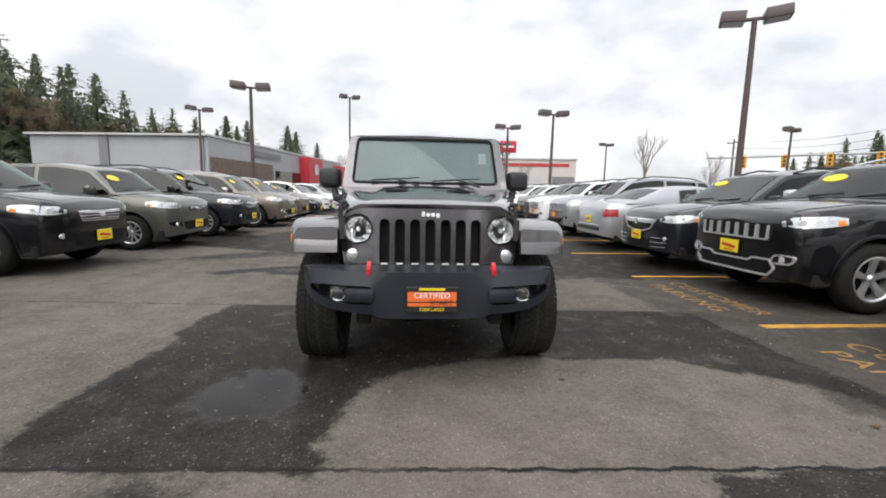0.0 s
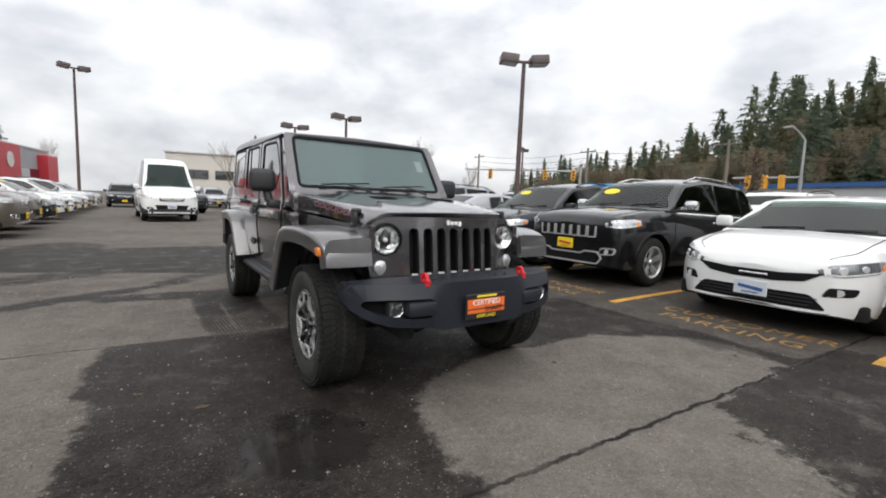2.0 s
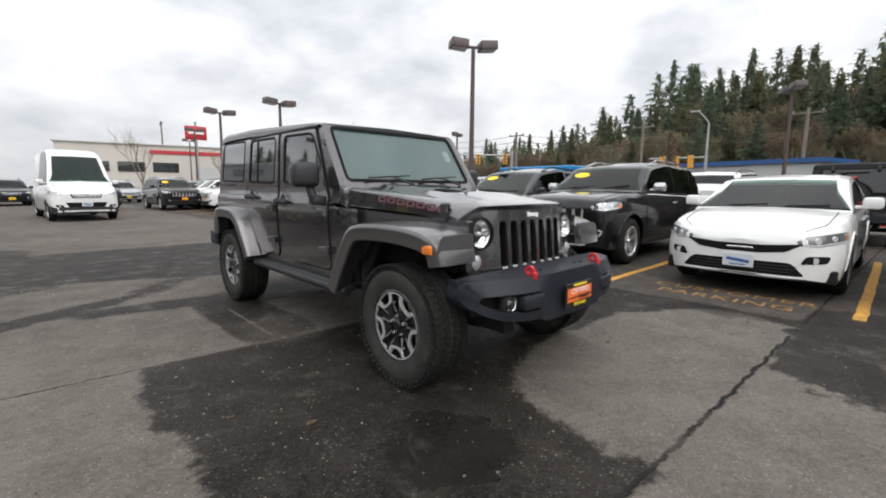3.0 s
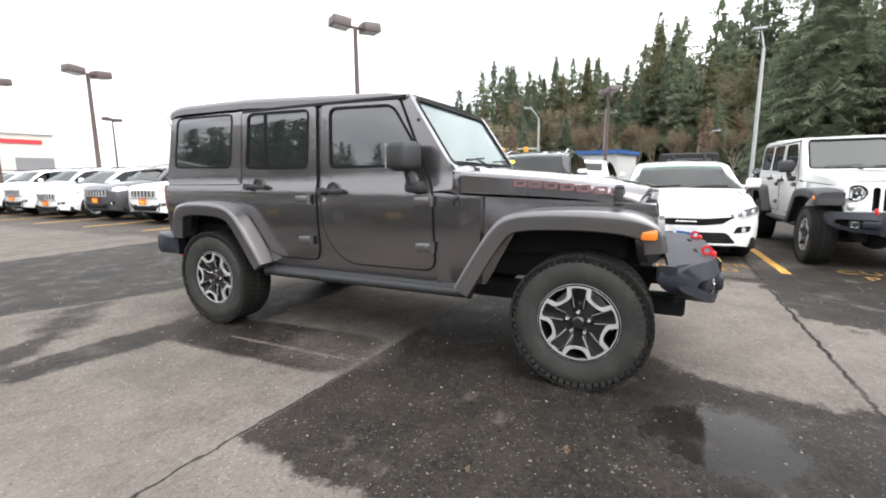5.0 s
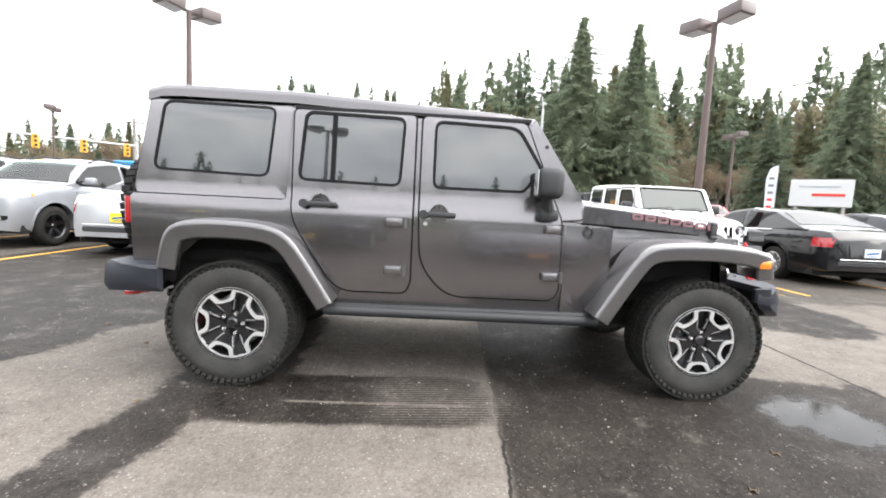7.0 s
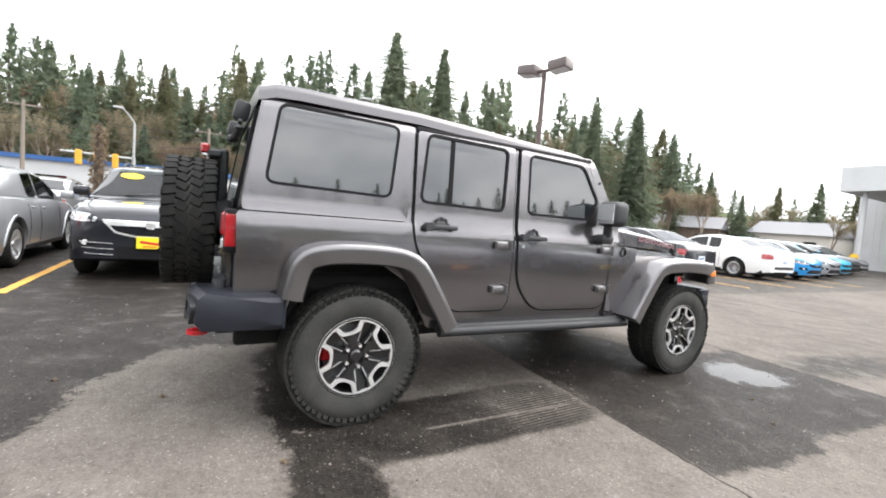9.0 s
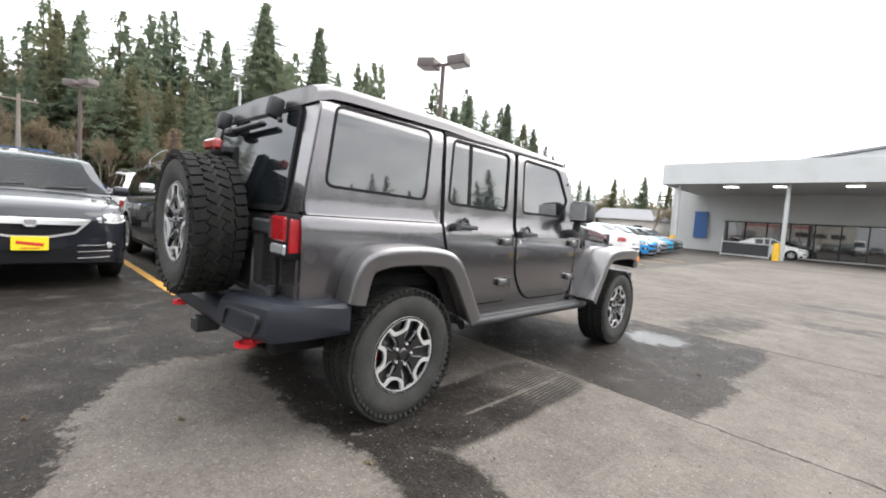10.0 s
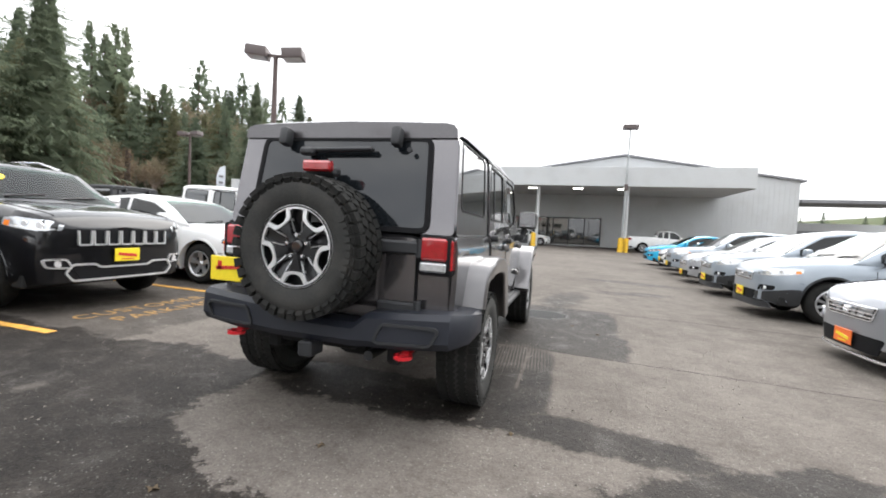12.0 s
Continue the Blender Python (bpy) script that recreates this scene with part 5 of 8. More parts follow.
    def gw(s, y, z):
        """Half width of the greenhouse at height z."""
        b = s.top(y)
        base = s.hw * 0.925 * float(np.interp(y, [q[0] for q in s.plan_pts], [min(1, q[1] + 0.03) for q in s.plan_pts]))
        return base - max(0, z - b) * s.p.get("lean", 0.30)

    def skin(s):
        bm = bmesh.new()
        ys = set(np.round(np.linspace(0, s.L, 42), 3)) | {0.006, 0.012, 0.02, 0.03, 0.045, 0.06, 0.085, 0.15, 0.2, s.L - 0.03}
        R = s.p["R"] + 0.065
        for a in s.axles:
            ys |= {round(a + R * math.cos(t), 3) for t in np.linspace(0, math.pi, 13)} | {a + R + 0.004, a - R - 0.004}
        f = [0, 0.1, 0.3, 0.55, 0.78, 0.92, 0.985, 1]
        rings = []
        for y in sorted(q for q in ys if 0 <= q <= s.L):
            zt, zl = s.top(y), s.low(y)
            half = [(s.width(y, zl) - 0.10, zl + 0.01)] + [(s.width(y, zl + k * (zt - zl)), zl + k * (zt - zl)) for k in f]
            cr = 0.035
            half += [(s.width(y, zt) * 0.55, zt + cr * 0.75)]
            ring = [Vector((-x, y, z)) for x, z in half] + [Vector((0, y, zt + cr))] + [Vector((x, y, z)) for x, z in half[::-1]]
            rings.append(ring)
        loft(bm, rings)
        # the cabin above the belt line, open where the panes sit
        y0, y1 = s.p["cowl"][0], s.p["tail"][0]
        ys = np.linspace(y0 - 0.02, y1 + 0.02, 48)
        rings = []
        for y in ys:
            zt, b = s.ghz(y), s.top(y) - 0.02
            zt = max(zt, b + 0.012)
            hgt = zt - b
            e = min(0.09, hgt * 0.35)
            half = [(s.gw(y, b), b), (s.gw(y, b + 0.5 * (hgt - e)), b + 0.5 * (hgt - e)), (s.gw(y, zt - e), zt - e),
                    (s.gw(y, zt - e) - e * 0.42, zt - e * 0.3), (s.gw(y, zt) - e * 1.5, zt)]
            rings.append([Vector((-x, y, z)) for x, z in half] + [Vector((0, y, zt + 0.02))] + [Vector((x, y, z)) for x, z in half[::-1]])
        rows = [[bm.verts.new(q) for q in r] for r in rings]
        scr = s.screens()
        for i in range(len(rows) - 1):
            ya, yb = ys[i], ys[i + 1]
            for j in range(10):
                if j in (0, 1, 8, 9) and any(u - 0.004 < ya and yb < v + 0.004 for u, v in s.panes()):
                    continue
                if j in (4, 5) and any(u - 0.004 < ya and yb < v + 0.004 for u, v in scr):
                    continue
                bm.faces.new((rows[i][j], rows[i][j + 1], rows[i + 1][j + 1], rows[i + 1][j]))
        bm.faces.new(rows[0][::-1])
        bm.faces.new(rows[-1])
        bmesh.ops.recalc_face_normals(bm, faces=bm.faces[:])
        return bm

    def cuts(s):
        at, re = s.p["atop"][0], s.p["rend"][0]
        return [at - 0.32, (at + re) / 2 - 0.12, re - 0.28]

    def panes(s):
        """Stations of the side windows, front to back."""
        k, cut, re = s.p["kind"], s.cuts(), s.p["rend"][0]
        out = [(cut[0] - 0.12, cut[1] - 0.03)]
        if k != "van":
            out.append((cut[1] + 0.05, cut[2] - 0.03))
            if k not in ("sedan", "hatch"):
                out.append((cut[2] + 0.05, re + 0.16))
        return out

    def screens(s):
        """Stations of the windscreen and of the rear window."""
        p = s.p
        return [(p["cowl"][0] + 0.05, p["atop"][0] - 0.06), (p["rend"][0] + 0.10, p["tail"][0] - (0.20 if p["kind"] not in ("van", "pickup") else 0.1))]

    def cabin(s, near):
        """Dark trim seen through the glass: parcel deck, seats with headrests, dash and wheel."""
        bm, p = bmesh.new(), s.p
        c, at, re, ta = p["cowl"][0], p["atop"][0], p["rend"][0], p["tail"][0]
        rings = []
        for y in np.linspace(c + 0.06, ta - 0.12, 9):
            w, z = s.gw(y, s.top(y)) - 0.03, s.top(y)
            rings.append([Vector((-w, y, z - 0.03)), Vector((-w, y, z + 0.044)), Vector((w, y, z + 0.044)), Vector((w, y, z - 0.03))])
        loft(bm, rings, closed=True)
        for y, w in [(at + 0.42, 0.46)] + ([(at + 1.32, 0.50)] if p["kind"] not in ("pickup", "van") else []):
            zb = s.top(y)
            up = min(0.30, s.ghz(y) - zb - 0.24)
            for sx in (-0.40, 0.40):
                box(bm, (sx * s.hw / 0.92, y, zb + up / 2), (w, 0.14, up + 0.08), 0.05, Euler((-0.15, 0, 0)), 2)
                box(bm, (sx * s.hw / 0.92, y + 0.06, zb + up + 0.11), (0.25, 0.09, 0.15), 0.04, None, 2)
        yd = c + 0.55
        if near:
            box(bm, (0, c + 0.42, s.top(c + 0.42) + 0.05), (s.hw * 1.6, 0.36, 0.06), 0.025, None, 2)
            lathe(bm, [(-0.012, 0.165), (0.0, 0.178), (0.012, 0.165), (0.0, 0.152), (-0.012, 0.165)], 20, "y", (0.38, yd + 0.12, s.top(yd) + 0.10))
            box(bm, (0, at - 0.02, s.ghz(at) - 0.15), (0.22, 0.03, 0.06), 0.012)
        return bm

    def flank(s, y0, y1, z0, z1, off=0.006, sx=1, ny=8, nz=3):
        """A patch that lies on the flank; z0 and z1 are heights or functions of y."""
        bm = bmesh.new()
        rings = []
        for y in np.linspace(y0, y1, ny):
            a = z0(y) if callable(z0) else z0
            b = z1(y) if callable(z1) else z1
            r = [s.side(y, a + (b - a) * k / nz, off) for k in range(nz + 1)]
            rings.append([Vector((v.x * sx, v.y, v.z)) for v in r])
        loft(bm, rings, caps=False)
        g = bmesh.ops.extrude_face_region(bm, geom=bm.faces[:])
        bmesh.ops.translate(bm, vec=(-sx * 0.012, 0, 0), verts=[v for v in g["geom"] if isinstance(v, bmesh.types.BMVert)])
        bmesh.ops.recalc_face_normals(bm, faces=bm.faces[:])
        return bm

    def pane(s, y0, y1, sx, m0=0.05, m1=0.075, off=0.007):
        """A side window between y0 and y1, kept m0 over the belt and m1 under the roof rail."""
        bm = bmesh.new()
        rings = []
        for y in np.linspace(y0, y1, 10):
            b = s.top(y) + m0
            t = max(b + 0.004, s.ghz(y) - m1)
            r = []
            for k in range(4):
                z = b + (t - b) * k / 3
                r.append(Vector((sx * (s.gw(y, z) + off), y, z)))
            rings.append(r)
        loft(bm, rings, caps=False)
        g = bmesh.ops.extrude_face_region(bm, geom=bm.faces[:])
        bmesh.ops.translate(bm, vec=(-sx * 0.02, 0, 0), verts=[v for v in g["geom"] if isinstance(v, bmesh.types.BMVert)])
        bmesh.ops.recalc_face_normals(bm, faces=bm.faces[:])
        return bm

    def screen(s, y0, y1, inset=0.10, off=0.008):
        """The windscreen or rear window between two stations of the cabin's top."""
        bm = bmesh.new()
        rings = []
        for y in np.linspace(y0, y1, 8):
            zt = s.ghz(y)
            hgt = max(0.02, zt - s.top(y))
            e = min(0.09, hgt * 0.35)
            w = s.gw(y, zt) - e * 1.5 - inset * 0.3 + 0.03
            sl = (s.ghz(y + 0.03) - s.ghz(y - 0.03)) / 0.06
            n = Vector((0, -sl, 1)).normalized() * off
            rings.append([Vector((w * k, y, zt + 0.02 * (1 - abs(k)))) + n for k in (-1, -0.6, -0.2, 0.2, 0.6, 1)])
        loft(bm, rings, caps=False)
        g = bmesh.ops.extrude_face_region(bm, geom=bm.faces[:])
        bmesh.ops.translate(bm, vec=(0, 0, -0.014), verts=[v for v in g["geom"] if isinstance(v, bmesh.types.BMVert)])
        bmesh.ops.recalc_face_normals(bm, faces=bm.faces[:])
        return bm


def base(L, W, H, wb, fo, R, lip, cowl, atop, roof, rend, tail, deck, **k):
    return dict(L=L, W=W, H=H, wb=wb, fo=fo, R=R, lip=lip, cowl=cowl, atop=atop, roof=roof, rend=rend, tail=tail, deck=deck, **k)


KINDS = {
    "grand_suv": base(4.82, 1.94, 1.78, 2.915, 0.90, 0.385, 1.05, (1.30, 1.19), (1.95, 1.66), (2.7, 1.76), (4.2, 1.70), (4.74, 1.20), 1.10, rocker=0.30, blunt=0.74),
    "crossover": base(4.93, 1.96, 1.72, 2.82, 0.95, 0.375, 0.93, (1.25, 1.10), (2.05, 1.62), (2.8, 1.72), (4.3, 1.62), (4.85, 1.14), 1.02, rocker=0.27, blunt=0.66),
    "small_suv": base(4.60, 1.86, 1.72, 2.68, 0.90, 0.365, 0.96, (1.20, 1.10), (1.90, 1.62), (2.6, 1.72), (4.0, 1.67), (4.50, 1.15), 1.04, rocker=0.28, blunt=0.68),
    "boxy": base(4.12, 1.79, 1.64, 2.55, 0.84, 0.34, 0.95, (1.05, 1.06), (1.62, 1.56), (2.2, 1.64), (3.7, 1.60), (4.05, 1.08), 0.98, rocker=0.25, blunt=0.66),
    "flat_wagon": base(5.12, 1.93, 1.70, 2.99, 0.95, 0.37, 0.98, (1.35, 1.08), (2.0, 1.62), (2.7, 1.70), (4.7, 1.67), (5.05, 1.10), 1.02, rocker=0.27, blunt=0.72),
    "sedan": base(4.87, 1.87, 1.47, 2.74, 0.98, 0.335, 0.76, (1.25, 0.97), (2.15, 1.40), (2.7, 1.47), (3.45, 1.41), (4.35, 1.06), 1.05, rocker=0.22, blunt=0.60),
    "wagon": base(4.79, 1.83, 1.63, 2.74, 0.95, 0.35, 0.86, (1.22, 1.03), (1.98, 1.54), (2.6, 1.63), (4.1, 1.57), (4.68, 1.06), 0.97, rocker=0.27, blunt=0.62),
    "hatch": base(4.40, 1.78, 1.48, 2.65, 0.90, 0.325, 0.76, (1.15, 0.98), (2.0, 1.42), (2.5, 1.48), (3.5, 1.40), (4.25, 1.02), 0.96, rocker=0.21, blunt=0.58),
    "pickup": base(5.80, 2.02, 1.92, 3.64, 0.95, 0.41, 1.15, (1.45, 1.26), (2.15, 1.84), (2.6, 1.92), (3.35, 1.88), (3.62, 1.34), 1.33, rocker=0.42, blunt=0.78, lean=0.22),
    "van": base(5.91, 2.02, 2.62, 3.66, 1.0, 0.345, 1.08, (0.85, 1.32), (1.65, 2.42), (2.3, 2.62), (5.55, 2.58), (5.84, 1.35), 1.25, rocker=0.30, blunt=0.72, lean=0.14),
}


def car(kind, colour, label, m, wheels="silver", plates="yellow", sticker=False, grille="slats", trim=None, near=False, tailplate="white", group="cars in the lot", name=""):
    p = dict(KINDS[kind], kind=kind)
    s = Shell(p)
    root = tagged(new(name or ("delivery_van" if kind == "van" else "sedan" if kind in ("sedan", "hatch") else "wagon" if kind in ("wagon", "flat_wagon") else "suv")), label, "van" if kind == "van" else "pickup" if kind == "pickup" else "car", group)
    root.matrix_basis = m
    L, hw = s.L, s.hw
    part("body", s.skin(), colour, root)
    bm = bmesh.new()
    for a, b in ((0.25, p["fo"] - p["R"] - 0.07), (p["fo"] + p["R"] + 0.07, p["fo"] + p["wb"] - p["R"] - 0.07), (p["fo"] + p["wb"] + p["R"] + 0.07, L - 0.25)):
        if b > a:
            box(bm, (0, (a + b) / 2, s.zr + 0.06), (hw * 1.86, b - a, 0.16), 0.02)
    box(bm, (0, L / 2, s.zr + 0.26), (hw * 1.28, L - 0.5, 0.46), 0.02)
    part("underbody", bm, WELL, root)
    # glass
    c, at, re, ta = p["cowl"], p["atop"], p["rend"], p["tail"]
    for nm, (u, v), gm in zip(("windshield", "rear_window"), s.screens(), (CAR_SCREEN, CAR_SIDE)):
        part(nm, s.screen(u, v), gm, root)
    part("cabin_trim", s.cabin(near), CABIN, root, "dark seats and trim behind the glass")
    cut = s.cuts()
    for sx in (-1, 1):
        for u, v in s.panes():
            part("side_window", s.pane(u, v, sx, 0.03, 0.075), CAR_SIDE, root)
        # mirror
        ym, zm = c[0] + 0.38, s.top(c[0] + 0.38) + 0.10
        bm = bmesh.new()
        box(bm, (sx * (hw + 0.09), ym, zm), (0.20, 0.13, 0.15), 0.04, seg=2)
        box(bm, (sx * (hw - 0.02), ym, zm - 0.05), (0.12, 0.06, 0.04), 0.01)
        part("mirror", bm, CHROME if trim == "chrome" else colour, root)
        # seams of the doors, sills and handles
        part("sill", s.flank(p["fo"] + p["R"] + 0.1, p["fo"] + p["wb"] - p["R"] - 0.1, s.zr, s.zr + 0.07, 0.012, sx), BLACK_PLASTIC, root)
        for yy in (cut[0] - 0.18, cut[1] + 0.01, cut[2] + 0.02):
            if p["fo"] + p["R"] < yy < p["fo"] + p["wb"] + 0.3:
                zl = s.low(yy) + 0.08
                part("door_gap", s.flank(yy - 0.006, yy + 0.006, zl, s.top(yy) - 0.02, 0.002, sx, 2, 6), SEAL, root)
        for yy in (cut[1] - 0.18, cut[2] - 0.15):
            q = s.side(yy, s.top(yy) - 0.16, 0.012)
            part("door_handle", bx((q.x * sx, q.y, q.z), (0.03, 0.19, 0.028), 0.008), CHROME if trim == "chrome" else colour, root)
        # lamps
        z0 = p["lip"] - 0.16
        sweep = {"sedan": 0.13, "hatch": 0.13, "wagon": 0.12}.get(kind, 0.07)
        top_ = lambda y: min(z0 + 0.125 + sweep * y * 1.2, s.top(y) - 0.02)
        bot_ = lambda y: z0 + 0.005 + sweep * y * (1.0 + 1.1 * y) + 0.03 * max(0, 0.12 - y) / 0.12
        hl = part("headlight", s.flank(0.045, 0.54, bot_, lambda y: max(bot_(y) + 0.012, top_(y) - 0.03 * max(0, y - 0.38) / 0.16), 0.004, sx, 12), LENS_DARK if grille == "thin" else LENS, root)
        for yy, r_ in ((0.13, 0.040), (0.27, 0.034)):
            zc = (bot_(yy) + top_(yy)) / 2
            q0, q1 = s.side(yy, zc, 0.0), s.side(yy, zc, 0.012)
            part("projector", rod((q0.x * sx, q0.y, q0.z), (q1.x * sx, q1.y, q1.z), r_, r_ * 0.86, 14), LENS_BRIGHT, hl)
        part("lamp_blade", s.flank(0.06, 0.42, lambda y: bot_(y) + 0.006, lambda y: bot_(y) + 0.022, 0.009, sx, 8, 1), LENS_BRIGHT, hl)
        part("turn_lens", s.flank(0.44, 0.51, lambda y: bot_(y) + 0.004, lambda y: max(bot_(y) + 0.016, top_(y) - 0.05), 0.008, sx, 4), AMBER, hl)
        # shut line of the hood and the bumper's joint under the lamp
        bm = bmesh.new()
        yh = np.linspace(0.14, c[0] - 0.02, 12)
        loft(bm, [[Vector((sx * (s.width(y, s.top(y)) * kx), y, s.top(y) + dz_ + 0.0263 * (1 - kx) / 0.45)) for kx, dz_ in ((0.93, -0.02), (0.93, 0.0055), (0.921, 0.0060), (0.921, -0.02))] for y in yh], closed=True)
        bmesh.ops.recalc_face_normals(bm, faces=bm.faces[:])
        part("hood_gap", bm, SEAL, root)
        part("bumper_gap", s.flank(0.50, p["fo"] - p["R"] - 0.05, lambda y: z0 - 0.030 - 0.05 * y, lambda y: z0 - 0.024 - 0.05 * y, 0.002, sx, 4, 1), SEAL, root)
        ztl = p["deck"] - 0.30
        part("taillight", s.flank(L - 0.32, L - 0.025, ztl, ztl + 0.17, 0.01, sx), RED_LENS, root)
        xf, zf = hw * 0.73, s.zr + 0.25
        fo_ = rounded([(sx * (xf - 0.12), zf - 0.045), (sx * (xf + 0.10), zf - 0.03), (sx * (xf + 0.12), zf + 0.05), (sx * (xf - 0.07), zf + 0.05)], 0.03)
        fg = part("fog_lamp", s.face([fo_], 0.006, 0.02), SEAL, root)
        yf = s.nose(xf, zf)
        part("lens", rod((sx * xf, yf - 0.012, zf + 0.003), (sx * xf, yf + 0.05, zf + 0.003), 0.036, n=14), LENS_BRIGHT, fg)
        if trim == "chrome":
            part("chrome_ring", s.face([grow(fo_, 0.014), grow(fo_, -0.010)], 0.016, 0.02), CHROME, fg)
        if trim == "cladding":
            part("cladding", s.flank(0.03, p["fo"] - p["R"] - 0.07, lambda y: s.low(y) + 0.005, lambda y: s.zr + 0.17 + 0.10 * min(1, y / 0.4), 0.008, sx, 8), BLACK_PLASTIC, root)
        for yy in s.axles:
            put_wheel(root, sx * (hw - 0.125), yy, p["R"], wheels)
            # the lip of the wheel arch
            R = p["R"] + 0.066
            bm = bmesh.new()
            rings = []
            for t in np.linspace(0.02, math.pi - 0.02, 17):
                y_, z_ = yy + R * math.cos(t), p["R"] + R * math.sin(t)
                w_ = s.width(min(max(y_, 0), L), z_)
                dy, dz = math.cos(t), math.sin(t)
                rings.append([Vector((sx * (w_ - 0.03), y_ - dy * 0.004, z_ - dz * 0.004)), Vector((sx * (w_ + 0.012), y_, z_)),
                              Vector((sx * (w_ + 0.010), y_ + dy * 0.03, z_ + dz * 0.03)), Vector((sx * (w_ - 0.02), y_ + dy * 0.036, z_ + dz * 0.036))])
            loft(bm, rings, closed=True)
            bmesh.ops.recalc_face_normals(bm, faces=bm.faces[:])
            part("arch_trim", bm, BLACK_PLASTIC if trim == "cladding" else colour, root)
    # the face
    lip = p["lip"]
    gz = lip - (0.20 if grille == "seven" else 0.17)
    quad = lambda w0, w1, z0, z1, r=0.02: rounded([(-w0, z0), (w0, z0), (w1, z1), (-w1, z1)], r)
    shrink = lambda o, d: grow(o, -d)
    pz = gz - 0.215
    if grille == "seven":
        W = hw * 0.56
        part("grille", s.face([quad(W * 0.97, W * 1.02, gz - 0.10, gz + 0.085)], 0.006, 0.03), SEAL, root)
        st = 2 * W / 7
        for i in range(7):
            xx = (i - 3) * st
            o = rounded([(xx - st * 0.46, gz - 0.098), (xx + st * 0.46, gz - 0.098), (xx + st * 0.49, gz + 0.085), (xx - st * 0.49, gz + 0.085)], 0.022)
            part("grille_ring", s.face([o, shrink(o, 0.017)], 0.030, 0.03), MACHINED, root)
        part("lower_intake", s.face([quad(hw * 0.52, hw * 0.60, gz - 0.47, gz - 0.33, 0.03)], 0.006, 0.02), SEAL, root)
        o = rounded([(-hw * 0.60, gz - 0.50), (hw * 0.60, gz - 0.50), (hw * 0.68, gz - 0.40), (hw * 0.60, gz - 0.30), (hw * 0.36, gz - 0.30), (hw * 0.30, gz - 0.34), (-hw * 0.30, gz - 0.34), (-hw * 0.36, gz - 0.30), (-hw * 0.60, gz - 0.30), (-hw * 0.68, gz - 0.40)], 0.03)
        part("chrome_surround", s.face([o, shrink(o, 0.022)], 0.018, 0.03), MACHINED if trim == "chrome" else BLACK_PLASTIC, root)
        part("bumper_groove", s.face([quad(hw * 0.64, hw * 0.64, gz - 0.135, gz - 0.120, 0.004)], 0.003, 0.01), SEAL, root)
        part("badge", bx((0, s.nose(0, lip - 0.03) - 0.004, lip - 0.03), (0.12, 0.014, 0.024), 0.005), CHROME, root)
    elif grille == "shield":
        o = rounded([(-hw * 0.56, gz + 0.075), (hw * 0.56, gz + 0.075), (hw * 0.40, gz - 0.10), (hw * 0.16, gz - 0.15), (-hw * 0.16, gz - 0.15), (-hw * 0.40, gz - 0.10)], 0.03)
        part("grille", s.face([o], 0.006, 0.03), SEAL, root)
        part("grille_frame", s.face([o, shrink(o, 0.022)], 0.022, 0.03), MACHINED, root)
        part("grille_bar", s.face([quad(hw * 0.50, hw * 0.54, gz + 0.002, gz + 0.058)], 0.026, 0.03), MACHINED, root)
        part("badge", bx((0, -0.035, gz + 0.02), (0.11, 0.02, 0.09), 0.02), CHROME, root)
        for k in range(3):
            for sx in (-1, 1):
                part("bumper_blade", s.face([rounded([(sx * hw * 0.42, gz - 0.245 - 0.075 * k), (sx * hw * (0.80 - 0.03 * k), gz - 0.235 - 0.075 * k), (sx * hw * (0.80 - 0.03 * k), gz - 0.223 - 0.075 * k), (sx * hw * 0.42, gz - 0.233 - 0.075 * k)], 0.003, 1)], 0.014, 0.02), CHROME, root)
        part("lower_intake", s.face([quad(hw * 0.36, hw * 0.40, gz - 0.44, gz - 0.28, 0.03)], 0.006, 0.02), SEAL, root)
    elif grille == "thin":
        o = rounded([(-hw * 0.62, gz + 0.060), (-hw * 0.25, gz + 0.030), (hw * 0.25, gz + 0.030), (hw * 0.62, gz + 0.060), (hw * 0.46, gz - 0.035), (hw * 0.2, gz - 0.062), (-hw * 0.2, gz - 0.062), (-hw * 0.46, gz - 0.035)], 0.02)
        part("grille", s.face([o], 0.005, 0.02), SEAL, root)
        part("badge", bx((0, s.nose(0, gz - 0.01) - 0.014, gz - 0.012), (0.27, 0.02, 0.022), 0.006), CHROME, root)
        o = quad(hw * 0.66, hw * 0.52, gz - 0.30, gz - 0.155, 0.04)
        part("lower_intake", s.face([o], 0.005, 0.02), SEAL, root)
        for k in range(3):
            part("intake_slat", s.face([quad(hw * (0.52 + 0.03 * (2 - k)), hw * (0.52 + 0.03 * (2 - k)), gz - 0.196 - 0.036 * k, gz - 0.188 - 0.036 * k, 0.002)], 0.010, 0.01), BLACK_PLASTIC, root)
        part("chrome_lip", s.face([quad(hw * 0.68, hw * 0.68, gz - 0.335, gz - 0.322, 0.004)], 0.010, 0.02), CHROME, root)
        pz = gz - 0.165
    else:
        W = hw * (0.44 if kind != "boxy" else 0.34)
        o = quad(W * 0.92, W * 1.05, gz - 0.075 + (0.05 if kind == "boxy" else 0), gz + 0.075, 0.025)
        part("grille", s.face([o], 0.006, 0.03), SEAL, root)
        part("grille_frame", s.face([o, shrink(o, 0.012)], 0.016, 0.02), CHROME if trim == "chrome" or kind != "boxy" else BLACK_PLASTIC, root)
        for k in range(2 if kind == "boxy" else 3):
            part("grille_slat", s.face([quad(W * 0.95, W * 0.97, gz + 0.036 - 0.042 * k, gz + 0.054 - 0.042 * k, 0.004)], 0.018, 0.02), CHROME, root)
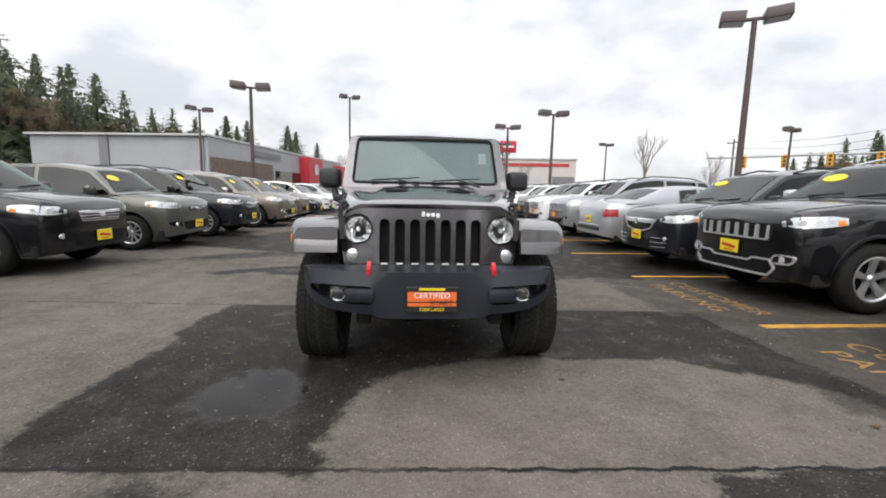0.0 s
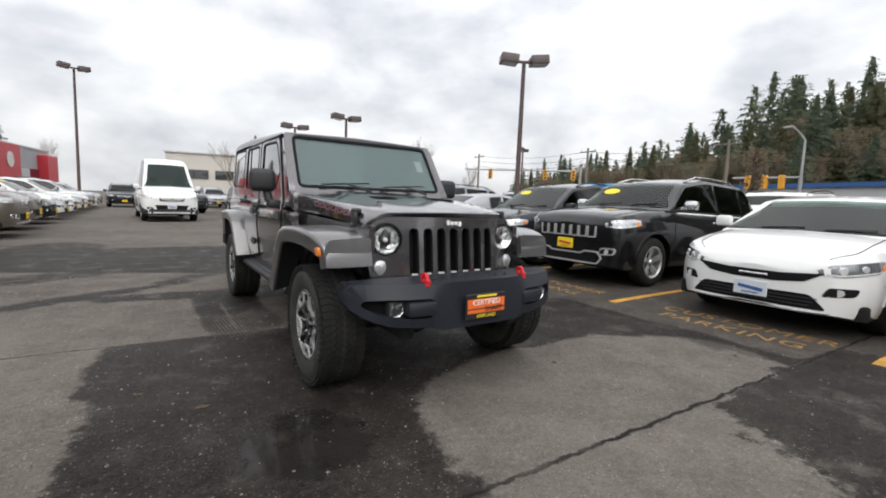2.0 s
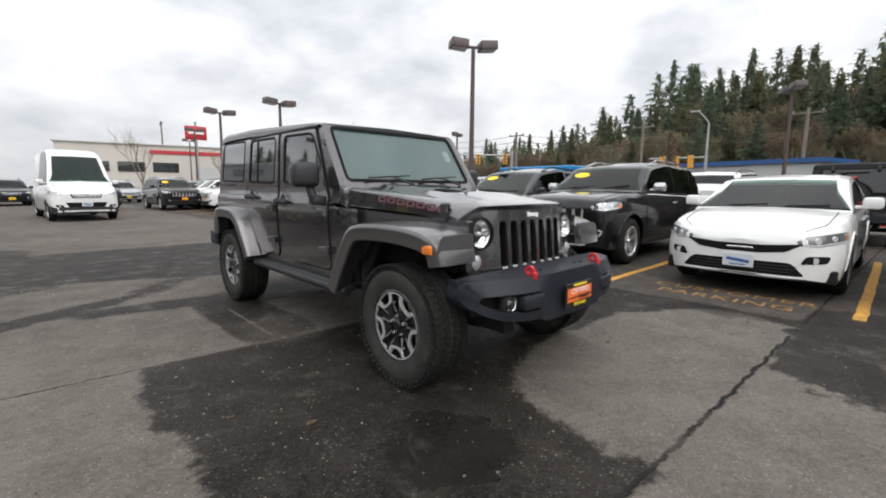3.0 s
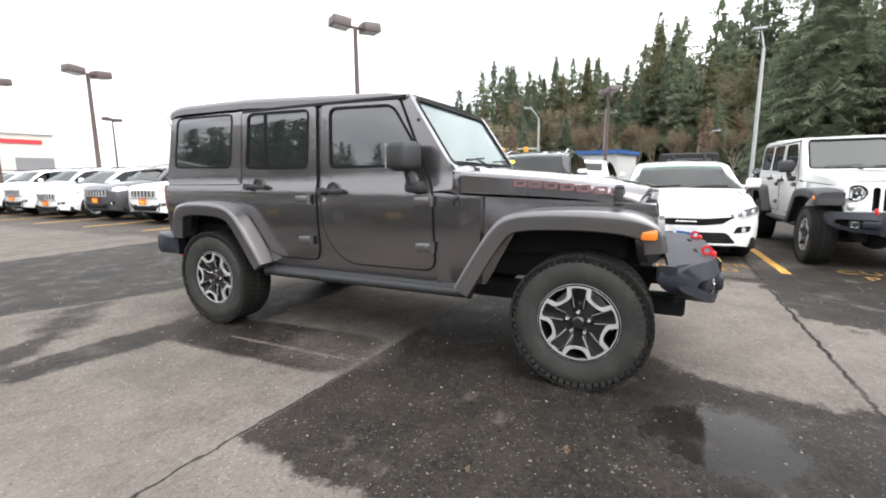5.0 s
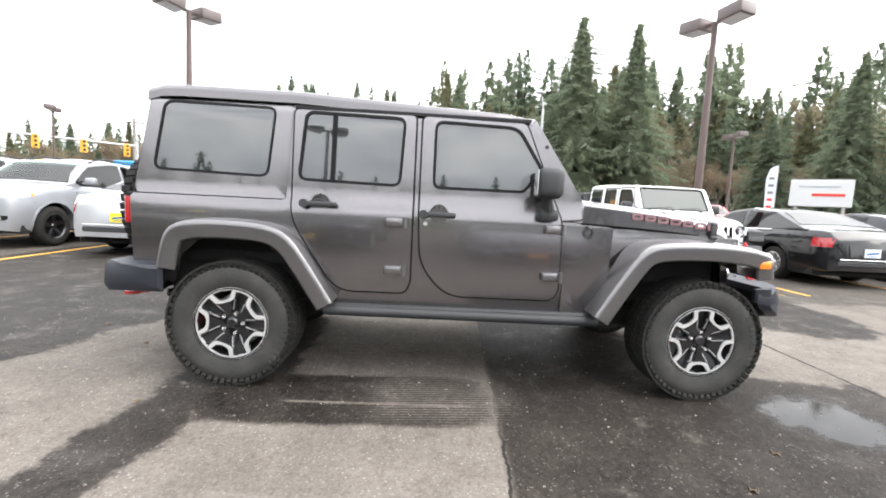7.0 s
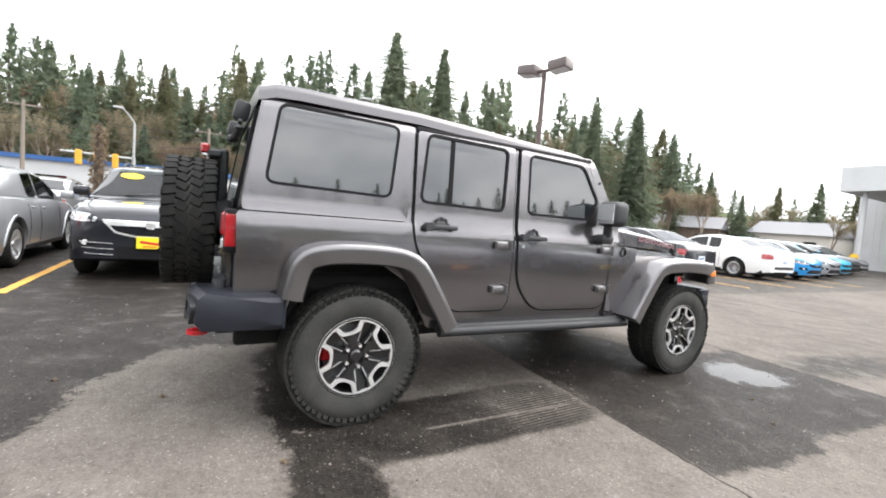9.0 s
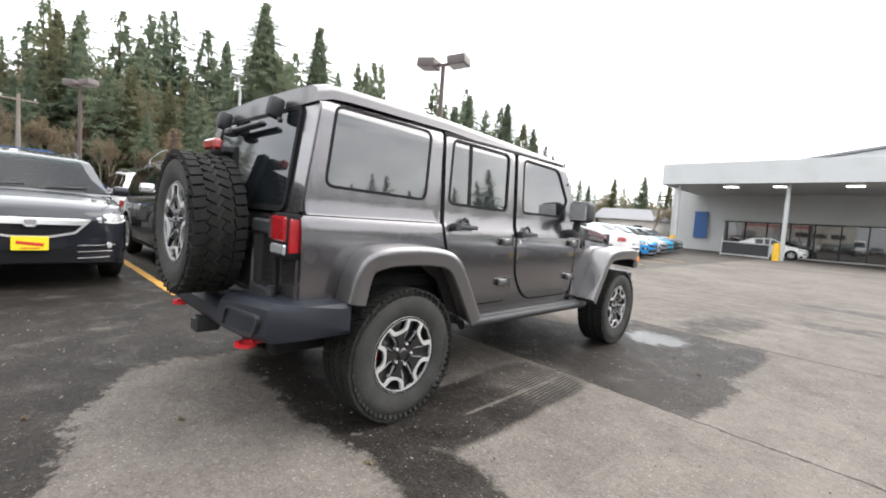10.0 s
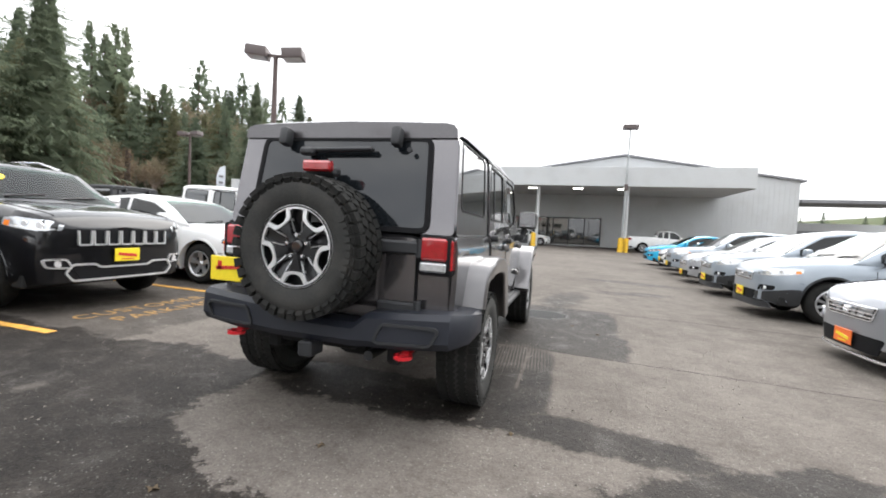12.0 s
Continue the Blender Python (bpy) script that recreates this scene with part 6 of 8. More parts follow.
        part("badge", bx((0, s.nose(0, gz + 0.02) - 0.024, gz + 0.015), (0.13, 0.02, 0.055), 0.018), CHROME, root)
        part("lower_intake", s.face([quad(hw * 0.50, hw * 0.58, gz - 0.40, gz - 0.23, 0.035)], 0.006, 0.02), SEAL, root)
        if trim == "cladding":
            part("lower_bumper", s.face([quad(hw * 0.80, hw * 0.76, gz - 0.50, gz - 0.395, 0.03)], 0.014, 0.03), BLACK_PLASTIC, root)
        elif trim == "chrome":
            part("bumper_bar", s.face([quad(hw * 0.72, hw * 0.72, gz - 0.46, gz - 0.435, 0.008)], 0.014, 0.02), CHROME, root)
        pz = gz - 0.29
    if plates == "yellow":
        plate(root, -0.035, pz, YELLOW, RED_INK)
    elif plates == "orange":
        plate(root, -0.035, pz, ORANGE, YELLOW)
    elif plates == "white":
        plate(root, -0.035, pz, PLATE_WHITE, BLUE_TRIM)
    plate(root, L + 0.012, p["deck"] - 0.38, PLATE_WHITE if tailplate == "white" else YELLOW, BLUE_TRIM, 1)
    part("rear_bumper_trim", bx((0, L - 0.01, s.zr + 0.24), (hw * 1.35, 0.05, 0.10), 0.02), BLACK_PLASTIC, root)
    if trim == "chrome" or kind == "sedan":
        part("exhaust_trim", bx((0, L + 0.012, s.zr + 0.32), (hw * 1.3, 0.02, 0.015), 0.005), CHROME, root)
    if sticker:
        yy = at[0] - 0.24
        bm = bmesh.new()
        zt = s.ghz(yy)
        sl = (s.ghz(yy + 0.03) - s.ghz(yy - 0.03)) / 0.06
        cyl(bm, (0, 0, -0.002), (0, 0, 0.002), 1.0, n=24)
        bmesh.ops.transform(bm, matrix=Matrix.Translation((-hw * 0.45, yy, zt + 0.026)) @ Matrix.Rotation(math.atan(sl), 4, "X") @ Matrix.Diagonal((0.16, 0.085, 1, 1)), verts=bm.verts[:])
        part("price_sticker", bm, YELLOW, root, "yellow oval price sticker")
    if kind in ("grand_suv", "crossover", "small_suv", "flat_wagon"):
        for sx in (-1, 1):
            bm = bmesh.new()
            pts = [Vector((sx * (s.gw(y_, s.ghz(y_)) - 0.10), y_, s.ghz(y_) + (0.045 if 0 < i_ < 5 else 0.0))) for i_, y_ in enumerate(np.linspace(at[0] + 0.22, re[0] + 0.05, 6))]
            for u, v in zip(pts, pts[1:]):
                cyl(bm, u, v, 0.016, n=6)
            part("roof_rail", bm, CHROME if trim == "chrome" else BLACK_PLASTIC, root)
    if near or trim == "chrome":
        for sx in (-1, 1):
            part("belt_trim", s.flank(cut[0] - 0.1, re[0] + 0.1, lambda y: s.top(y) - 0.034, lambda y: s.top(y) - 0.016, 0.008, sx, 12, 1), CHROME if trim == "chrome" else BLACK_PLASTIC, root)
    if near:
        for x0 in (-0.45, 0.2):
            yy = c[0] + 0.10
            part("wiper", rod((x0, yy - 0.03, s.ghz(yy - 0.03) + 0.03), (x0 + 0.44, yy + 0.02, s.ghz(yy + 0.02) + 0.03), 0.009, n=6), BLACK_PLASTIC, root)
    return root


# ---- ground: one sheet, flat in the lot, rising to the wooded slopes ----
def rise(x, y):
    z = 0.0
    d = x - 46
    if d > 0:
        z += (0.05 * d if d < 30 else 1.5 + 0.16 * (d - 30)) * min(1, max(0, (60 - y) / 40))
    d = -x - 75
    if d > 0:
        z += min(26, 0.17 * d)
    d = -y - 60
    if d > 0:
        z += min(5, 0.04 * d)
    return min(z, 26.0)


def asphalt():
    m, nt, b = grid_nodes("parking_lot_asphalt")
    N, K = nt.nodes, nt.links
    co = N.new("ShaderNodeTexCoord")
    P = co.outputs["Object"]

    def mth(op, a, c=None, clamp=False):
        n = N.new("ShaderNodeMath")
        n.operation, n.use_clamp = op, clamp
        for i, v in enumerate((a, c)):
            if v is None:
                continue
            if isinstance(v, (int, float)):
                n.inputs[i].default_value = v
            else:
                K.new(v, n.inputs[i])
        return n.outputs[0]

    def noise_(scale, detail=4.0, rough=0.5, vec=P):
        n = N.new("ShaderNodeTexNoise")
        n.inputs["Scale"].default_value, n.inputs["Detail"].default_value, n.inputs["Roughness"].default_value = scale, detail, rough
        K.new(vec, n.inputs["Vector"])
        return n.outputs["Fac"]

    def ramp(v, a, c, lo=0.0, hi=1.0):
        n = N.new("ShaderNodeMapRange")
        n.interpolation_type = "SMOOTHSTEP"
        n.inputs["From Min"].default_value, n.inputs["From Max"].default_value = a, c
        n.inputs["To Min"].default_value, n.inputs["To Max"].default_value = lo, hi
        K.new(v, n.inputs["Value"])
        return n.outputs[0]

    sep = N.new("ShaderNodeSeparateXYZ")
    K.new(P, sep.inputs[0])
    X, Y = sep.outputs[0], sep.outputs[1]
    wob = mth("ADD", mth("MULTIPLY", mth("SUBTRACT", noise_(1.3, 6.0, 0.62), 0.5), 0.75), mth("ADD", mth("MULTIPLY", mth("SUBTRACT", noise_(9.0, 4.0, 0.65), 0.5), 0.34), mth("MULTIPLY", mth("SUBTRACT", noise_(34.0, 3.0, 0.6), 0.5), 0.12)))

    def blob(cx, cy, hx, hy, rot=0.0, k=2.0):
        """Distance-like field, below zero inside a rounded patch."""
        c, s = math.cos(radians(rot)), math.sin(radians(rot))
        dx, dy = mth("SUBTRACT", X, cx), mth("SUBTRACT", Y, cy)
        u = mth("ADD", mth("MULTIPLY", dx, c), mth("MULTIPLY", dy, s))
        v = mth("SUBTRACT", mth("MULTIPLY", dy, c), mth("MULTIPLY", dx, s))
        a = mth("POWER", mth("ABSOLUTE", mth("DIVIDE", u, hx)), k)
        d = mth("POWER", mth("ABSOLUTE", mth("DIVIDE", v, hy)), k)
        r = mth("POWER", mth("ADD", a, d), 1.0 / k)
        return mth("MULTIPLY", mth("SUBTRACT", r, 1.0), min(hx, hy))

    def union(*f):
        o = f[0]
        for g in f[1:]:
            o = mth("MINIMUM", o, g)
        return o

    seam1 = mth("SUBTRACT", Y, mth("SUBTRACT", 1.262, mth("MULTIPLY", X, 0.062)))
    seam2 = mth("SUBTRACT", Y, mth("SUBTRACT", -1.46, mth("MULTIPLY", X, 0.04)))
    # the wet slab before the car, bounded by the two seams, with a dry lobe in it
    wetA = mth("ADD", blob(0.42, -0.05, 2.44, 2.6, 0, 8.0), mth("MULTIPLY", wob, 0.55))
    wetA = mth("MAXIMUM", wetA, mth("ADD", seam1, mth("MULTIPLY", wob, 0.03)))
    wetA = mth("MAXIMUM", wetA, mth("SUBTRACT", mth("MULTIPLY", wob, 0.35), mth("ADD", seam2, 0.02)))
    lobe = mth("ADD", blob(1.06, -1.16, 1.56, 1.0, -4, 2.5), mth("MULTIPLY", wob, 0.42))
    wetA = mth("MAXIMUM", wetA, mth("MULTIPLY", lobe, -1.0))
    # damp band along the parked row, and streaks behind
    bandE = mth("ADD", mth("SUBTRACT", 2.55, X), mth("MULTIPLY", wob, 1.1))
    bandE = mth("MAXIMUM", bandE, mth("SUBTRACT", X, 11.0))
    tri = mth("ADD", blob(2.3, -2.5, 1.5, 1.0, 0, 3.0), wob)
    rearE = mth("SUBTRACT", mth("SUBTRACT", 0.78, X), mth("MULTIPLY", mth("MAXIMUM", mth("SUBTRACT", Y, 3.98), 0.0), 2.4))
    rearE = mth("ADD", mth("MAXIMUM", rearE, mth("SUBTRACT", 2.9, Y)), mth("MULTIPLY", wob, 0.9))
    rearE = mth("MAXIMUM", rearE, mth("SUBTRACT", Y, 8.6))
    # the tyre's wet track, the strip behind it and the damp under the tail, round two dry islands
    track = mth("ADD", blob(-0.96, 2.22, 0.33, 0.84, 2, 7.0), mth("MULTIPLY", wob, 0.16))
    strip_ = union(mth("ADD", blob(-1.42, 3.17, 0.75, 0.20, -6, 3.0), mth("MULTIPLY", wob, 0.45)), mth("ADD", blob(-2.2, 3.55, 0.75, 0.16, 28, 2.5), mth("MULTIPLY", wob, 0.6)))
    streaks = union(mth("ADD", blob(-1.9, 5.6, 2.6, 0.36, 28, 2.2), mth("MULTIPLY", wob, 0.8)), mth("ADD", blob(-1.32, -2.5, 0.30, 1.05, -14, 2.2), mth("MULTIPLY", wob, 0.8)), mth("ADD", blob(-2.6, -4.2, 0.7, 0.25, 20, 2.0), wob),
                    mth("ADD", blob(-3.0, -6.6, 1.1, 0.3, -10, 2.0), wob), mth("ADD", blob(-3.3, 8.5, 0.8, 1.6, -10, 2.0), wob), mth("ADD", blob(-0.4, 6.6, 1.6, 0.5, 10, 2.2), wob), mth("ADD", blob(-1.2, 4.35, 0.5, 0.16, 50, 2.2), mth("MULTIPLY", wob, 0.9)))
    rearW = mth("ADD", blob(-0.20, 3.02, 0.95, 0.36, 0, 4.0), mth("MULTIPLY", wob, 0.5))
    rear = union(rearE, rearW, track, strip_)
    isle = union(mth("ADD", blob(0.04, 3.84, 0.72, 0.41, -6, 2.4), mth("MULTIPLY", wob, 1.5)), mth("ADD", blob(-1.02, 3.66, 0.40, 0.24, -14, 2.2), mth("MULTIPLY", wob, 1.4)))
    rear = mth("MAXIMUM", rear, mth("MULTIPLY", isle, -1.0))
    wet = union(wetA, tri, rear)
    damp = streaks
    # comb of the tyre's ribs at the end of its wet track
    comb = ramp(mth("SINE", mth("MULTIPLY", mth("ADD", X, mth("MULTIPLY", Y, 0.06)), 210.0)), -0.2, 0.35)
    there = ramp(blob(-0.90, 1.66, 0.34, 0.44, 2, 3.0), 0.10, -0.12)
    patchy = ramp(noise_(5.5, 6.0, 0.7), 0.36, 0.52, 0.30, 0.95)
    W = mth("MAXIMUM", ramp(wet, 0.03, -0.03), mth("MAXIMUM", mth("MULTIPLY", ramp(damp, 0.12, -0.08), patchy), mth("MULTIPLY", ramp(bandE, 0.05, -0.05), 0.58)))
    W = mth("MULTIPLY", W, mth("SUBTRACT", 1.0, mth("MULTIPLY", there, mth("MULTIPLY", comb, 0.75))))
    # dry line that splits the track
    split = mth("MULTIPLY", ramp(mth("ABSOLUTE", mth("ADD", X, 1.03)), 0.022, 0.006), ramp(mth("ABSOLUTE", mth("SUBTRACT", Y, 2.0)), 0.62, 0.5))
    W = mth("MULTIPLY", W, mth("SUBTRACT", 1.0, mth("MULTIPLY", split, 0.8)))
    # drier spots within the damp behind the car
    W = mth("MULTIPLY", W, ramp(noise_(2.1, 5.0, 0.6), 0.30, 0.42, 0.55, 1.0))
    pud = mth("ADD", blob(-1.06, -0.72, 0.34, 0.33, 20, 2.4), mth("MULTIPLY", wob, 0.9))
    pud = mth("MAXIMUM", pud, mth("SUBTRACT", mth("MULTIPLY", wob, 0.2), mth("ADD", seam2, 0.0)))
    PUD = mth("MULTIPLY", ramp(pud, 0.03, -0.09), 0.97)
    crack = mth("MULTIPLY", mth("SUBTRACT", noise_(7.0, 4.0, 0.7), 0.5), 0.085)
    c1 = mth("MULTIPLY", ramp(mth("ABSOLUTE", mth("ADD", seam1, crack)), 0.011, 0.003), ramp(X, -1.15, -1.5, 0.35, 0.95))
    c2 = ramp(mth("ABSOLUTE", mth("ADD", seam2, crack)), 0.019, 0.005)
    c3 = ramp(mth("ABSOLUTE", mth("ADD", mth("ADD", mth("SUBTRACT", Y, 9.3), mth("MULTIPLY", X, 0.03)), crack)), 0.02, 0.006)
    c4 = ramp(mth("ABSOLUTE", mth("ADD", mth("ADD", mth("ADD", Y, 6.1), mth("MULTIPLY", X, 0.03)), crack)), 0.02, 0.006)
    CR = mth("MAXIMUM", mth("MAXIMUM", c1, c2), mth("MAXIMUM", c3, c4))
    CR = mth("MULTIPLY", CR, ramp(noise_(1.7), 0.25, 0.5, 0.35, 1.0))
    # colours
    big, mid, fine = noise_(0.35, 5.0, 0.6), noise_(3.2, 5.0, 0.65), noise_(70.0, 3.0, 0.7)
    grit = noise_(24.0, 4.0, 0.75)
    vor = N.new("ShaderNodeTexVoronoi")
    vor.inputs["Scale"].default_value = 62.0
    K.new(P, vor.inputs["Vector"])
    stones = ramp(vor.outputs["Distance"], 0.10, 0.42, 1.0, 0.0)
    scol = N.new("ShaderNodeSeparateColor")
    K.new(vor.outputs["Color"], scol.inputs[0])
    pale = mth("MULTIPLY", stones, ramp(scol.outputs[0], 0.62, 0.92))
    tone = mth("ADD", mth("MULTIPLY", big, 0.40), mth("ADD", mth("MULTIPLY", mid, 0.40), mth("ADD", mth("MULTIPLY", fine, 0.45), mth("MULTIPLY", grit, 0.45))))

    def mixc(f, a, c):
        n = N.new("ShaderNodeMix")
        n.data_type = "RGBA"
        for k, v in (("Factor", f), ("A", a), ("B", c)):
            if isinstance(v, tuple):
                n.inputs[k].default_value = (*v, 1)
            elif isinstance(v, (int, float)):
                n.inputs[k].default_value = v
            else:
                K.new(v, n.inputs[k])
        return n.outputs["Result"]

    dry = mixc(ramp(tone, 0.62, 1.06), (0.073, 0.064, 0.056), (0.170, 0.151, 0.134))
    wetc = mixc(ramp(tone, 0.62, 1.06), (0.004, 0.0035, 0.0031), (0.042, 0.036, 0.031))
    col = mixc(W, dry, wetc)
    col = mixc(mth("MULTIPLY", mth("MULTIPLY", pale, mth("SUBTRACT", 1.0, PUD)), mth("MULTIPLY", ramp(mid, 0.35, 0.65, 0.25, 0.9), mth("SUBTRACT", 1.0, mth("MULTIPLY", W, 0.38)))), col, (0.30, 0.29, 0.27))
    col = mixc(mth("MULTIPLY", PUD, 0.6), col, (0.012, 0.0115, 0.011))
    col = mixc(CR, col, (0.018, 0.017, 0.016))
    # grass beyond the lot and road
    grass = mixc(noise_(0.8, 6.0), (0.035, 0.055, 0.018), (0.085, 0.095, 0.04))
    far = mth("MAXIMUM", ramp(mth("SUBTRACT", X, mth("MULTIPLY", big, 3.0)), 47.0, 48.0), ramp(mth("MULTIPLY", X, -1.0), 78.0, 80.0))
    far = mth("MAXIMUM", far, ramp(mth("MULTIPLY", Y, -1.0), 66.0, 68.0))
    col = mixc(far, col, grass)
    K.new(col, b.inputs["Base Color"])
    r = mixc(W, (0.88, 0.88, 0.88), (0.58, 0.58, 0.58))
    r = mixc(mth("MULTIPLY", W, ramp(mid, 0.52, 0.70)), r, (0.40, 0.40, 0.40))
    r = mixc(PUD, r, (0.04, 0.04, 0.04))
    K.new(r, b.inputs["Roughness"])
    K.new(mixc(PUD, (0.10, 0.10, 0.10), (0.11, 0.11, 0.11)), b.inputs["Specular IOR Level"])
    hgt = mth("ADD", mth("ADD", mth("MULTIPLY", fine, 0.5), mth("MULTIPLY", grit, 0.6)), mth("ADD", mth("MULTIPLY", stones, 0.5), mth("MULTIPLY", CR, -2.0)))
    hgt = mth("MULTIPLY", hgt, mth("SUBTRACT", 1.0, PUD))
    bp = N.new("ShaderNodeBump")
    bp.inputs["Strength"].default_value, bp.inputs["Distance"].default_value = 0.7, 0.007
    K.new(hgt, bp.inputs["Height"])
    K.new(bp.outputs[0], b.inputs["Normal"])
    return m


bm = bmesh.new()
xs = sorted(set([-600, -400, -260, -180, -130, -100, -85, -75, -60, -40, -20, 0, 20, 40, 46, 60, 76, 90, 110, 140, 180, 240, 320, 450, 600]))
ys = sorted(set([-600, -400, -260, -180, -130, -100, -80, -60, -40, -20, 0, 20, 40, 60, 90, 130, 180, 260, 400, 600]))
rows = [[bm.verts.new((x, y, rise(x, y))) for y in ys] for x in xs]
for a, b_ in zip(rows, rows[1:]):
    for i in range(len(ys) - 1):
        bm.faces.new((a[i], b_[i], b_[i + 1], a[i + 1]))
ground = part("ground", bm, asphalt(), None)
tagged(ground, "grey weathered asphalt lot with damp patches and cracks", "ground", kind="structure")


# ---- painted bay lines and lettering ----
def strip(x0, y0, x1, y1, w, label="worn yellow parking bay line on asphalt"):
    a, b_ = Vector((x0, y0, 0)), Vector((x1, y1, 0))
    d = b_ - a
    L = d.length
    bm = bmesh.new()
    n = max(2, int(L / 0.12))
    t = d.normalized()
    s = Vector((-t.y, t.x, 0))
    rings = []
    for i in range(n + 1):
        j = random.uniform(-0.008, 0.008)
        c = a + d * i / n
        rings.append([c + s * (w / 2 + j), c + s * (w / 2 + j) + Vector((0, 0, 0.004)), c - s * (w / 2 - j) + Vector((0, 0, 0.004)), c - s * (w / 2 - j)])
    loft(bm, rings)
    ob = part("parking_line", bm, LINE_PAINT)
    return tagged(ob, label, "road marking", "bay lines", "structure")


BAYS_E = [-17.2, -14.65, -12.1, -9.55, -7.0, -4.45, -1.93, 0.58, 3.08, 5.65, 8.25, 10.85, 13.45, 16.05, 18.65, 21.25, 23.85]
for yb in BAYS_E:
    strip(3.25, yb, 8.2, yb + 0.02, 0.10)
for yb in (1.8, -0.75, -3.35):
    for k, (word, hgt) in enumerate((("CUSTOMER", 0.30), ("PARKING", 0.30))):
        ob = letters(word, hgt, LINE_FADED, pose(3.62 - 0.36 * k, yb, 0.003, 0, 0, -90), None, 0.001, "pavement_lettering", 1.12)
        tagged(ob, "faded yellow stencilled pavement lettering", "road marking", "bay lettering", "structure")

# loose grit and leaf scraps on the asphalt round the car
rg = random.Random(3)
gv, gf = [], []
for i in range(2600):
    x, y = rg.uniform(-3.2, 3.0), rg.uniform(-2.6, 5.6)
    r = rg.choice((0.003, 0.004, 0.005, 0.007, 0.010))
    k = len(gv)
    a = rg.uniform(0, 6.28)
    for j in range(4):
        t = a + j * 1.571
        gv.append((x + r * rg.uniform(0.7, 1.3) * math.cos(t), y + r * rg.uniform(0.7, 1.3) * math.sin(t), -0.001))
    gv.append((x + rg.uniform(-r, r) * 0.3, y + rg.uniform(-r, r) * 0.3, r * rg.uniform(0.5, 1.0)))
    gf += [(k + j, k + (j + 1) % 4, k + 4) for j in range(4)]
me = bpy.data.meshes.new("grit")
me.from_pydata(gv, [], gf)
me.materials.append(leaf_mat("grit_stone", (0.06, 0.055, 0.05), (0.34, 0.31, 0.28)))
tagged(new("loose_grit", me), "scattered pale grit and chips on the asphalt", "grit", kind="stuff")
for x, y, r in ((-1.45, -0.05, 0.03), (0.9, -0.55, 0.025), (2.05, -0.35, 0.03), (-0.15, 3.9, 0.03), (-1.1, 3.35, 0.025), (0.3, 4.5, 0.03), (-1.75, 0.3, 0.022), (2.4, -1.2, 0.03)):
    bm = bmesh.new()
    bm.faces.new([bm.verts.new((x + r * q * math.cos(t), y + r * q * math.sin(t), 0.006 + 0.006 * math.sin(3 * t))) for t, q in ((0, 1.5), (0.9, 0.6), (1.7, 0.9), (2.6, 0.5), (3.3, 1.1), (4.2, 0.6), (5.0, 0.9), (5.7, 0.6))])
    tagged(part("fallen_leaf", bm, BROWN_LEAVES, smooth=0), "brown fallen leaf on wet asphalt", "leaf", "fallen leaves")


# ---- lamp posts ----
def lamp_post(x, y, h, yaw=0.0, heads=2, label="brown steel lot lamp post with twin box lamps"):
    root = tagged(new("lamp_post"), label, "lamp post", "lot lamp posts")
    root.matrix_basis = pose(x, y, 0, 0, 0.4, 0) @ pose(0, 0, 0, 0, 0, yaw)
    part("base", rod((0, 0, 0), (0, 0, 0.55), 0.28, 0.26, 16), CONCRETE, root)
    part("pole", rod((0, 0, 0.5), (0, 0, h - 0.05), 0.095, 0.065, 12), POLE_BROWN, root)
    bm = bmesh.new()
    box(bm, (0, 0, h - 0.06), (1.0 if heads == 2 else 0.5, 0.08, 0.08), 0.01)
    part("arm", bm, POLE_BROWN, root)
    for sd in ((-1, 1) if heads == 2 else (1,)):
        bm = bmesh.new()
        box(bm, (sd * 0.50, 0, h), (0.58, 0.52, 0.28), 0.03, Euler((0, -sd * 0.08, 0)), 2)
        hd = part("lamp_head", bm, HEAD_BROWN, root)
        part("lamp_lens", bx((sd * 0.50, 0, h - 0.138), (0.48, 0.42, 0.02), 0.004, Euler((0, -sd * 0.08, 0))), LAMP_GLASS, hd)
    return root


for args in ((8.78, 8.3, 5.95, -30), (7.07, -4.82, 5.82, 20), (-7.14, 16.8, 5.6, 10), (5.83, 24.7, 5.4, 5), (7.3, 20.2, 5.5, 5), (-5.2, 33.0, 8.6, 20), (-14.0, 27.0, 6.3, 40),
             (9.5, 44.0, 6.5, 10), (24, 2, 6.0, 30), (22, -16, 6.0, 0), (26, 26, 6.0, 25), (-19, -6, 6.0, 15), (-16, 6.0, 6.0, 60), (20, 42, 6.5, 15), (13, 60, 7, 0)):
    lamp_post(*args)


# ---- trees ----
TREES = {}


